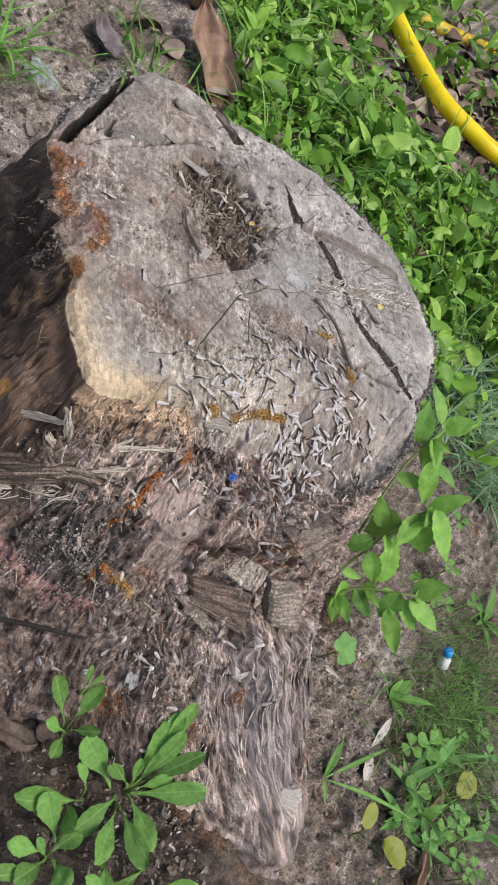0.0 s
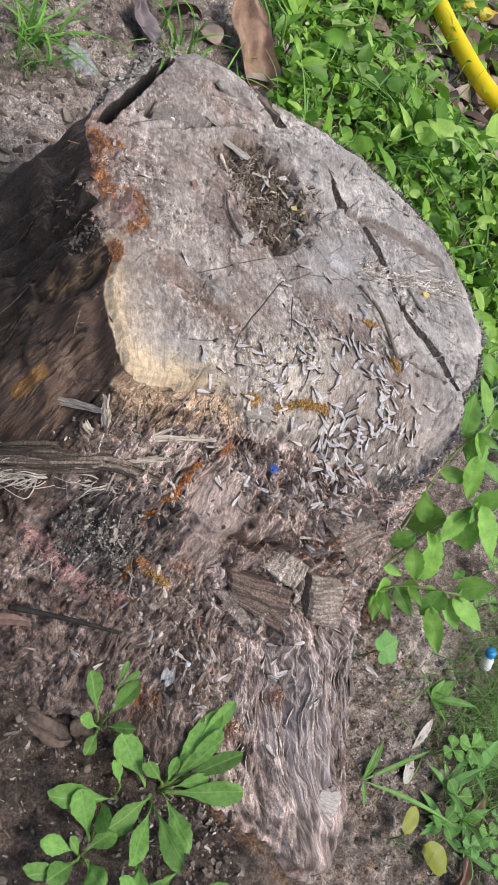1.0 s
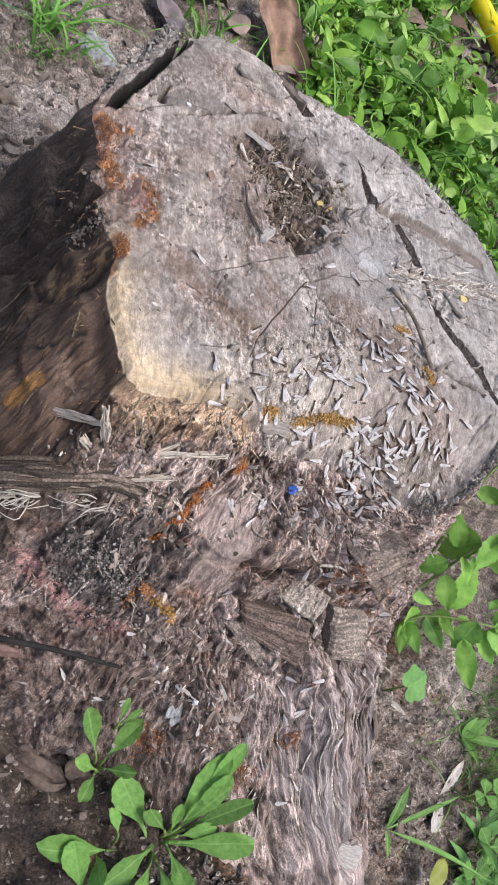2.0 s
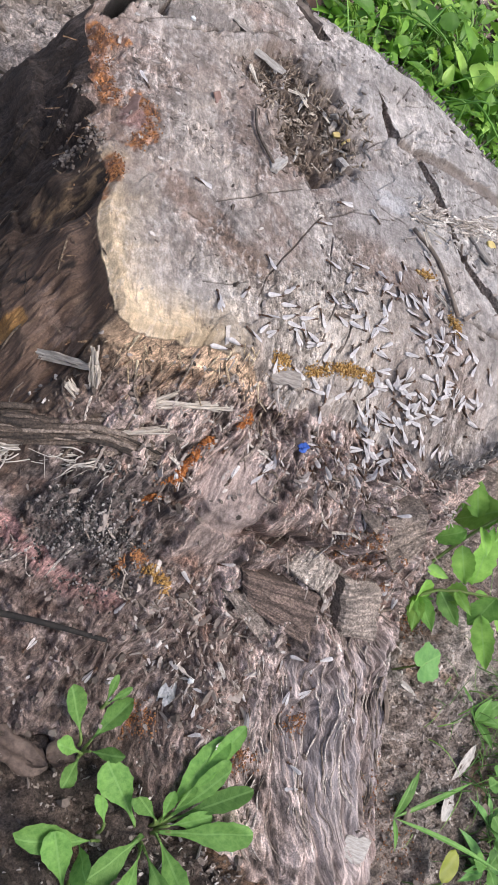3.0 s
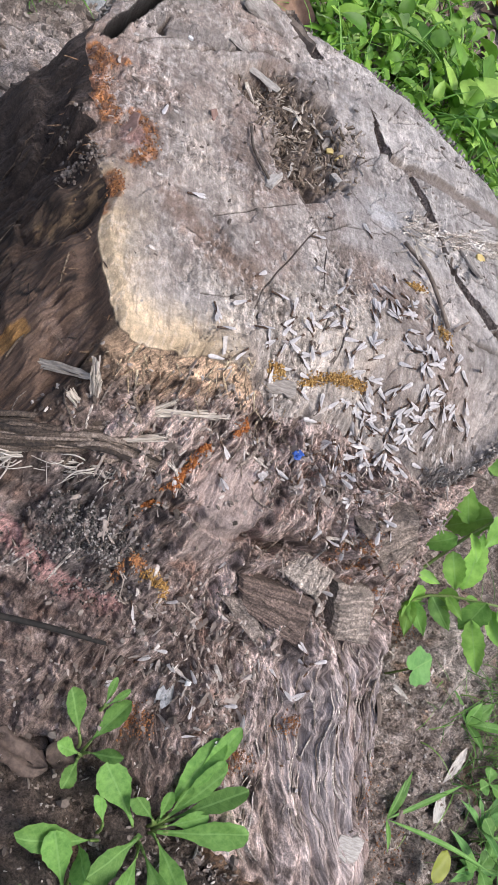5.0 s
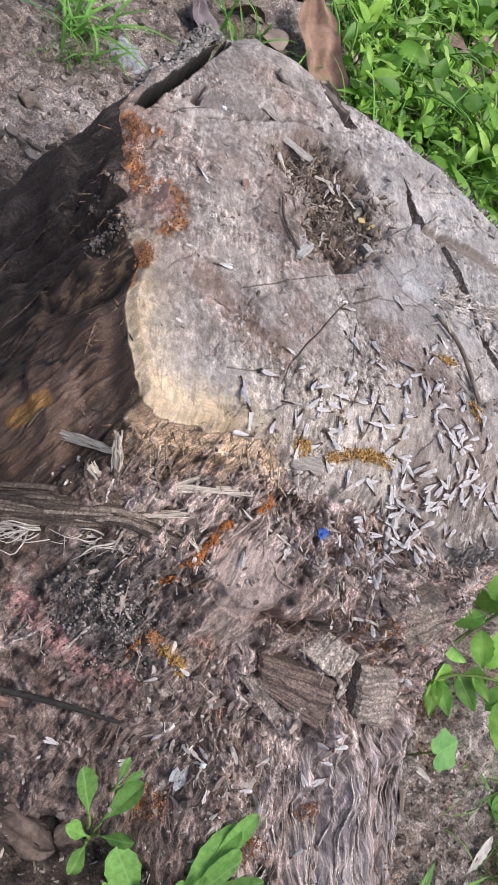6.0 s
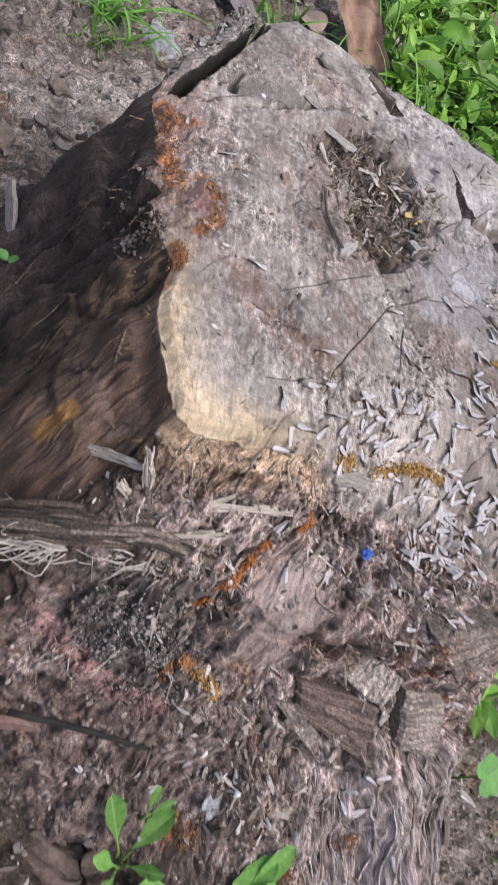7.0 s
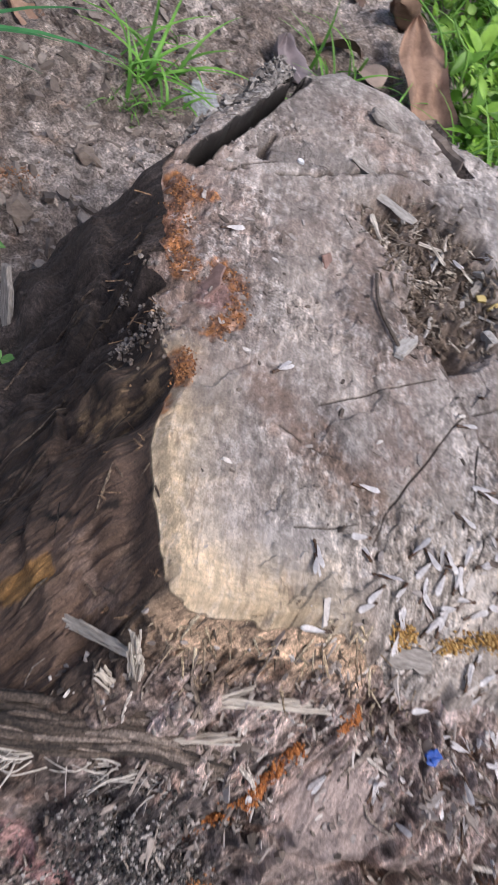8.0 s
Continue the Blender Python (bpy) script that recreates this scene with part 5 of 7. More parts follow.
FLOW_PLAN = [(p[0], p[1]) for p in FLOW]
chips, crumbs_heap = Heap(), Heap()
for k in range(1300):
    x, y = rng.uniform(-0.62, -0.17), rng.uniform(0.50, 1.10)
    if math.hypot(x, y - 0.67) < 0.27:
        continue
    n = rng.choice([0.002, 0.003, 0.004, 0.006, 0.009]) * rng.uniform(0.7, 1.3)
    crumbs_heap.add(*flake(n * 1.3, n * rng.uniform(0.4, 1.0), n * rng.uniform(0.25, 0.6)), lie(x, y, rng.uniform(0, 360), -n * 0.1, 0.6, (rng.gauss(0, 18), rng.gauss(0, 18))))
for k in range(4200):
    x, y = rng.gauss(0.135, 0.085), rng.gauss(0.485, 0.07)
    if k % 4 == 0:
        x, y = rng.uniform(0.04, 0.5), rng.uniform(0.28, 0.72)
    r_here, a_here = math.hypot(x, y - 0.67), math.degrees(math.atan2(y - 0.67, x))
    if math.hypot((x - 0.086) * 0.9, y - 0.499) < 0.022 and rng.random() < 0.85:
        continue
    if y < 0.445 and x < 0.20 and k % 4:
        continue
    if r_here < 0.15 and not (y < 0.60 and x > 0.05) or x < 0.02 or (-44 < a_here < -24 and 0.235 < r_here < 0.42):
        continue
    if float(to_line(np.array([x]), np.array([y]), BAND)[0][0]) < 0.009 and rng.random() < 0.9:
        continue
    if float(to_line(np.array([x]), np.array([y]), FLOW_PLAN)[0][0]) < 0.011 and rng.random() < 0.75:
        continue
    n = rng.choice([0.003, 0.004, 0.006, 0.008, 0.010, 0.015]) * rng.uniform(0.6, 1.2)
    lay = lie(x, y, a_here + rng.gauss(0, 40) if r_here < 0.26 else rng.uniform(0, 360), -0.0005, 0.95, (rng.gauss(0, 10), rng.gauss(0, 9)))
    if k % 5 == 1:
        chips.add(*sliver(n, n * rng.uniform(0.12, 0.28), rng.uniform(0.0004, 0.0010)), lay)
    else:
        n *= 0.62
        chips.add(*flake(n * 1.15, n * rng.uniform(0.16, 0.42), rng.uniform(0.0003, 0.0009)), lay)
for k in range(3600):
    x, y = rng.uniform(-0.6, 0.52), rng.uniform(0.27, 1.05)
    if k % 2:
        x, y = rng.gauss(0.22, 0.12), rng.gauss(0.46, 0.09)
    if math.hypot(x, y - 0.67) < (0.30 if x < 0.03 else 0.19):
        continue
    if math.hypot(x, y - 0.67) < 0.34 and x > 0.03 and rng.random() < 0.65 or -44 < math.degrees(math.atan2(y - 0.67, x)) < -23 and math.hypot(x, y - 0.67) < 0.42:
        continue
    n = rng.choice([0.0015, 0.002, 0.0025, 0.003, 0.005]) * rng.uniform(0.7, 1.3)
    crumbs_heap.add(*flake(n, n * rng.uniform(0.6, 1.0), n * rng.uniform(0.4, 0.8)), lie(x, y, rng.uniform(0, 360), -n * 0.15, 0.6, (rng.gauss(0, 15), rng.gauss(0, 15))))
dust = Heap()
for k in range(7000):
    if k % 3:
        a0, r0 = radians(rng.uniform(-96, -2)), rng.uniform(0.145, 0.38)
        x, y = r0 * math.cos(a0), 0.67 + r0 * math.sin(a0)
    else:
        x, y = rng.uniform(0.05, 0.52), rng.uniform(0.28, 0.70)
    if math.hypot(x, y - 0.67) < 0.006 + float(around(np.array([math.degrees(math.atan2(y - 0.67, x))]), RIM, 1, 1.0)[0]):
        continue
    a_here = math.degrees(math.atan2(y - 0.67, x))
    if -44 < a_here < -23 and 0.235 < math.hypot(x, y - 0.67) < 0.42 and rng.random() < 0.92:
        continue
    if math.hypot((x - 0.086) * 0.9, y - 0.499) < 0.022 and rng.random() < 0.8:
        continue
    if 0.015 < x < 0.085 and abs(y - 0.444 - 0.36 * (x - 0.045)) < 0.018 and rng.random() < 0.8:
        continue
    if float(to_line(np.array([x]), np.array([y]), BAND)[0][0]) < 0.008 and rng.random() < 0.85:
        continue
    if y < 0.445 and x < 0.20 and rng.random() < 0.7:
        continue
    if float(to_line(np.array([x]), np.array([y]), FLOW_PLAN)[0][0]) < 0.011 and rng.random() < 0.8:
        continue
    n = rng.uniform(0.0010, 0.0028)
    dust.add(*flake(n * 1.4, n * rng.uniform(0.4, 0.9), n * rng.uniform(0.3, 0.7)), lie(x, y, rng.uniform(0, 360), -n * 0.1, 0.8, (rng.gauss(0, 30), rng.gauss(0, 30))))
solo("wood_dust", dust.data("wood_dust", DUST, False), "fine grey and brown crumbs of rotten wood", "wood crumbs", kind="stuff")
grit = Heap()
for k in range(2600):
    a0, r0 = rng.uniform(0, 6.283), 0.19 * math.sqrt(rng.random())
    x, y = r0 * math.cos(a0), 0.67 + r0 * math.sin(a0)
    if r0 > float(around(np.array([(math.degrees(a0) + 95) % 360 - 95]), RIM, 1, 1.0)[0]) - 0.004 or rng.random() > float(worn_at(np.array([x]), np.array([y]))[0]) ** 1.5:
        continue
    n = rng.choice([0.0008, 0.001, 0.0014, 0.0022]) * rng.uniform(0.7, 1.2)
    grit.add(*flake(n * rng.uniform(1.2, 2.4), n * 0.8, n * 0.4), lie(x, y, rng.uniform(0, 360), 0.0, 0.9, (rng.gauss(0, 12), rng.gauss(0, 12))))
solo("wood_grit", grit.data("wood_grit", DUST, False), "fine grey and brown grit on the sawn face", "wood grit", kind="stuff")
scales = Heap()
for k in range(2400):
    a0 = rng.choice((rng.uniform(-24, 70), rng.uniform(70, 140), rng.uniform(-24, 30)))
    r0 = float(around(np.array([a0]), RIM, 1, 1.0)[0]) + rng.uniform(-0.0024, 0.0006)
    top = TOP - 0.004 - 0.02 * max(0.0, min(1.0, (8 - a0) / 22)) - rng.random() ** 1.5 * 0.05
    n = rng.uniform(0.0018, 0.0055)
    a1 = radians(a0)
    m = Matrix.Translation((r0 * math.cos(a1), 0.67 + r0 * math.sin(a1), top)) @ pose(0, 0, 0, 0, 0, a0) @ pose(0, 0, 0, rng.gauss(0, 15), 90 + rng.gauss(0, 18), 0)
    scales.add(*flake(n, n * rng.uniform(0.25, 0.5), rng.uniform(0.0006, 0.0014)), m)
for k in range(520):
    p = ridge[rng.randint(2, 57)]
    n = rng.uniform(0.0015, 0.006)
    m = Matrix.Translation(p + Vector((rng.uniform(-0.009, 0.003), rng.gauss(0, 0.002), rng.uniform(-0.006, 0.0015)))) @ pose(0, 0, 0, rng.gauss(0, 35), rng.gauss(0, 35), rng.gauss(95, 30))
    scales.add(*flake(n, n * rng.uniform(0.25, 0.6), rng.uniform(0.0006, 0.0020)), m)
part("bark", scales.data("bark", BARK, False), stump, "dark scaly bark along the rim", HOME, "stuff")
solo("wood_chips", chips.data("wood_chips", CHIP, False), "scattered grey and brown rotten wood chips", "wood chips", kind="stuff")
solo("soil_crumbs", crumbs_heap.data("soil_crumbs", CRUMB, False), "small brown soil crumbs", "soil crumbs", kind="stuff")


def spill(name, line, count, width, mat, label, size=(0.0004, 0.0010), height=0.002, least=-1.0):
    heap = Heap()
    for k in range(int(count * 1.7)):
        s = rng.random() * (len(line) - 1)
        i = min(int(s), len(line) - 2)
        x = line[i][0] + (line[i + 1][0] - line[i][0]) * (s - i) + rng.gauss(0, width)
        y = line[i][1] + (line[i + 1][1] - line[i][1]) * (s - i) + rng.gauss(0, width)
        n = rng.uniform(*size)
        if rest(x, y)[0].z < least:
            continue
        heap.add(*flake(n * 1.3, n, n * 0.9), lie(x, y, rng.uniform(0, 360), rng.uniform(-0.2, 1) * height * 0.7, 0.7, (rng.uniform(-40, 40), rng.uniform(-40, 40))))
    solo(name, heap.data(name, mat, False), label, "frass", "frass trails", "stuff")


spill("yellow_frass", [(0.066, 0.557), (0.074, 0.572), (0.083, 0.583), (0.094, 0.590)], 420, 0.0016, FRASS_YELLOW, "golden yellow granular frass ridge on the broken wood", height=0.0035)
spill("yellow_frass", [(0.049, 0.540), (0.055, 0.549)], 110, 0.0022, FRASS_YELLOW, "golden yellow frass crumbs under the edge", height=0.003)
spill("orange_frass", [(0.056, 0.469), (0.060, 0.476), (0.058, 0.484), (0.057, 0.491), (0.057, 0.498)], 760, 0.0010, FRASS_BRIGHT, "orange granular mud trail on rotten wood", (0.0003, 0.0008), 0.003)
spill("orange_frass", [(0.062, 0.511), (0.063, 0.523)], 200, 0.0012, FRASS_BRIGHT, "short orange mud trail on rotten wood", (0.0003, 0.0008), 0.002)
spill("orange_frass", [(0.072, 0.451), (0.073, 0.456), (0.079, 0.467)], 220, 0.0016, FRASS, "orange frass patch on the root", height=0.002)
spill("orange_frass", [(0.084, 0.466), (0.093, 0.468), (0.102, 0.470)], 200, 0.0016, FRASS_YELLOW, "ochre frass patches on the root", height=0.002)
spill("orange_frass", [(0.141, 0.430), (0.154, 0.430)], 150, 0.004, FRASS, "orange frass on bare soil", height=0.001)
spill("orange_frass", [(0.205, 0.456), (0.213, 0.460)], 140, 0.004, FRASS, "orange frass on bare soil", height=0.001)
spill("orange_frass", [(0.214, 0.488), (0.222, 0.489)], 80, 0.003, FRASS, "orange frass on the root", height=0.001)
spill("orange_frass", [(0.068, 0.673), (0.076, 0.680)], 90, 0.0018, FRASS_YELLOW, "ochre frass beside a slot", height=0.002)
spill("orange_frass", [(0.102, 0.667), (0.112, 0.658)], 120, 0.0015, FRASS_YELLOW, "ochre frass beside a slot", height=0.002)
spill("orange_frass", [(0.152, 0.541), (0.160, 0.550), (0.170, 0.552), (0.192, 0.569), (0.204, 0.563)], 320, 0.0028, FRASS, "orange frass spilled over a split block", height=0.001)
spill("orange_frass", [(0.265, 0.661), (0.250, 0.648), (0.235, 0.640)], 330, 0.007, FRASS, "orange frass on soil under a weed", height=0.002)
spill("orange_frass", [(-0.163, 0.618), (-0.152, 0.606), (-0.134, 0.589), (-0.118, 0.580)], 260, 0.0034, FRASS, "orange frass crust on the eaten edge", (0.0003, 0.0008), 0.001)
spill("orange_frass", [(-0.114, 0.593), (-0.101, 0.592), (-0.089, 0.579), (-0.087, 0.563)], 130, 0.0028, FRASS, "orange frass around an eaten pit", (0.0003, 0.0008), 0.001)
spill("orange_frass", [(-0.083, 0.545), (-0.077, 0.537)], 160, 0.0020, FRASS, "orange frass on the pale edge", (0.0003, 0.0007), 0.0008)
spill("orange_frass", [(0.28, 0.52), (0.33, 0.52), (0.37, 0.53)], 200, 0.012, FRASS, "thin orange frass on bare soil", height=0.001)
spill("orange_frass", [(-0.40, 0.66), (-0.37, 0.70), (-0.36, 0.74)], 300, 0.008, FRASS, "orange frass on soil beside dead leaves", height=0.001)
spill("orange_frass", [(-0.46, 0.90), (-0.42, 0.95), (-0.38, 0.98)], 260, 0.02, FRASS, "orange frass on soil behind the stump", height=0.001)

# lumps of eaten, crumbling wood that hang over the edge
spill("crumbled_wood", [(-0.134, 0.566), (-0.124, 0.548), (-0.112, 0.548), (-0.100, 0.548)], 260, 0.0045, CRUMB, "grey-brown crumbled wood over the eaten edge", (0.0005, 0.0018), 0.0012, 0.185)
spill("charred_crumbs", [(0.026, 0.436), (0.040, 0.442), (0.055, 0.448), (0.072, 0.455)], 900, 0.0090, CHAR, "black charred crumbs on rotten wood", (0.0004, 0.0013), 0.0008)

# ---- small things on the stump and the soil ----
def scrap(name, outline, thick, mat, x, y, turn, label, category, tilt=(0, 0), lift=0.0):
    solo(name, mesh_data(name, *slab(outline, thick, thick * 0.3), mat, False), label, category, m=lie(x, y, turn, lift + thick, 0.8, tilt))


def blob_outline(a, b, n=11, jag=0.12):
    return [(a / 2 * math.cos(6.283 * k / n) * (1 + rng.uniform(-jag, jag)), b / 2 * math.sin(6.283 * k / n) * (1 + rng.uniform(-jag, jag))) for k in range(n)]


def bar_outline(a, b, n=5, jag=0.14):
    """A splintered strip: uneven sides, ragged and slanted ends."""
    slant = rng.uniform(-0.25, 0.25) * b
    low = [(a * (k / n - 0.5) + slant * (0.5 if k in (0, n) else 0) + rng.uniform(-0.1, 0.1) * b, -b * 0.5 * (1 + rng.uniform(-jag, jag) * 2.2) * (0.6 if k == n else 1)) for k in range(n + 1)]
    top = [(a * (0.5 - k / n) - slant * (0.5 if k in (0, n) else 0) + rng.uniform(-0.1, 0.1) * b, b * 0.5 * (1 + rng.uniform(-jag, jag) * 2.2) * (0.5 if k == n else 1)) for k in range(n + 1)]
    return low + top


scrap("wood_chip", bar_outline(0.019, 0.008), 0.003, GREY_WOOD, 0.060, 0.543, 42, "grey rectangular wood chip on the broken edge", "wood chip", (8, -6))
scrap("wood_chip", bar_outline(0.020, 0.006), 0.003, PALE_BARK, -0.037, 0.647, 100, "pale grey wood chip on the sawn face", "wood chip")
scrap("wood_chip", bar_outline(0.014, 0.010), 0.004, PALE_BARK, -0.018, 0.703, 70, "pale grey wood chip beside the hollow", "wood chip", (6, 4))
scrap("wood_chip", bar_outline(0.026, 0.005), 0.003, PALE_BARK, -0.104, 0.727, 15, "long pale splinter lying over the hollow", "wood chip", (0, -6))
scrap("wood_chip", bar_outline(0.018, 0.004), 0.002, PALE_BARK, -0.052, 0.742, 120, "thin pale splinter in the hollow", "wood chip", (4, 12))
scrap("wood_chip", bar_outline(0.016, 0.005), 0.002, GREY_WOOD, -0.045, 0.733, 100, "grey splinter in the hollow", "wood chip", (-14, 8))
scrap("bark_flake", blob_outline(0.013, 0.008, 9, 0.35), 0.001, RED_BARK, -0.092, 0.648, 60, "reddish brown flake of bark", "bark flake")
scrap("bark_flake", blob_outline(0.020, 0.009, 9, 0.35), 0.001, RED_BARK, -0.108, 0.585, 120, "reddish brown flake of bark", "bark flake")
scrap("yellow_flake", blob_outline(0.008, 0.006, 9, 0.25), 0.0015, YELLOW_BIT, 0.088, 0.766, 10, "small yellow flake on grey wood", "flake")
scrap("yellow_flake", blob_outline(0.006, 0.004, 9, 0.25), 0.002, YELLOW_BIT, -0.037, 0.729, 30, "small yellow husk in the hollow", "husk", (0, 10))
scrap("yellow_flake", blob_outline(0.010, 0.003, 9, 0.25), 0.0015, YELLOW_BIT, -0.030, 0.734, 80, "curled yellow husk in the hollow", "husk", (10, 10))
scrap("white_fleck", blob_outline(0.004, 0.003, 8, 0.3), 0.0015, WHITE_PLASTIC, -0.147, 0.687, 0, "small white fleck on the sawn face", "fleck")
scrap("white_fleck", blob_outline(0.004, 0.003, 8, 0.3), 0.001, PALE_BARK, -0.163, 0.650, 70, "small white fleck on the sawn face", "fleck")
scrap("wood_flake", bar_outline(0.030, 0.006), 0.002, GREY_WOOD, 0.084, 0.752, 155, "curled grey sliver beside the slot", "wood flake", (15, 0))
scrap("wood_flake", bar_outline(0.024, 0.010), 0.003, GREY_WOOD, -0.128, 0.730, 30, "grey flake on the sawn face", "wood flake", (0, 6))
scrap("wood_flake", bar_outline(0.024, 0.008, 5, 0.2), 0.003, GREY_WOOD, -0.150, 0.770, 40, "pale lifted flake near the rim", "wood flake", (8, 4))
for x, y, a, b, turn in ((0.255, 0.640, 0.016, 0.006, 80), (0.286, 0.610, 0.022, 0.009, 30), (0.225, 0.600, 0.010, 0.005, 60), (0.160, 0.470, 0.012, 0.005, 20), (0.300, 0.520, 0.014, 0.010, 0), (0.300, 0.470, 0.018, 0.014, 30)):
    scrap("wood_chip", bar_outline(a, b), 0.002, PALE_BARK, x, y, turn, "pale wood chip on bare soil", "wood chip", (rng.uniform(-8, 8), rng.uniform(-8, 8)))
for k in range(64):
    x, y = rng.gauss(-0.058, 0.022), rng.gauss(0.716, 0.017)
    if k > 34:
        x, y = rng.gauss(0.062, 0.016), rng.gauss(0.722, 0.012)
    if k > 50:
        x, y = rng.gauss(0.095, 0.014), rng.gauss(0.672, 0.012)
    n = rng.uniform(0.007, 0.018)
    part("loose_splinter", mesh_data("loose_splinter", *sliver(n, n * rng.uniform(0.10, 0.22), 0.0014), rng.choice((SPLINTER, GREY_WOOD, BROWN_WOOD, PALE_BARK)), False), stump, m=HOME @ lie(x, y, rng.uniform(0, 360), 0.0015, 0.3, (rng.gauss(0, 20), rng.gauss(0, 18))))
# crumpled scraps
def crumple(size, mat, x, y, name, label, category, squash=0.5, jag=0.5, detail=2):
    bm = bmesh.new()
    bmesh.ops.create_icosphere(bm, subdivisions=detail, radius=size / 2)
    for vert in bm.verts:
        k = 1 + jag * noise.noise(vert.co / size * 3.1 + Vector((x * 90, y * 90, 0)))
        vert.co = Vector((vert.co.x * k * 1.3, vert.co.y * k, vert.co.z * k * squash))
    me = bpy.data.meshes.new(name)
    bm.to_mesh(me)
    bm.free()
    me.materials.append(mat)
    return solo(name, me, label, category, m=lie(x, y, rng.uniform(0, 360), size * 0.2 * squash))


crumple(0.0052, BLUE, 0.095, 0.535, "blue_scrap", "bright blue crumpled plastic scrap", "scrap", 0.5, 0.9, 3)
crumple(0.015, SLATE, 0.147, 0.452, "foil_scrap", "crumpled grey scrap on soil", "scrap", 0.45, 0.9, 3)
crumple(0.004, WHITE_PLASTIC, 0.151, 0.457, "white_scrap", "small white crumpled scrap", "scrap", 0.5, 0.8)
crumple(0.036, SLATE, -0.375, 0.940, "stone", "pale grey weathered stone half sunk in soil", "stone", 0.28, 0.7, 3)
for x, y, n in ((-0.33, 0.70, 0.022), (-0.30, 0.655, 0.016), (-0.36, 0.79, 0.018), (-0.28, 0.735, 0.02), (0.33, 0.50, 0.014), (0.40, 0.60, 0.012)):
    crumple(n, BROWN_WOOD, x, y, "clod", "brown clod of soil and rotten wood", "clod", 0.55, 0.6)
# sticks
m, n = between((0.034, 0.384, 0.074), (0.098, 0.431, 0.066))
v, f = tube(bend([(0, 0, 0), (n * 0.5, 0.0008, 0.001), (n, 0, 0)], 9), [0.0020, 0.0020, 0.0019, 0.0018, 0.0018, 0.0017, 0.0016, 0.0015, 0.0013], 8)
solo("stick", mesh_data("stick", v, f, BLACK_WOOD), "thin black stick leaning on the rotten root", "stick", m=m)
m, n = between((0.018, 0.366, 0.036), (0.053, 0.394, 0.046))
solo("stick", mesh_data("stick", *sliver(n, 0.012, 0.010), RED_BARK, False), "short reddish brown stick", "stick", m=m)
m, n = between((-0.074, 0.666, 0.2245), (-0.039, 0.641, 0.2245))
v, f = tube(bend([(0, 0, 0), (n * 0.5, -0.005, 0.001), (n, 0, 0)], 7), [0.0009] * 7, 6)
solo("twig", mesh_data("twig", v, f, DARK_WOOD), "thin dark curved twig on the sawn face", "twig", m=m)
m, n = between((0.045, 0.700, 0.226), (0.104, 0.668, 0.226))
v, f = tube(bend([(0, 0, 0), (n * 0.4, 0.005, 0.002), (n, 0, 0)], 9), [0.0014] * 9, 6)
solo("twig", mesh_data("twig", v, f, BROWN_WOOD), "thin brown twig among the insects", "twig", m=m)
# bottle nozzle: white body with a blue cap
nozzle = thing("plastic_cap", "white plastic nozzle with a blue cap lying in grass", "plastic cap")
nozzle.matrix_world = Matrix.Translation((0.389, 0.736, -0.006)) @ pose(0, 0, 0, -8, -28, 0) @ Matrix.Diagonal((0.78, 0.78, 0.86, 1))
def lathe(profile, sides=20):
    v = [(r * math.cos(6.2832 * k / sides), r * math.sin(6.2832 * k / sides), z) for r, z in profile for k in range(sides)]
    f = [(i * sides + k, i * sides + (k + 1) % sides, (i + 1) * sides + (k + 1) % sides, (i + 1) * sides + k) for i in range(len(profile) - 1) for k in range(sides)]
    return v, f + [tuple(range(sides))[::-1], tuple(range((len(profile) - 1) * sides, len(profile) * sides))]


part("nozzle", mesh_data("nozzle", *lathe([(0.006, -0.012), (0.0075, -0.010), (0.0075, 0.003), (0.006, 0.006), (0.006, 0.008)]), WHITE_PLASTIC), nozzle)
part("cap", mesh_data("cap", *lathe([(0.0055, 0.0085), (0.0068, 0.009), (0.0068, 0.015), (0.0055, 0.017)]), BLUE_CAP), nozzle, "blue cap")

# ---- plants ----
def leaf_data(name, length, width, mat, shape="obovate", curl=0.15, fold=0.15, teeth=0.0, seed=0):
    """A leaf along x with a raised midrib fold; its stalk end is at the origin."""
    r = random.Random(seed)
    rows, cols = 13, 7
    co = np.zeros((rows, cols, 3))
    for i in range(rows):
        s = i / (rows - 1)
        if shape == "obovate":
            s = 1 - (1 - s) ** 1.45
            w = math.sqrt(max(0.0, 1 - ((s - 0.66) / 0.345) ** 2)) if s > 0.66 else 0.10 + 0.90 * float(smooth(0.06, 0.66, s)) ** 0.85
        elif shape == "ovate":
            w = math.sin(math.pi * s ** 0.72) ** 0.85 + 0.03
        elif shape == "lance":
            w = math.sin(math.pi * s ** 0.85) + 0.02
        else:
            w = math.sqrt(max(0, 1 - (2 * s - 1) ** 2)) + 0.02
        if i == rows - 1 and shape != "obovate":
            w = 0.05
        for j in range(cols):
            q = 2 * j / (cols - 1) - 1
            edge = abs(q) ** 3
            ww = w * (1 + teeth * edge * (1 if i % 2 else -1))
            y = 0.5 * width * ww * q
            z = fold * abs(y) - curl * length * s * s + 0.04 * width * math.sin(5 * s + 3 * q + seed) + 0.02 * width * r.uniform(-1, 1)
            co[i, j] = (length * s * (1 - 0.06 * abs(q) * (s - 0.5)), y, z)
    return grid_data(name, co, mat)


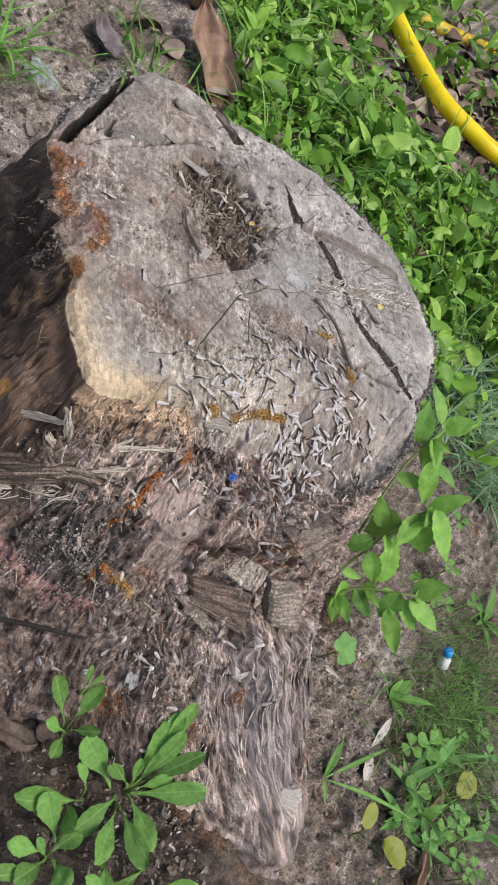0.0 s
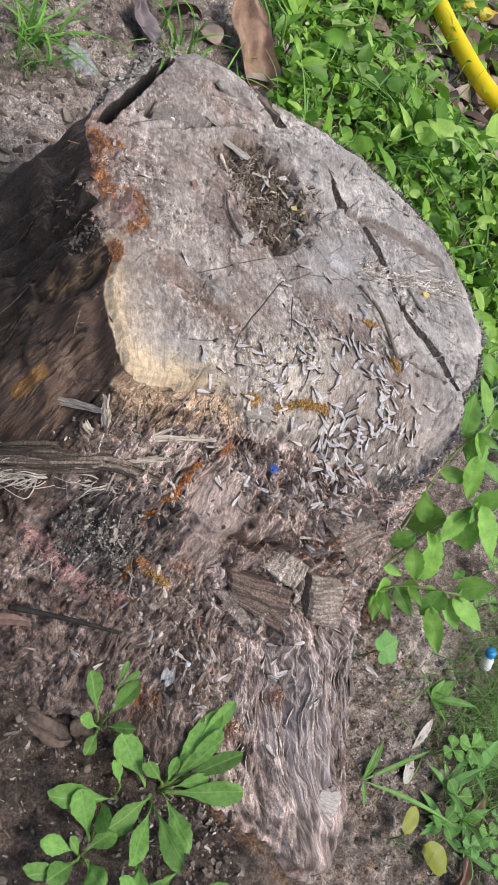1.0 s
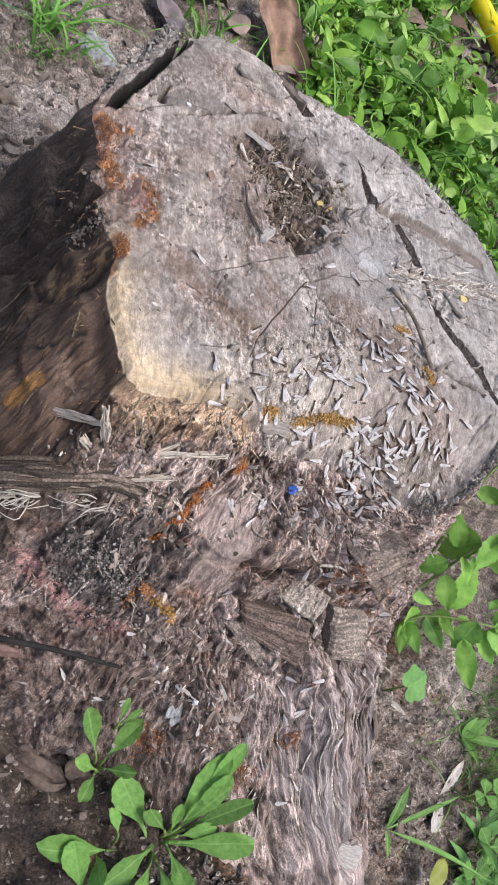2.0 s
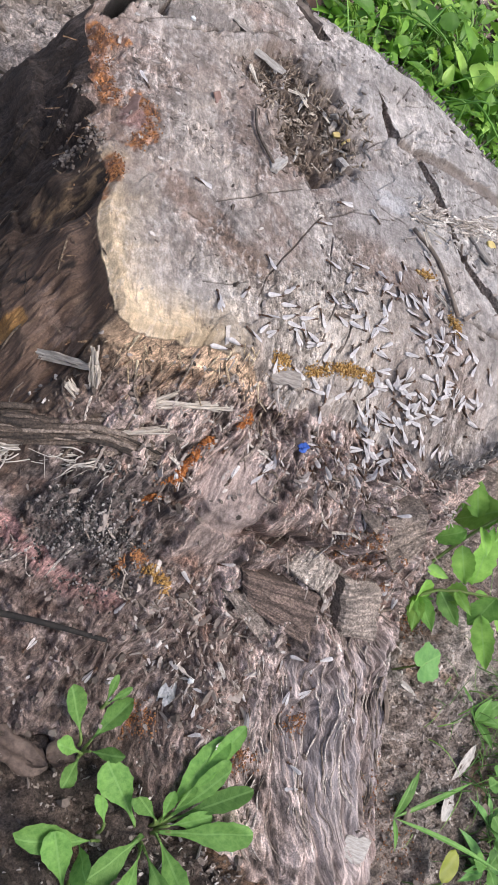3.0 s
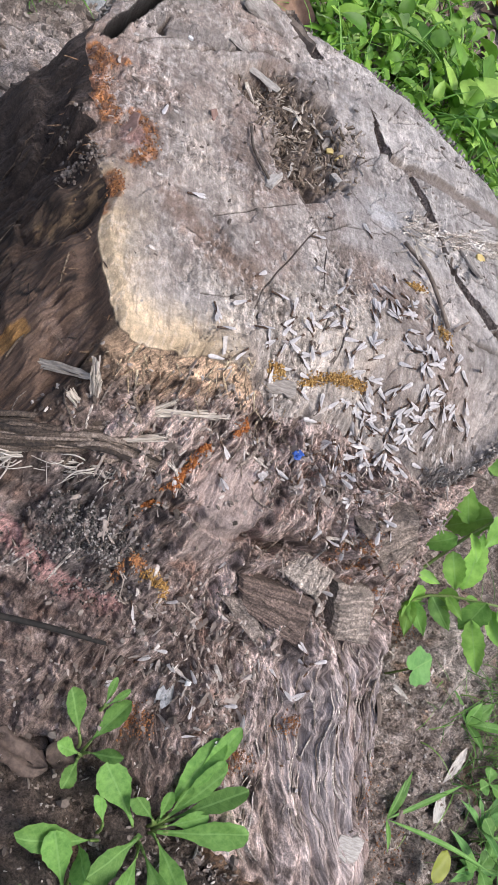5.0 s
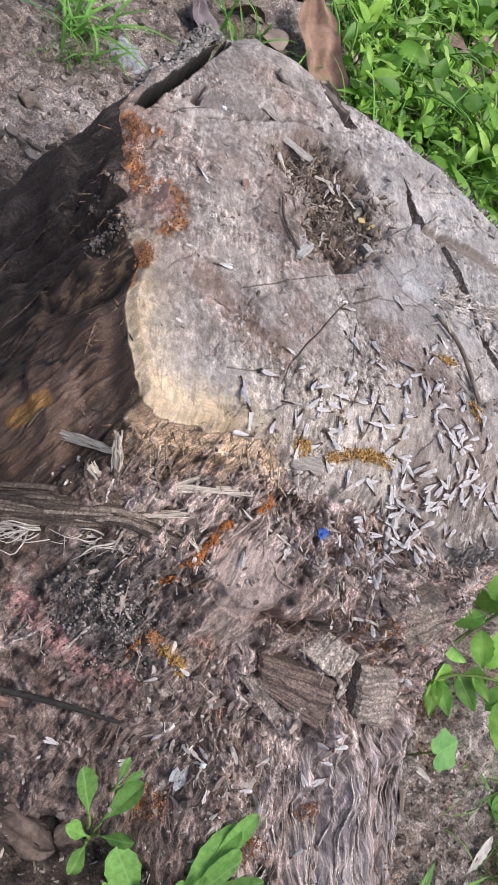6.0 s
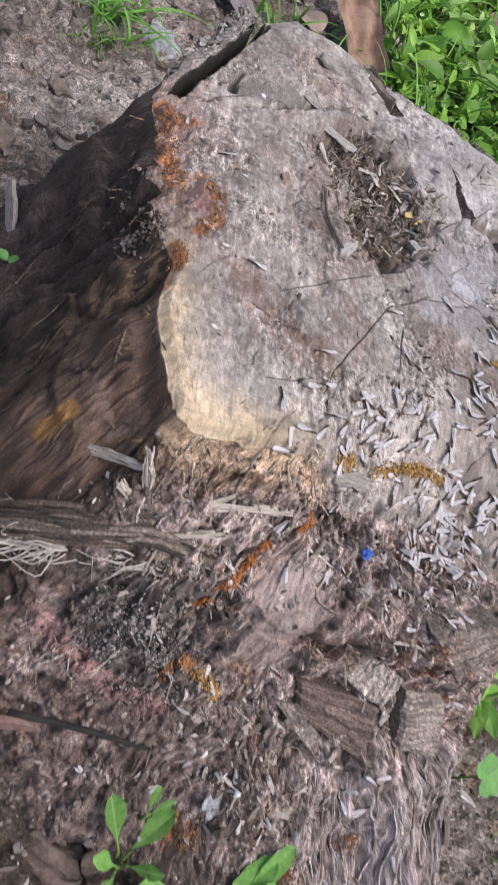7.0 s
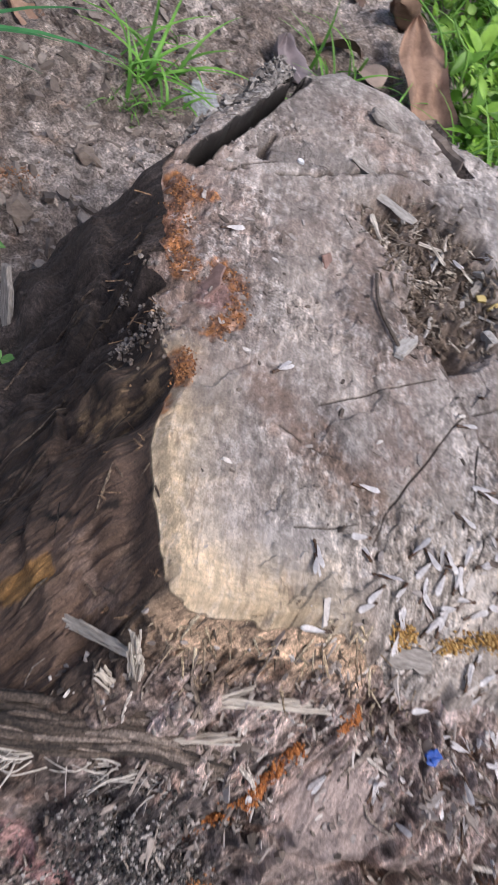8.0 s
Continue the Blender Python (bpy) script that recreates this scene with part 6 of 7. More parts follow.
def plant_leaf(plant, base, tip, width, mat, shape, seed, curl=0.12, teeth=0.0, roll=0.0, inv=None):
    a, b = Vector(base), Vector(tip)
    n = (b - a).length
    x = (b - a).normalized()
    z = Vector((0.05, -0.55, 0.83))
    z = (z - x * z.dot(x)).normalized()
    m = Matrix.Translation(a) @ Matrix((x, z.cross(x), z)).transposed().to_4x4() @ pose(0, 0, 0, roll)
    return part("leaf", leaf_data("leaf", n * 1.03, width, mat, shape, curl, 0.16, teeth, seed), plant, m=(inv @ m))


def stem_part(plant, pts, r0, r1, mat, inv, name="stem"):
    c = bend(pts, 9)
    v, f = tube(c, [r0 + (r1 - r0) * i / 8 for i in range(9)], 7)
    part(name, mesh_data(name, v, f, mat), plant, m=inv)


def spoon_data(name, length, width, mat, curl, seed):
    """A spoon-shaped leaf along x that narrows into a winged stalk, with wavy, faintly toothed edges."""
    r = random.Random(seed)
    rows, cols = 20, 9
    co = np.zeros((rows, cols, 3))
    lean, wave = r.uniform(-0.10, 0.10), r.uniform(0, 6)
    for i in range(rows):
        t = i / (rows - 1)
        if t < 0.68:
            w = 0.12 + 0.88 * float(smooth(0.16, 0.70, t))
        else:
            w = max(0.0, 1 - ((t - 0.68) / 0.325) ** 2.4) ** 0.5
        tooth = 1 + (0.06 if i % 3 == 0 else -0.02) * float(smooth(0.3, 0.5, t))
        for j in range(cols):
            q = 2 * j / (cols - 1) - 1
            y = 0.5 * width * w * q * (1 + (tooth - 1) * abs(q) ** 4)
            z = 0.22 * abs(y) - curl * length * t * t + 0.07 * width * math.sin(7 * t + wave + 1.5 * q) * abs(q) + 0.03 * width * math.sin(13 * t + 2 * q + wave)
            co[i, j] = (length * t, y + lean * length * t * t, z)
    return grid_data(name, co, mat)


def rosette(x, y, leaves, label, seed):
    """A weed whose leaves run from base to tip, both x, y, with a width."""
    z = rest(x, y)[0].z
    plant = thing("rosette_weed", label, "weed", "rosette weeds", at=(x, y, z))
    inv = Matrix.Translation((-x, -y, -z))
    r = random.Random(seed)
    for k, (ax, ay, bx, by, wide) in enumerate(leaves):
        a = Vector((ax, ay, max(z, rest(ax, ay)[0].z) + 0.007))
        b = Vector((bx, by, max(z, rest(bx, by)[0].z - 0.004) + r.uniform(0.020, 0.032)))
        n, d = (b - a).length, (b - a).normalized()
        up = Vector((r.gauss(0, 0.22), -0.45 + r.gauss(0, 0.2), 0.9))
        up = (up - d * up.dot(d)).normalized()
        m = Matrix.Translation(a) @ Matrix((d, up.cross(d), up)).transposed().to_4x4()
        part("leaf", spoon_data("leaf", n * 0.98, wide * 0.93, LEAF_DOWNY, r.uniform(0.02, 0.16), seed * 20 + k), plant, m=inv @ m)
        root_at = Vector((x, y, z - 0.002)).lerp(Vector((ax, ay, z - 0.002)), 0.7)
        stem_part(plant, [root_at, root_at.lerp(a, 0.6) + Vector((0, 0, 0.001)), a + d * n * 0.12], 0.0012, 0.0009, STALK, inv, "leaf_stalk")


rosette(0.200, 0.400, [(0.201, 0.406, 0.190, 0.451, 0.018), (0.199, 0.426, 0.196, 0.459, 0.012), (0.203, 0.408, 0.208, 0.443, 0.014), (0.205, 0.410, 0.224, 0.443, 0.014), (0.205, 0.406, 0.220, 0.421, 0.012),
                       (0.205, 0.402, 0.245, 0.428, 0.020), (0.204, 0.400, 0.240, 0.378, 0.017), (0.201, 0.389, 0.240, 0.364, 0.016), (0.197, 0.392, 0.188, 0.350, 0.018), (0.189, 0.393, 0.150, 0.399, 0.022),
                       (0.200, 0.405, 0.177, 0.398, 0.011), (0.202, 0.407, 0.192, 0.414, 0.008), (0.204, 0.413, 0.199, 0.420, 0.006), (0.202, 0.386, 0.211, 0.339, 0.019)], "green rosette weed with spoon-shaped toothed leaves on bare soil", 3)
rosette(0.141, 0.401, [(0.131, 0.403, 0.104, 0.407, 0.013), (0.136, 0.403, 0.134, 0.429, 0.014), (0.137, 0.397, 0.122, 0.383, 0.011), (0.137, 0.395, 0.141, 0.373, 0.011), (0.138, 0.400, 0.155, 0.404, 0.010)],
        "small green weed with spoon-shaped leaves on bare soil", 4)
rosette(0.180, 0.372, [(0.179, 0.372, 0.144, 0.332, 0.019), (0.182, 0.338, 0.153, 0.350, 0.018), (0.169, 0.364, 0.182, 0.343, 0.016), (0.176, 0.379, 0.161, 0.384, 0.008)], "green weed with broad spoon-shaped leaves on soil", 5)
rosette(0.184, 0.327, [(0.180, 0.328, 0.157, 0.311, 0.014), (0.184, 0.326, 0.174, 0.299, 0.016), (0.184, 0.332, 0.187, 0.347, 0.014), (0.188, 0.329, 0.204, 0.317, 0.018), (0.184, 0.327, 0.170, 0.327, 0.007), (0.184, 0.318, 0.163, 0.291, 0.012)],
        "green rosette weed with round spoon-shaped leaves on soil", 8)
rosette(0.231, 0.344, [(0.215, 0.352, 0.230, 0.325, 0.017), (0.243, 0.365, 0.232, 0.329, 0.013), (0.255, 0.360, 0.280, 0.373, 0.016), (0.231, 0.339, 0.210, 0.325, 0.010)], "green weed with spoon-shaped leaves on soil", 9)
rosette(0.126, 0.418, [(0.126, 0.419, 0.130, 0.430, 0.005), (0.126, 0.418, 0.118, 0.427, 0.005)], "tiny green seedling on bare soil", 7)

# the tall toothed weed at the foot of the stump
weed = thing("toothed_weed", "leafy green weed with toothed leaves growing beside the stump", "weed", at=(0.232, 0.655, 0.0))
inv = Matrix.Translation((-0.232, -0.655, 0.0))
STEMS = [[(0.230, 0.628, -0.005), (0.238, 0.640, 0.040), (0.250, 0.655, 0.066), (0.290, 0.672, 0.092)],
         [(0.230, 0.632, -0.005), (0.228, 0.655, 0.060), (0.234, 0.690, 0.110), (0.246, 0.715, 0.140)],
         [(0.230, 0.636, -0.005), (0.222, 0.690, 0.065), (0.208, 0.750, 0.120), (0.212, 0.795, 0.155)]]
for pts in STEMS:
    stem_part(weed, pts, 0.0017, 0.0009, STALK, inv)
WEED_LEAVES = [
    ((0.204, 0.78, 0.133), (0.184, 0.785, 0.172), 0.026), ((0.208, 0.80, 0.154), (0.179, 0.81, 0.177), 0.018), ((0.213, 0.80, 0.150), (0.228, 0.81, 0.177), 0.026),
    ((0.213, 0.785, 0.148), (0.223, 0.77, 0.124), 0.024), ((0.220, 0.755, 0.148), (0.249, 0.745, 0.113), 0.022), ((0.230, 0.77, 0.138), (0.257, 0.77, 0.137), 0.017),
    ((0.235, 0.70, 0.120), (0.217, 0.695, 0.084), 0.032), ((0.245, 0.72, 0.134), (0.259, 0.725, 0.172), 0.019), ((0.246, 0.71, 0.148), (0.293, 0.70, 0.125), 0.024),
    ((0.243, 0.70, 0.134), (0.273, 0.70, 0.108), 0.030)]
MORE_LEAVES = [
    ((0.226, 0.675, 0.104), (0.213, 0.665, 0.076), 0.022), ((0.264, 0.675, 0.070), (0.242, 0.685, 0.114), 0.025), ((0.232, 0.67, 0.095), (0.260, 0.665, 0.073), 0.020),
    ((0.234, 0.648, 0.066), (0.252, 0.645, 0.040), 0.022), ((0.264, 0.662, 0.074), (0.252, 0.655, 0.060), 0.020), ((0.278, 0.666, 0.088), (0.285, 0.655, 0.055), 0.026),
    ((0.287, 0.676, 0.090), (0.303, 0.685, 0.117), 0.024), ((0.282, 0.660, 0.070), (0.322, 0.650, 0.039), 0.020), ((0.290, 0.672, 0.084), (0.331, 0.675, 0.080), 0.022),
    ((0.286, 0.670, 0.078), (0.318, 0.668, 0.066), 0.020), ((0.275, 0.685, 0.096), (0.288, 0.692, 0.092), 0.014), ((0.228, 0.695, 0.103), (0.204, 0.700, 0.124), 0.018)]
extra = random.Random(77)
for pts in STEMS:
    line = bend(pts, 12)
    for k in range(9):
        p = line[extra.randint(4, 11)]
        az, n = extra.uniform(-1.6, 1.2), extra.uniform(0.016, 0.034)
        MORE_LEAVES.append((tuple(p), tuple(p + Vector((n * math.cos(az), n * math.sin(az), extra.uniform(-0.014, 0.012)))), n * extra.uniform(0.45, 0.65)))
for k, (a, b, w) in enumerate(WEED_LEAVES + MORE_LEAVES):
    plant_leaf(weed, a, b, w * 0.84, LEAF_BRIGHT if k % 5 else LEAF, "ovate", 40 + k, 0.14, 0.07, 30 * math.sin(k * 2.3), inv)


# clovers and small plants on the soil past the root
def clover(x, y, height, size, label, seed, mat=LEAF_COOL):
    z = rest(x, y)[0].z
    plant = thing("clover", label, "clover", "clovers", at=(x, y, z))
    top = Vector((0.004, 0.003, height))
    c = bend([(0, 0, -0.003), (0.001, 0, height * 0.5), top], 7)
    part("stalk", mesh_data("stalk", *tube(c, [0.0009] * 7, 6), STALK), plant)
    for k in range(3):
        part("leaflet", leaf_data("leaflet", size, size * 0.95, mat, "obovate", 0.06, 0.22, 0.03, seed + k), plant, m=Matrix.Translation(top) @ pose(0, 0, 0, 0, -12, seed * 40 + 120 * k))


def lobed_leaf(x, y, height, size, label, turn):
    """One round leaf with scalloped lobes, on a stalk."""
    z = rest(x, y)[0].z
    plant = thing("lobed_weed", label, "weed", "lobed weeds", at=(x, y, z))
    rows, cols = 9, 48
    co = np.zeros((rows, cols, 3))
    for i in range(rows):
        for j in range(cols):
            a = 6.2832 * j / cols
            lobe = 1 - 0.16 * abs(math.sin(2.5 * a)) ** 3 - 0.35 * math.exp(-((a - 3.1416) / 0.22) ** 2) + 0.035 * math.cos(17 * a)
            rad = size * (i / (rows - 1)) * (1 + (lobe - 1) * (i / (rows - 1)) ** 0.7)
            co[i, j] = (rad * math.cos(a), rad * math.sin(a), 0.10 * rad + 0.05 * size * math.sin(5 * a) * (i / (rows - 1)) ** 2)
    part("stalk", mesh_data("stalk", *tube(bend([(-0.004, 0.004, -0.003), (-0.002, 0.001, height * 0.5), (0, 0, height)], 7), [0.0009] * 7, 6), STALK), plant)
    part("leaf", grid_data("leaf", co, LEAF_COOL, True), plant, m=pose(0, 0, height, 24, 0, turn))


lobed_leaf(0.274, 0.608, 0.036, 0.0150, "single blue-green scalloped leaf on a stalk over soil", 70)
for k, (x, y, h, n) in enumerate(((0.403, 0.632, 0.024, 0.016), (0.386, 0.613, 0.022, 0.013), (0.417, 0.592, 0.024, 0.016), (0.416, 0.563, 0.022, 0.015), (0.381, 0.812, 0.026, 0.012), (0.497, 0.590, 0.022, 0.012),
                                  (0.345, 0.760, 0.03, 0.010), (0.330, 0.800, 0.03, 0.011), (0.310, 0.850, 0.035, 0.012), (0.470, 0.600, 0.022, 0.013), (0.495, 0.625, 0.02, 0.013), (0.325, 0.735, 0.04, 0.010))):
    clover(x, y, h, n, "small green clover on weedy soil", 2 + k, LEAF)


for k in range(9):
    x, y = rng.uniform(0.40, 0.54), rng.uniform(0.57, 0.80)
    if x - 0.30 < (0.62 - y) * 0.5:
        continue
    clover(x, y, rng.uniform(0.012, 0.034), rng.uniform(0.007, 0.013), "small green clover on weedy soil", 30 + k, rng.choice((LEAF, LEAF, LEAF_COOL)))


def small_weed(x, y, leaves, label, seed, mat=LEAF, shape="lance"):
    z = rest(x, y)[0].z
    plant = thing("small_weed", label, "weed", "small weeds", at=(x, y, z))
    for k, (az, n, w, up) in enumerate(leaves):
        part("leaf", leaf_data("leaf", n, w, mat, shape, 0.25, 0.3, 0.02, seed + k), plant, m=pose(0, 0, 0.004, 0, -up, az))


small_weed(0.356, 0.650, [(30, 0.045, 0.008, 30), (75, 0.030, 0.012, 40), (-40, 0.026, 0.009, 35), (160, 0.034, 0.006, 25), (100, 0.022, 0.012, 50)], "small green weed with narrow leaves", 61)
small_weed(0.334, 0.532, [(95, 0.040, 0.007, 25), (60, 0.085, 0.004, 14), (-60, 0.022, 0.004, 20), (22, 0.105, 0.004, 10), (110, 0.030, 0.006, 45)], "grassy green weed with long narrow leaves", 62)
small_weed(0.432, 0.660, [(60, 0.030, 0.014, 30), (0, 0.028, 0.013, 30), (-70, 0.026, 0.010, 20), (140, 0.026, 0.012, 30)], "small green weed with oval leaves", 63, LEAF, "ovate")
small_weed(0.470, 0.585, [(60, 0.035, 0.010, 40), (0, 0.04, 0.008, 30), (-60, 0.03, 0.010, 25), (140, 0.04, 0.010, 40), (200, 0.03, 0.01, 30)], "small green weed with narrow leaves", 64, LEAF_COOL)
for k in range(10):
    x, y = rng.uniform(0.40, 0.56), rng.uniform(0.56, 0.86)
    small_weed(x, y, [(rng.uniform(0, 360), rng.uniform(0.018, 0.045), rng.uniform(0.004, 0.011), rng.uniform(15, 60)) for q in range(rng.randint(4, 7))], "small green weed with narrow leaves", 200 + k, rng.choice((LEAF, LEAF_COOL)))
small_weed(-0.185, 0.560, [(40, 0.012, 0.008, 20), (200, 0.012, 0.008, 20)], "tiny green seedling on soil", 65, LEAF_COOL, "ovate")
small_weed(-0.31, 0.655, [(40, 0.014, 0.009, 20), (200, 0.014, 0.009, 20), (110, 0.012, 0.008, 20)], "tiny green seedling on soil", 66, LEAF_COOL, "ovate")
for x, y, tip, w, shade in ((0.447, 0.540, (-0.030, 0.002, 0.006), 0.024, 1), (0.388, 0.524, (-0.006, 0.022, 0.010), 0.013, 1), (0.482, 0.648, (-0.006, 0.026, 0.012), 0.022, 1)):
    z = rest(x, y)[0].z
    plant = thing("oval_leaf_seedling", "seedling with one smooth yellowish oval leaf", "seedling", "oval leaf seedlings", at=(x, y, z))
    part("stalk", mesh_data("stalk", *tube(bend([(0, 0, -0.002), (0.001, 0, 0.012), (0, 0, 0.022)], 6), [0.0009] * 6, 6), STALK), plant)
    m, n = between((0, 0, 0.022), Vector(tip) + Vector((0, 0, 0.022)))
    part("leaf", leaf_data("leaf", n, w, LEAF_OLIVE if shade else LEAF, "round", 0.08, 0.1, 0, 71), plant, m=m)

# pale dry husk strips on the soil
solo("dry_husk", leaf_data("dry_husk", 0.045, 0.009, PALE_BARK, "lance", 0.0, 0.5, 0.08, 81), "pale dry husk lying on soil", "dry husk", m=lie(0.364, 0.634, -98, 0.005, 0.4))
solo("dry_husk", leaf_data("dry_husk", 0.030, 0.013, PALE_BARK, "ovate", 0.0, 0.4, 0.08, 82), "pale dry torn husk lying on soil", "dry husk", m=lie(0.368, 0.562, 104, 0.005, 0.4))


def dead_leaf(x, y, length, width, turn, curl, label, seed, tilt=(0, 0), lift=0.004, mat=DEAD_LEAF):
    co = np.zeros((24, 15, 3))
    wave_up = min(1.0, length / 0.11)
    for i in range(24):
        s = i / 23
        for j in range(15):
            q = 2 * j / 14 - 1
            w = math.sin(math.pi * s ** 0.8) ** 0.7 * (1 + 0.25 * math.sin(9 * s + seed)) + 0.04
            yy = 0.5 * width * w * q
            co[i, j] = (length * (s - 0.5), yy * math.cos(curl * q), abs(yy) * math.sin(abs(curl * q)) + wave_up * (0.010 * math.sin(4 * s + seed) + 0.006 * math.sin(7 * q + 5 * s + seed) * (0.4 + 0.6 * abs(q)) + 0.0015 * math.sin(23 * s + 9 * q)))
    solo("dead_leaf", grid_data("dead_leaf", co, mat), label, "dead leaf", "dead leaves", m=lie(x, y, turn, lift, 0.6, tilt))


dead_leaf(-0.310, 1.222, 0.165, 0.062, 141, 0.45, "brown curled dead leaf behind the stump", 1, (6, -12), 0.028)
dead_leaf(-0.405, 1.300, 0.12, 0.06, 100, 0.7, "brown curled dead leaf behind the stump", 2, (0, -10), 0.02)
dead_leaf(-0.395, 1.085, 0.090, 0.05, 140, 0.6, "grey-brown curled dead leaf on soil", 3, (10, 10), 0.008, PURPLE_LEAF)
dead_leaf(-0.262, 1.105, 0.07, 0.045, 130, 0.4, "brown dead leaf behind the stump", 4, (0, 0), 0.01)
dead_leaf(-0.365, 0.690, 0.05, 0.020, 100, 0.5, "small brown dead leaf on soil", 5)
dead_leaf(-0.350, 0.665, 0.035, 0.022, 20, 0.4, "small brown dead leaf on soil", 6)
dead_leaf(0.112, 0.372, 0.040, 0.028, 20, 0.2, "brown dead leaf flat on soil", 7, (0, 0), 0.003, OLD_LEAF)
dead_leaf(0.130, 0.398, 0.03, 0.02, 70, 0.3, "brown dead leaf flat on soil", 8, (0, 0), 0.002, OLD_LEAF)
dead_leaf(-0.53, 0.86, 0.05, 0.03, 30, 0.4, "brown dead leaf on soil", 9)
dead_leaf(0.46, 0.62, 0.045, 0.02, 100, 0.4, "brown dead leaf on weedy soil", 10)
dead_leaf(0.475, 0.555, 0.06, 0.016, 130, 0.4, "brown strip of dead leaf", 11)
m_shield = [(0.255, 0.545, 0.030, 0.012, 95), (0.345, 0.545, 0.022, 0.010, 20)]
for x, y, a, b, turn in m_shield:
    scrap("bark_flake", bar_outline(a, b), 0.003, BROWN_WOOD, x, y, turn, "brown bark flake on soil", "bark flake", (5, 5))
scrap("bark_strip", bar_outline(0.036, 0.009), 0.003, GREY_WOOD, -0.207, 0.583, 100, "pale strip of dead bark against the stump", "bark strip", (0, -35), 0.004)


def blade(length, width, bow, lean, r):
    """A grass blade that rises from the origin and leans along x."""
    rows = 7
    v, f = [], []
    side = r.uniform(-0.3, 0.3)
    for i in range(rows):
        s = i / (rows - 1)
        w = width * (1 - s ** 2.2) * 0.5 + 0.0001
        x = length * (math.sin(lean) * s + bow * s * s)
        z = length * (math.cos(lean) * s - bow * 0.9 * s ** 2.4)
        y = side * length * s * s
        v += [(x, y - w, z), (x, y, z - w * 0.5), (x, y + w, z)]
    for i in range(rows - 1):
        for k in range(2):
            f.append((i * 3 + k, i * 3 + k + 1, i * 3 + k + 4, i * 3 + k + 3))
    return v, f


def tuft(x, y, count, length, width, label, seed, mat, spread=0.02, group="grass tufts"):
    r = random.Random(seed)
    z = rest(x, y)[0].z
    ob = thing("grass_tuft", label, "grass", group, at=(x, y, z))
    for k in range(count):
        v, f = blade(length * r.uniform(0.6, 1.15), width * r.uniform(0.7, 1.2), r.uniform(0.1, 0.7), r.uniform(0.1, 0.9), r)
        part("blade", mesh_data("blade", v, f, mat), ob, m=pose(r.gauss(0, spread), r.gauss(0, spread), -0.003, 0, 0, r.uniform(0, 360)))


GRASS = mottled("grass", (0.08, 0.24, 0.03), (0.2, 0.42, 0.07), 50, 0.5, 0.2, 0.001, (1, 1, 0.2), 0.3, 0.3)
GRASS_DEEP = mottled("deep_grass", (0.03, 0.14, 0.04), (0.08, 0.26, 0.09), 50, 0.45, 0.2, 0.001, (1, 1, 0.2), 0.2, 0.25)
tuft(-0.402, 0.911, 16, 0.062, 0.0032, "bright green grass tuft on bare soil", 1, GRASS, 0.014)
tuft(-0.436, 0.902, 12, 0.078, 0.0042, "bright green grass tuft on bare soil", 3, GRASS, 0.012)
tuft(-0.425, 0.928, 14, 0.080, 0.0036, "bright green grass tuft on bare soil", 2, GRASS, 0.016)
tuft(-0.400, 0.882, 46, 0.032, 0.0013, "fine feathery bright green grass on bare soil", 4, GRASS, 0.013)
arching = thing("grass_tuft", "long dark green grass blades arching over soil", "grass", "grass tufts", at=(-0.522, 0.735, rest(-0.522, 0.735)[0].z))
for k, (az, n, wide, bow) in enumerate(((42, 0.150, 0.0085, 0.42), (47, 0.120, 0.0070, 0.30), (70, 0.165, 0.0085, 0.40), (76, 0.150, 0.0060, 0.25), (56, 0.090, 0.0050, 0.45))):
    part("blade", mesh_data("blade", *blade(n, wide, bow, 0.75, random.Random(300 + k)), GRASS_DEEP), arching, m=pose(0.004 * k, -0.003 * k, -0.003, 0, 0, az))
tuft(-0.36, 1.13, 22, 0.09, 0.0035, "green grass tuft beside dead leaves", 5, GRASS, 0.03)
tuft(-0.30, 1.09, 16, 0.08, 0.0032, "green grass tuft behind the stump", 6, GRASS, 0.03)

# feathery fine grass at the foot of the weed
fine = Heap()
for k in range(1300):
    x, y = rng.gauss(0.425, 0.040), rng.gauss(0.715, 0.060)
    if rng.random() < 0.35:
        x, y = rng.gauss(0.47, 0.05), rng.gauss(0.70, 0.06)
    if x < 0.27 or math.hypot(x, y - 0.67) < 0.24 or math.hypot(x - 0.392, y - 0.722) < 0.022:
        continue
    v, f = blade(rng.uniform(0.02, 0.055), rng.uniform(0.0005, 0.0011), rng.uniform(0, 0.8), rng.uniform(0, 1.2), rng)
    fine.add(v, f, lie(x, y, rng.uniform(0, 360), -0.002, 0.2))
solo("fine_grass", fine.data("fine_grass", FEATHER), "fine feathery green grass on soil", "grass", kind="stuff")
blue = Heap()
for k in range(700):
    x, y = rng.gauss(0.28, 0.06), rng.gauss(1.07, 0.085)
    if y < 0.93 or math.hypot(x, y - 0.67) < 0.24:
        continue
    v, f = blade(rng.uniform(0.04, 0.10), rng.uniform(0.0018, 0.0034), rng.uniform(0.2, 0.9), rng.uniform(0.4, 1.3), rng)
    blue.add(v, f, lie(x, y, rng.gauss(40, 70), -0.002, 0.2))
solo("blue_green_grass", blue.data("blue_green_grass", BLUE_GRASS), "matted blue-green grass behind the stump", "grass", kind="stuff")

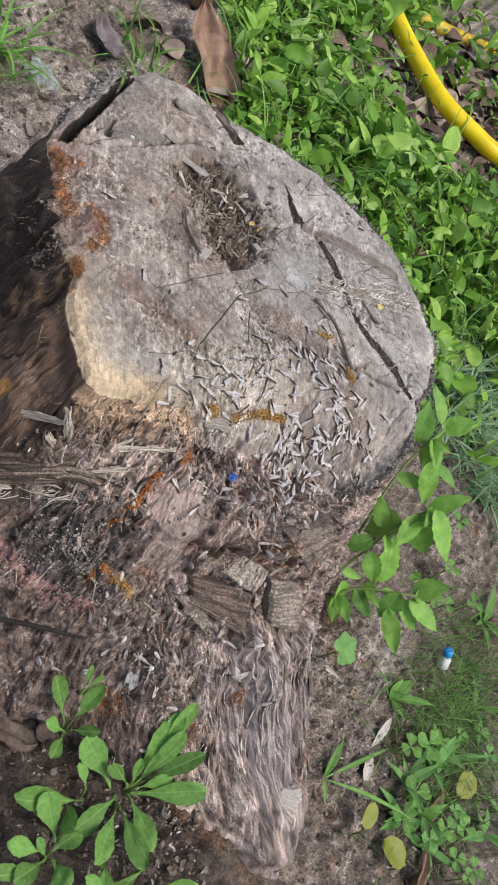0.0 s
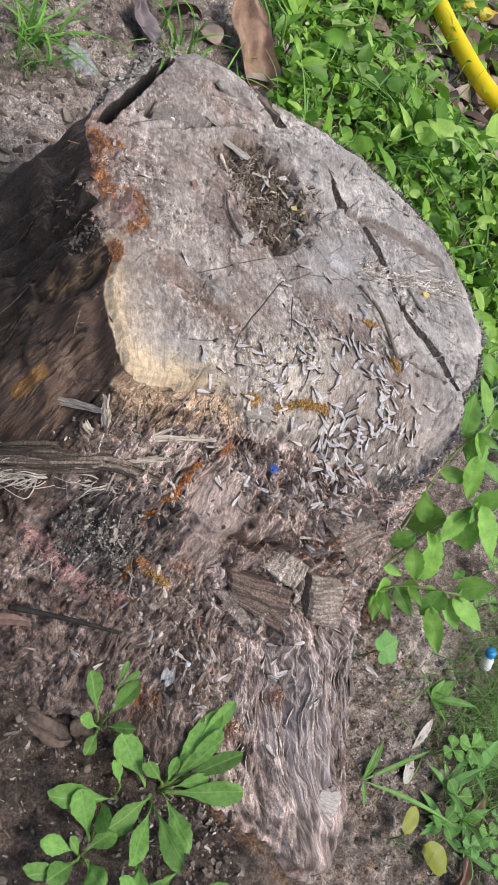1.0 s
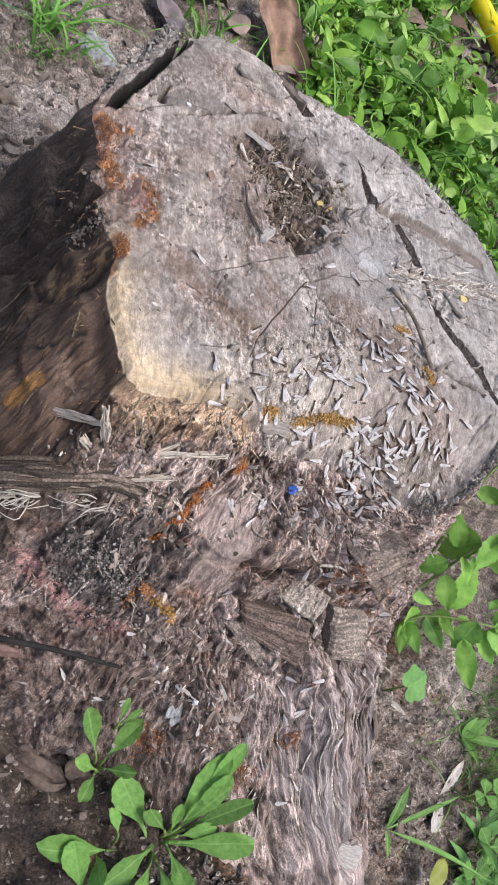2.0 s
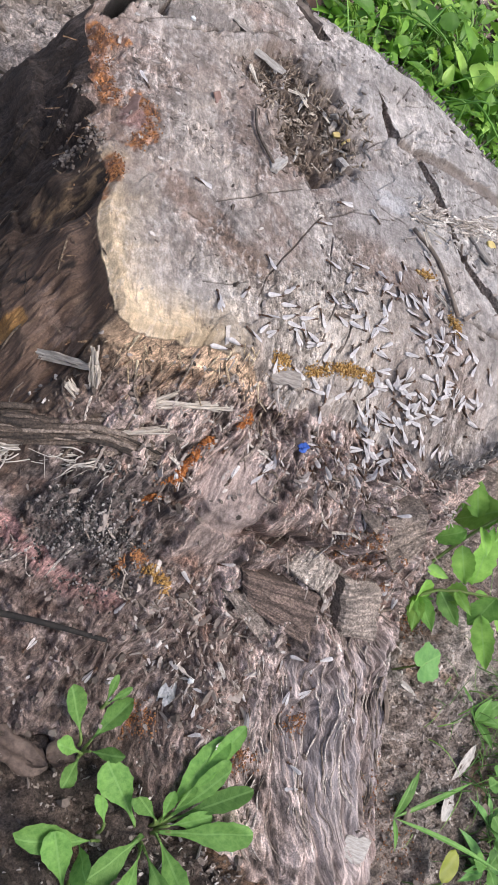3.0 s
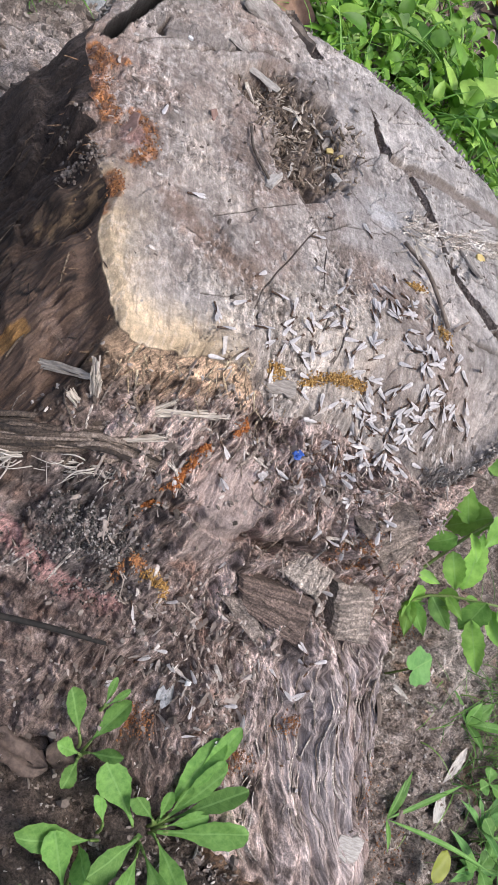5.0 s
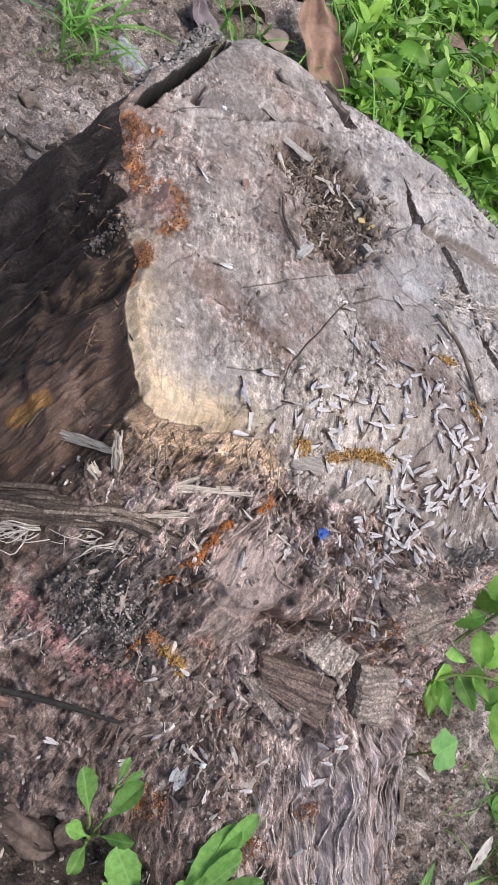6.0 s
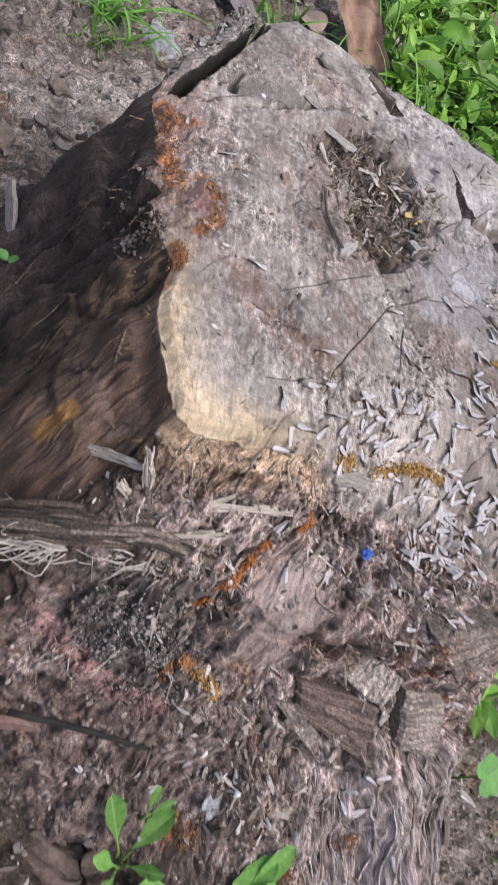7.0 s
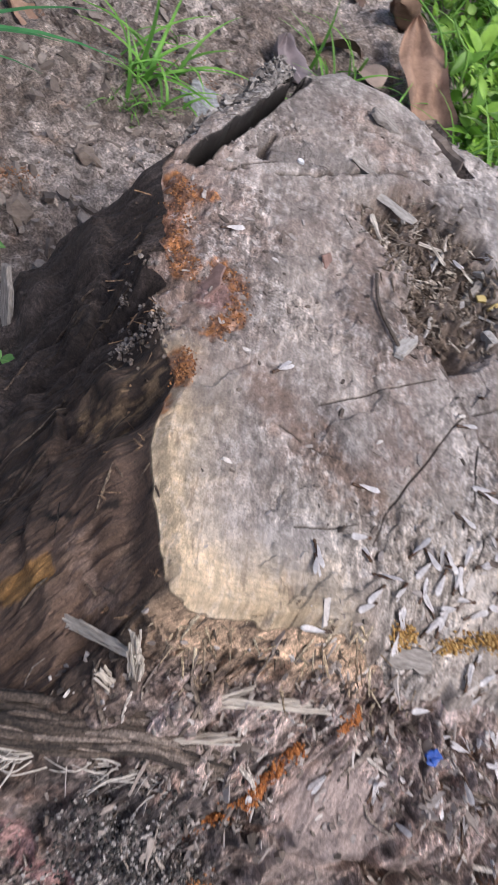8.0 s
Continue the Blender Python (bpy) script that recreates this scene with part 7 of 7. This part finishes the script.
# the weedy lawn behind
SHAPES = [leaf_data("pattern", 1.0, w, WEEDS, s, c, 0.2, t, 90 + k) for k, (w, s, c, t) in enumerate(((0.75, "ovate", 0.2, 0.06), (0.85, "obovate", 0.15, 0.03), (0.45, "lance", 0.3, 0.05), (0.95, "round", 0.1, 0.0)))]
PATTERNS = []
for me in SHAPES:
    co = np.array([v.co[:] for v in me.vertices])
    PATTERNS.append((co, [tuple(p.vertices) for p in me.polygons]))
for me in SHAPES:
    bpy.data.meshes.remove(me)


def thin(pattern, step=2):
    """Every second row of a leaf pattern, to keep far leaves light."""
    co = pattern[0].reshape(13, 7, 3)[::step, ::step]
    rows, cols = co.shape[:2]
    faces = [(i * cols + j, i * cols + j + 1, (i + 1) * cols + j + 1, (i + 1) * cols + j) for i in range(rows - 1) for j in range(cols - 1)]
    return co.reshape(-1, 3).tolist(), faces


LIGHT = [thin(p) for p in PATTERNS]


def weedy(x, y):
    """How densely weeds stand at x, y."""
    if y < 0.95 or (x < -0.22 and y < 1.20 + (-0.24 - x) * 1.1):
        return 0.0
    d = 1.0
    if y > 1.53 + 0.15 * x and x > -0.22:
        d = 0.2
    if x > 0.20 and y < 1.16:
        d = 0.12
    near_hose = min(math.hypot(x - a, y - b) for a, b in ((-0.36, 1.89), (-0.27, 1.79), (-0.20, 1.73), (-0.12, 1.67), (-0.04, 1.64), (0.04, 1.64), (0.12, 1.68)))
    if near_hose < 0.045:
        d *= 0.15
    return d * (0.6 + 0.4 * (noise.noise((x * 7, y * 7, 2.0)) > -0.25))


lawn, stalks = Heap(), Heap()
count = 0
for k in range(40000):
    y = 0.9 + 2.6 * rng.random() ** 1.5
    x = rng.uniform(-0.75, 0.75) * (0.6 + 0.35 * y)
    if rng.random() > weedy(x, y) or math.hypot(x, y - 0.67) < 0.225:
        continue
    p, nrm = rest(x, y)
    n = (0.010 + 0.036 * rng.random() ** 1.8) * rng.uniform(0.8, 1.15) * (1.0 if y < 1.6 else 1.3)
    h = rng.uniform(0.006, 0.075) * (0.7 + 0.5 * noise.noise((x * 5, y * 5, 7.0)))
    v, f = LIGHT[rng.choice((0, 0, 1, 2, 2, 2, 2, 3))]
    m = Matrix.Translation(p + Vector((0, 0, max(0.003, h)))) @ pose(0, 0, 0, rng.gauss(0, 30), rng.gauss(-8, 34), rng.uniform(0, 360)) @ Matrix.Diagonal((n, n * rng.uniform(0.6, 1.0), n * 1.3, 1))
    lawn.add(v, f, m)
    if k % 3 == 0 and h > 0.02:
        a = p + Vector((rng.gauss(0, 0.012), rng.gauss(0, 0.012), -0.004))
        b = p + Vector((0, 0, h))
        stalks.add(*tube([a, a.lerp(b, 0.5) + Vector((0, 0, 0.008)), b], [0.0011, 0.001, 0.0008], 4))
for k in range(420):
    y = 0.97 + 1.6 * rng.random() ** 1.3
    x = rng.uniform(-0.7, 0.7) * (0.6 + 0.35 * y)
    if rng.random() > weedy(x, y) or math.hypot(x, y - 0.67) < 0.27:
        continue
    p, nrm = rest(x, y)
    az, n, up = rng.uniform(0, 6.283), rng.uniform(0.05, 0.16), rng.uniform(0.02, 0.07)
    d = Vector((math.cos(az), math.sin(az), 0)) * n
    c = bend([p, p + d * 0.35 + Vector((0, 0, up)), p + d * 0.7 + Vector((rng.gauss(0, 0.008), rng.gauss(0, 0.008), up * 1.25)), p + d + Vector((0, 0, up * rng.uniform(0.8, 1.5)))], 8)
    stalks.add(*tube(c, [0.0017, 0.0017, 0.0016, 0.0015, 0.0014, 0.0013, 0.0011, 0.0008], 5))
for k in range(3600):
    y = 0.95 + 2.2 * rng.random() ** 1.4
    x = rng.uniform(-0.75, 0.75) * (0.6 + 0.35 * y)
    if rng.random() > weedy(x, y) or math.hypot(x, y - 0.67) < 0.235:
        continue
    v, f = blade(rng.uniform(0.05, 0.13), rng.uniform(0.0015, 0.004), rng.uniform(0.1, 0.8), rng.uniform(0.1, 1.1), rng)
    stalks.add(v, f, lie(x, y, rng.uniform(0, 360), -0.002, 0.2))
SPARSE = [thin(p, 3) for p in PATTERNS]
for k in range(9000):
    x, y = rng.uniform(-1.9, 1.9), rng.uniform(0.3, 3.7)
    if abs(x) < 0.75 * (0.6 + 0.35 * y) or math.hypot(x, y - 0.67) < 0.85 + 0.35 * noise.noise((x * 2, y * 2, 4.0)) or noise.noise((x * 1.6, y * 1.6, 9.0)) < -0.2:
        continue
    p, nrm = rest(x, y)
    n = rng.uniform(0.02, 0.06)
    lawn.add(*SPARSE[rng.choice((0, 0, 1, 2))], Matrix.Translation(p + Vector((0, 0, rng.uniform(0.004, 0.05)))) @ pose(0, 0, 0, rng.gauss(0, 30), rng.gauss(-8, 34), rng.uniform(0, 360)) @ Matrix.Diagonal((n, n, n, 1)))
solo("weeds", lawn.data("weeds", WEEDS), "dense bright green broad-leaved weeds behind the stump", "weeds", kind="stuff")
solo("weed_stalks", stalks.data("weed_stalks", BLADES), "green stalks and grass blades among the weeds", "grass", kind="stuff")

litter = Heap()
for k in range(900):
    x, y = rng.uniform(-0.5, 0.5), rng.uniform(1.15, 2.6)
    if k % 3:
        x, y = rng.gauss(-0.02, 0.12), rng.gauss(1.75, 0.14)
    n = rng.uniform(0.02, 0.06)
    litter.add(*LIGHT[rng.choice((0, 2, 2))], lie(x, y, rng.uniform(0, 360), rng.uniform(0.001, 0.012), 0.5, (rng.gauss(0, 22), rng.gauss(0, 22))) @ Matrix.Diagonal((n, n, n * 2, 1)))
solo("leaf_litter", litter.data("leaf_litter", LITTER), "brown dry leaf litter among the weeds", "leaf litter", kind="stuff")

# the yellow hose on the grass
c = bend([(-0.72, 2.28, 0.04), (-0.45, 1.965, 0.04), (-0.298, 1.803, 0.045), (-0.239, 1.744, 0.045), (-0.175, 1.690, 0.045), (-0.076, 1.626, 0.045), (0.003, 1.617, 0.045), (0.079, 1.632, 0.045), (0.22, 1.74, 0.045), (0.5, 2.05, 0.03)], 70)
solo("garden_hose", mesh_data("garden_hose", *tube(c, [0.0155] * 70, 18), HOSE), "bright yellow garden hose lying across the weeds", "garden hose")
c = bend([(-0.5, 1.79, 0.02), (-0.38, 1.81, 0.02), (-0.276, 1.855, 0.02), (-0.214, 1.912, 0.02), (-0.121, 2.022, 0.018), (-0.090, 2.107, 0.01), (-0.05, 2.25, -0.01)], 50)
solo("garden_hose", mesh_data("garden_hose", *tube(c, [0.013] * 50, 16), HOSE_DIRTY), "muddy yellow hose half hidden in leaf litter", "garden hose")

# ---- winged termites ----
def wing_data(name, length, width, sign):
    rows, cols = 8, 5
    co = np.zeros((rows, cols, 3))
    for i in range(rows):
        s = i / (rows - 1)
        w = (s ** 0.75) * (1 - s ** 4) ** 0.5 * 1.15 if 0 < s < 1 else 0.05
        for j in range(cols):
            q = j / (cols - 1)
            co[i, j] = (-length * s, sign * width * (q - 0.38) * w, 0.00018 * math.sin(9 * s) * q + 0.0007 * (1 - q) * w)
    return grid_data(name, co, WING)


def insect_body():
    prof = [(-0.0046, 0.0002), (-0.0040, 0.0007), (-0.0026, 0.0009), (-0.0012, 0.0008), (-0.0006, 0.0006), (0.0004, 0.0008), (0.0012, 0.0007), (0.0016, 0.0004), (0.0022, 0.0008), (0.0030, 0.0007), (0.0034, 0.0002)]
    v = [(x, r * math.cos(6.2832 * k / 8), 0.0009 + r * 0.8 * math.sin(6.2832 * k / 8)) for x, r in prof for k in range(8)]
    f = [(i * 8 + k, i * 8 + (k + 1) % 8, (i + 1) * 8 + (k + 1) % 8, (i + 1) * 8 + k) for i in range(len(prof) - 1) for k in range(8)]
    return mesh_data("body", v, f + [tuple(range(8))[::-1], tuple(range(80, 88))], INSECT)


BODY = insect_body()
WINGS = {s: wing_data("wing", 0.0092, 0.0022, s) for s in (1, -1)}


def termite(spread, label):
    ob = thing("winged_termite", label, "termite", "swarm of winged termites")
    part("body", BODY, ob)
    for s in (1, -1):
        part("wing", WINGS[s], ob, m=pose(0.0006, 0.0002 * s, 0.0017 + 0.0001 * s, 0, -4, -s * spread), label="pale translucent wing")
    if spread > 15:
        for s in (1, -1):
            part("wing", WINGS[s], ob, m=pose(0.0, 0.0002 * s, 0.0014, 0, -2, -s * (spread + 22)), label="pale translucent wing")
    return ob


CLOSED = termite(0.5, "pale-winged termite with folded wings crawling on the stump")
HALF = termite(5, "pale-winged termite with half-folded wings crawling on the stump")
OPEN = termite(28, "pale-winged termite with spread wings on the stump")
CRAWLERS = []
# where they gather: x, y, spread, how many, their usual heading
CLUSTERS = [(0.106, 0.612, 0.018, 30, 140), (0.126, 0.628, 0.020, 26, 150), (0.116, 0.582, 0.014, 30, 120), (0.128, 0.568, 0.013, 24, 100), (0.066, 0.578, 0.012, 14, 60),
            (0.046, 0.560, 0.010, 9, 60), (0.050, 0.615, 0.018, 12, 130), (0.062, 0.655, 0.014, 12, 150), (0.088, 0.650, 0.014, 12, 150), (0.150, 0.640, 0.014, 10, 130),
            (0.130, 0.548, 0.014, 16, 60), (0.096, 0.532, 0.014, 10, 60), (0.020, 0.545, 0.018, 7, 150), (0.040, 0.552, 0.012, 7, 150), (0.120, 0.585, 0.010, 22, 100), (-0.040, 0.610, 0.030, 4, 150), (0.195, 0.500, 0.008, 8, 150)]
OTHERS = [(0.245, 0.486, 0.010, 3, 100), (0.105, 0.445, 0.020, 9, 120), (0.170, 0.455, 0.022, 7, 100), (-0.050, 0.735, 0.012, 4, 100), (0.170, 0.610, 0.012, 8, 100), (0.080, 0.510, 0.016, 7, 60),
          (0.140, 0.565, 0.018, 14, 90), (0.215, 0.560, 0.02, 4, 90)]
placed = 0
for cx, cy, spread, count, heading in CLUSTERS + OTHERS:
    for k in range(count):
        x, y = rng.gauss(cx, spread), rng.gauss(cy, spread)
        if float(to_line(np.array([x]), np.array([y]), KERF)[0][0]) < 0.010:
            continue
        turn = heading + rng.gauss(0, 55) + (180 if rng.random() < 0.3 else 0)
        kind = rng.random()
        pattern = CLOSED if kind < 0.74 else HALF if kind < 0.97 else OPEN
        first = lie(x, y, turn, 0.0002, 0.85, (rng.gauss(0, 5), rng.gauss(0, 4)))
        if placed < 3 and (CLOSED, HALF, OPEN)[placed].get("used") is None:
            ob = (CLOSED, HALF, OPEN)[placed]
            ob["used"] = 1
            ob.matrix_world = first
        else:
            ob = copy_thing(pattern, first)
        placed += 1
        CRAWLERS.append((ob, x, y, turn, rng.random()))


# ---- what moves ----
def crawl(ob, x, y, turn, luck):
    """A termite that creeps about its place, stops, and turns."""
    r = random.Random(int(luck * 1e6))
    pace = r.choice((0.0005, 0.001, 0.002, 0.003, 0.0045))
    rows, px, py, heading = [], x, y, turn
    for k in range(17):
        rows.append((k * 0.5, lie(px, py, heading, 0.0003, 0.85)))
        go = pace * r.choice((0.0, 0.4, 1.0, 1.6))
        away = math.hypot(px - x, py - y)
        if away > 0.008:
            # it turns back towards its place
            home = math.degrees(math.atan2(y - py, x - px))
            heading += max(-50, min(50, (home - heading + 180) % 360 - 180))
        else:
            heading += r.gauss(0, 20)
        px, py = px + go * math.cos(radians(heading)), py + go * math.sin(radians(heading))
    walk(ob, rows)


def motions():
    for ob, x, y, turn, luck in CRAWLERS:
        if luck < 0.75:
            crawl(ob, x, y, turn, luck)


motions()
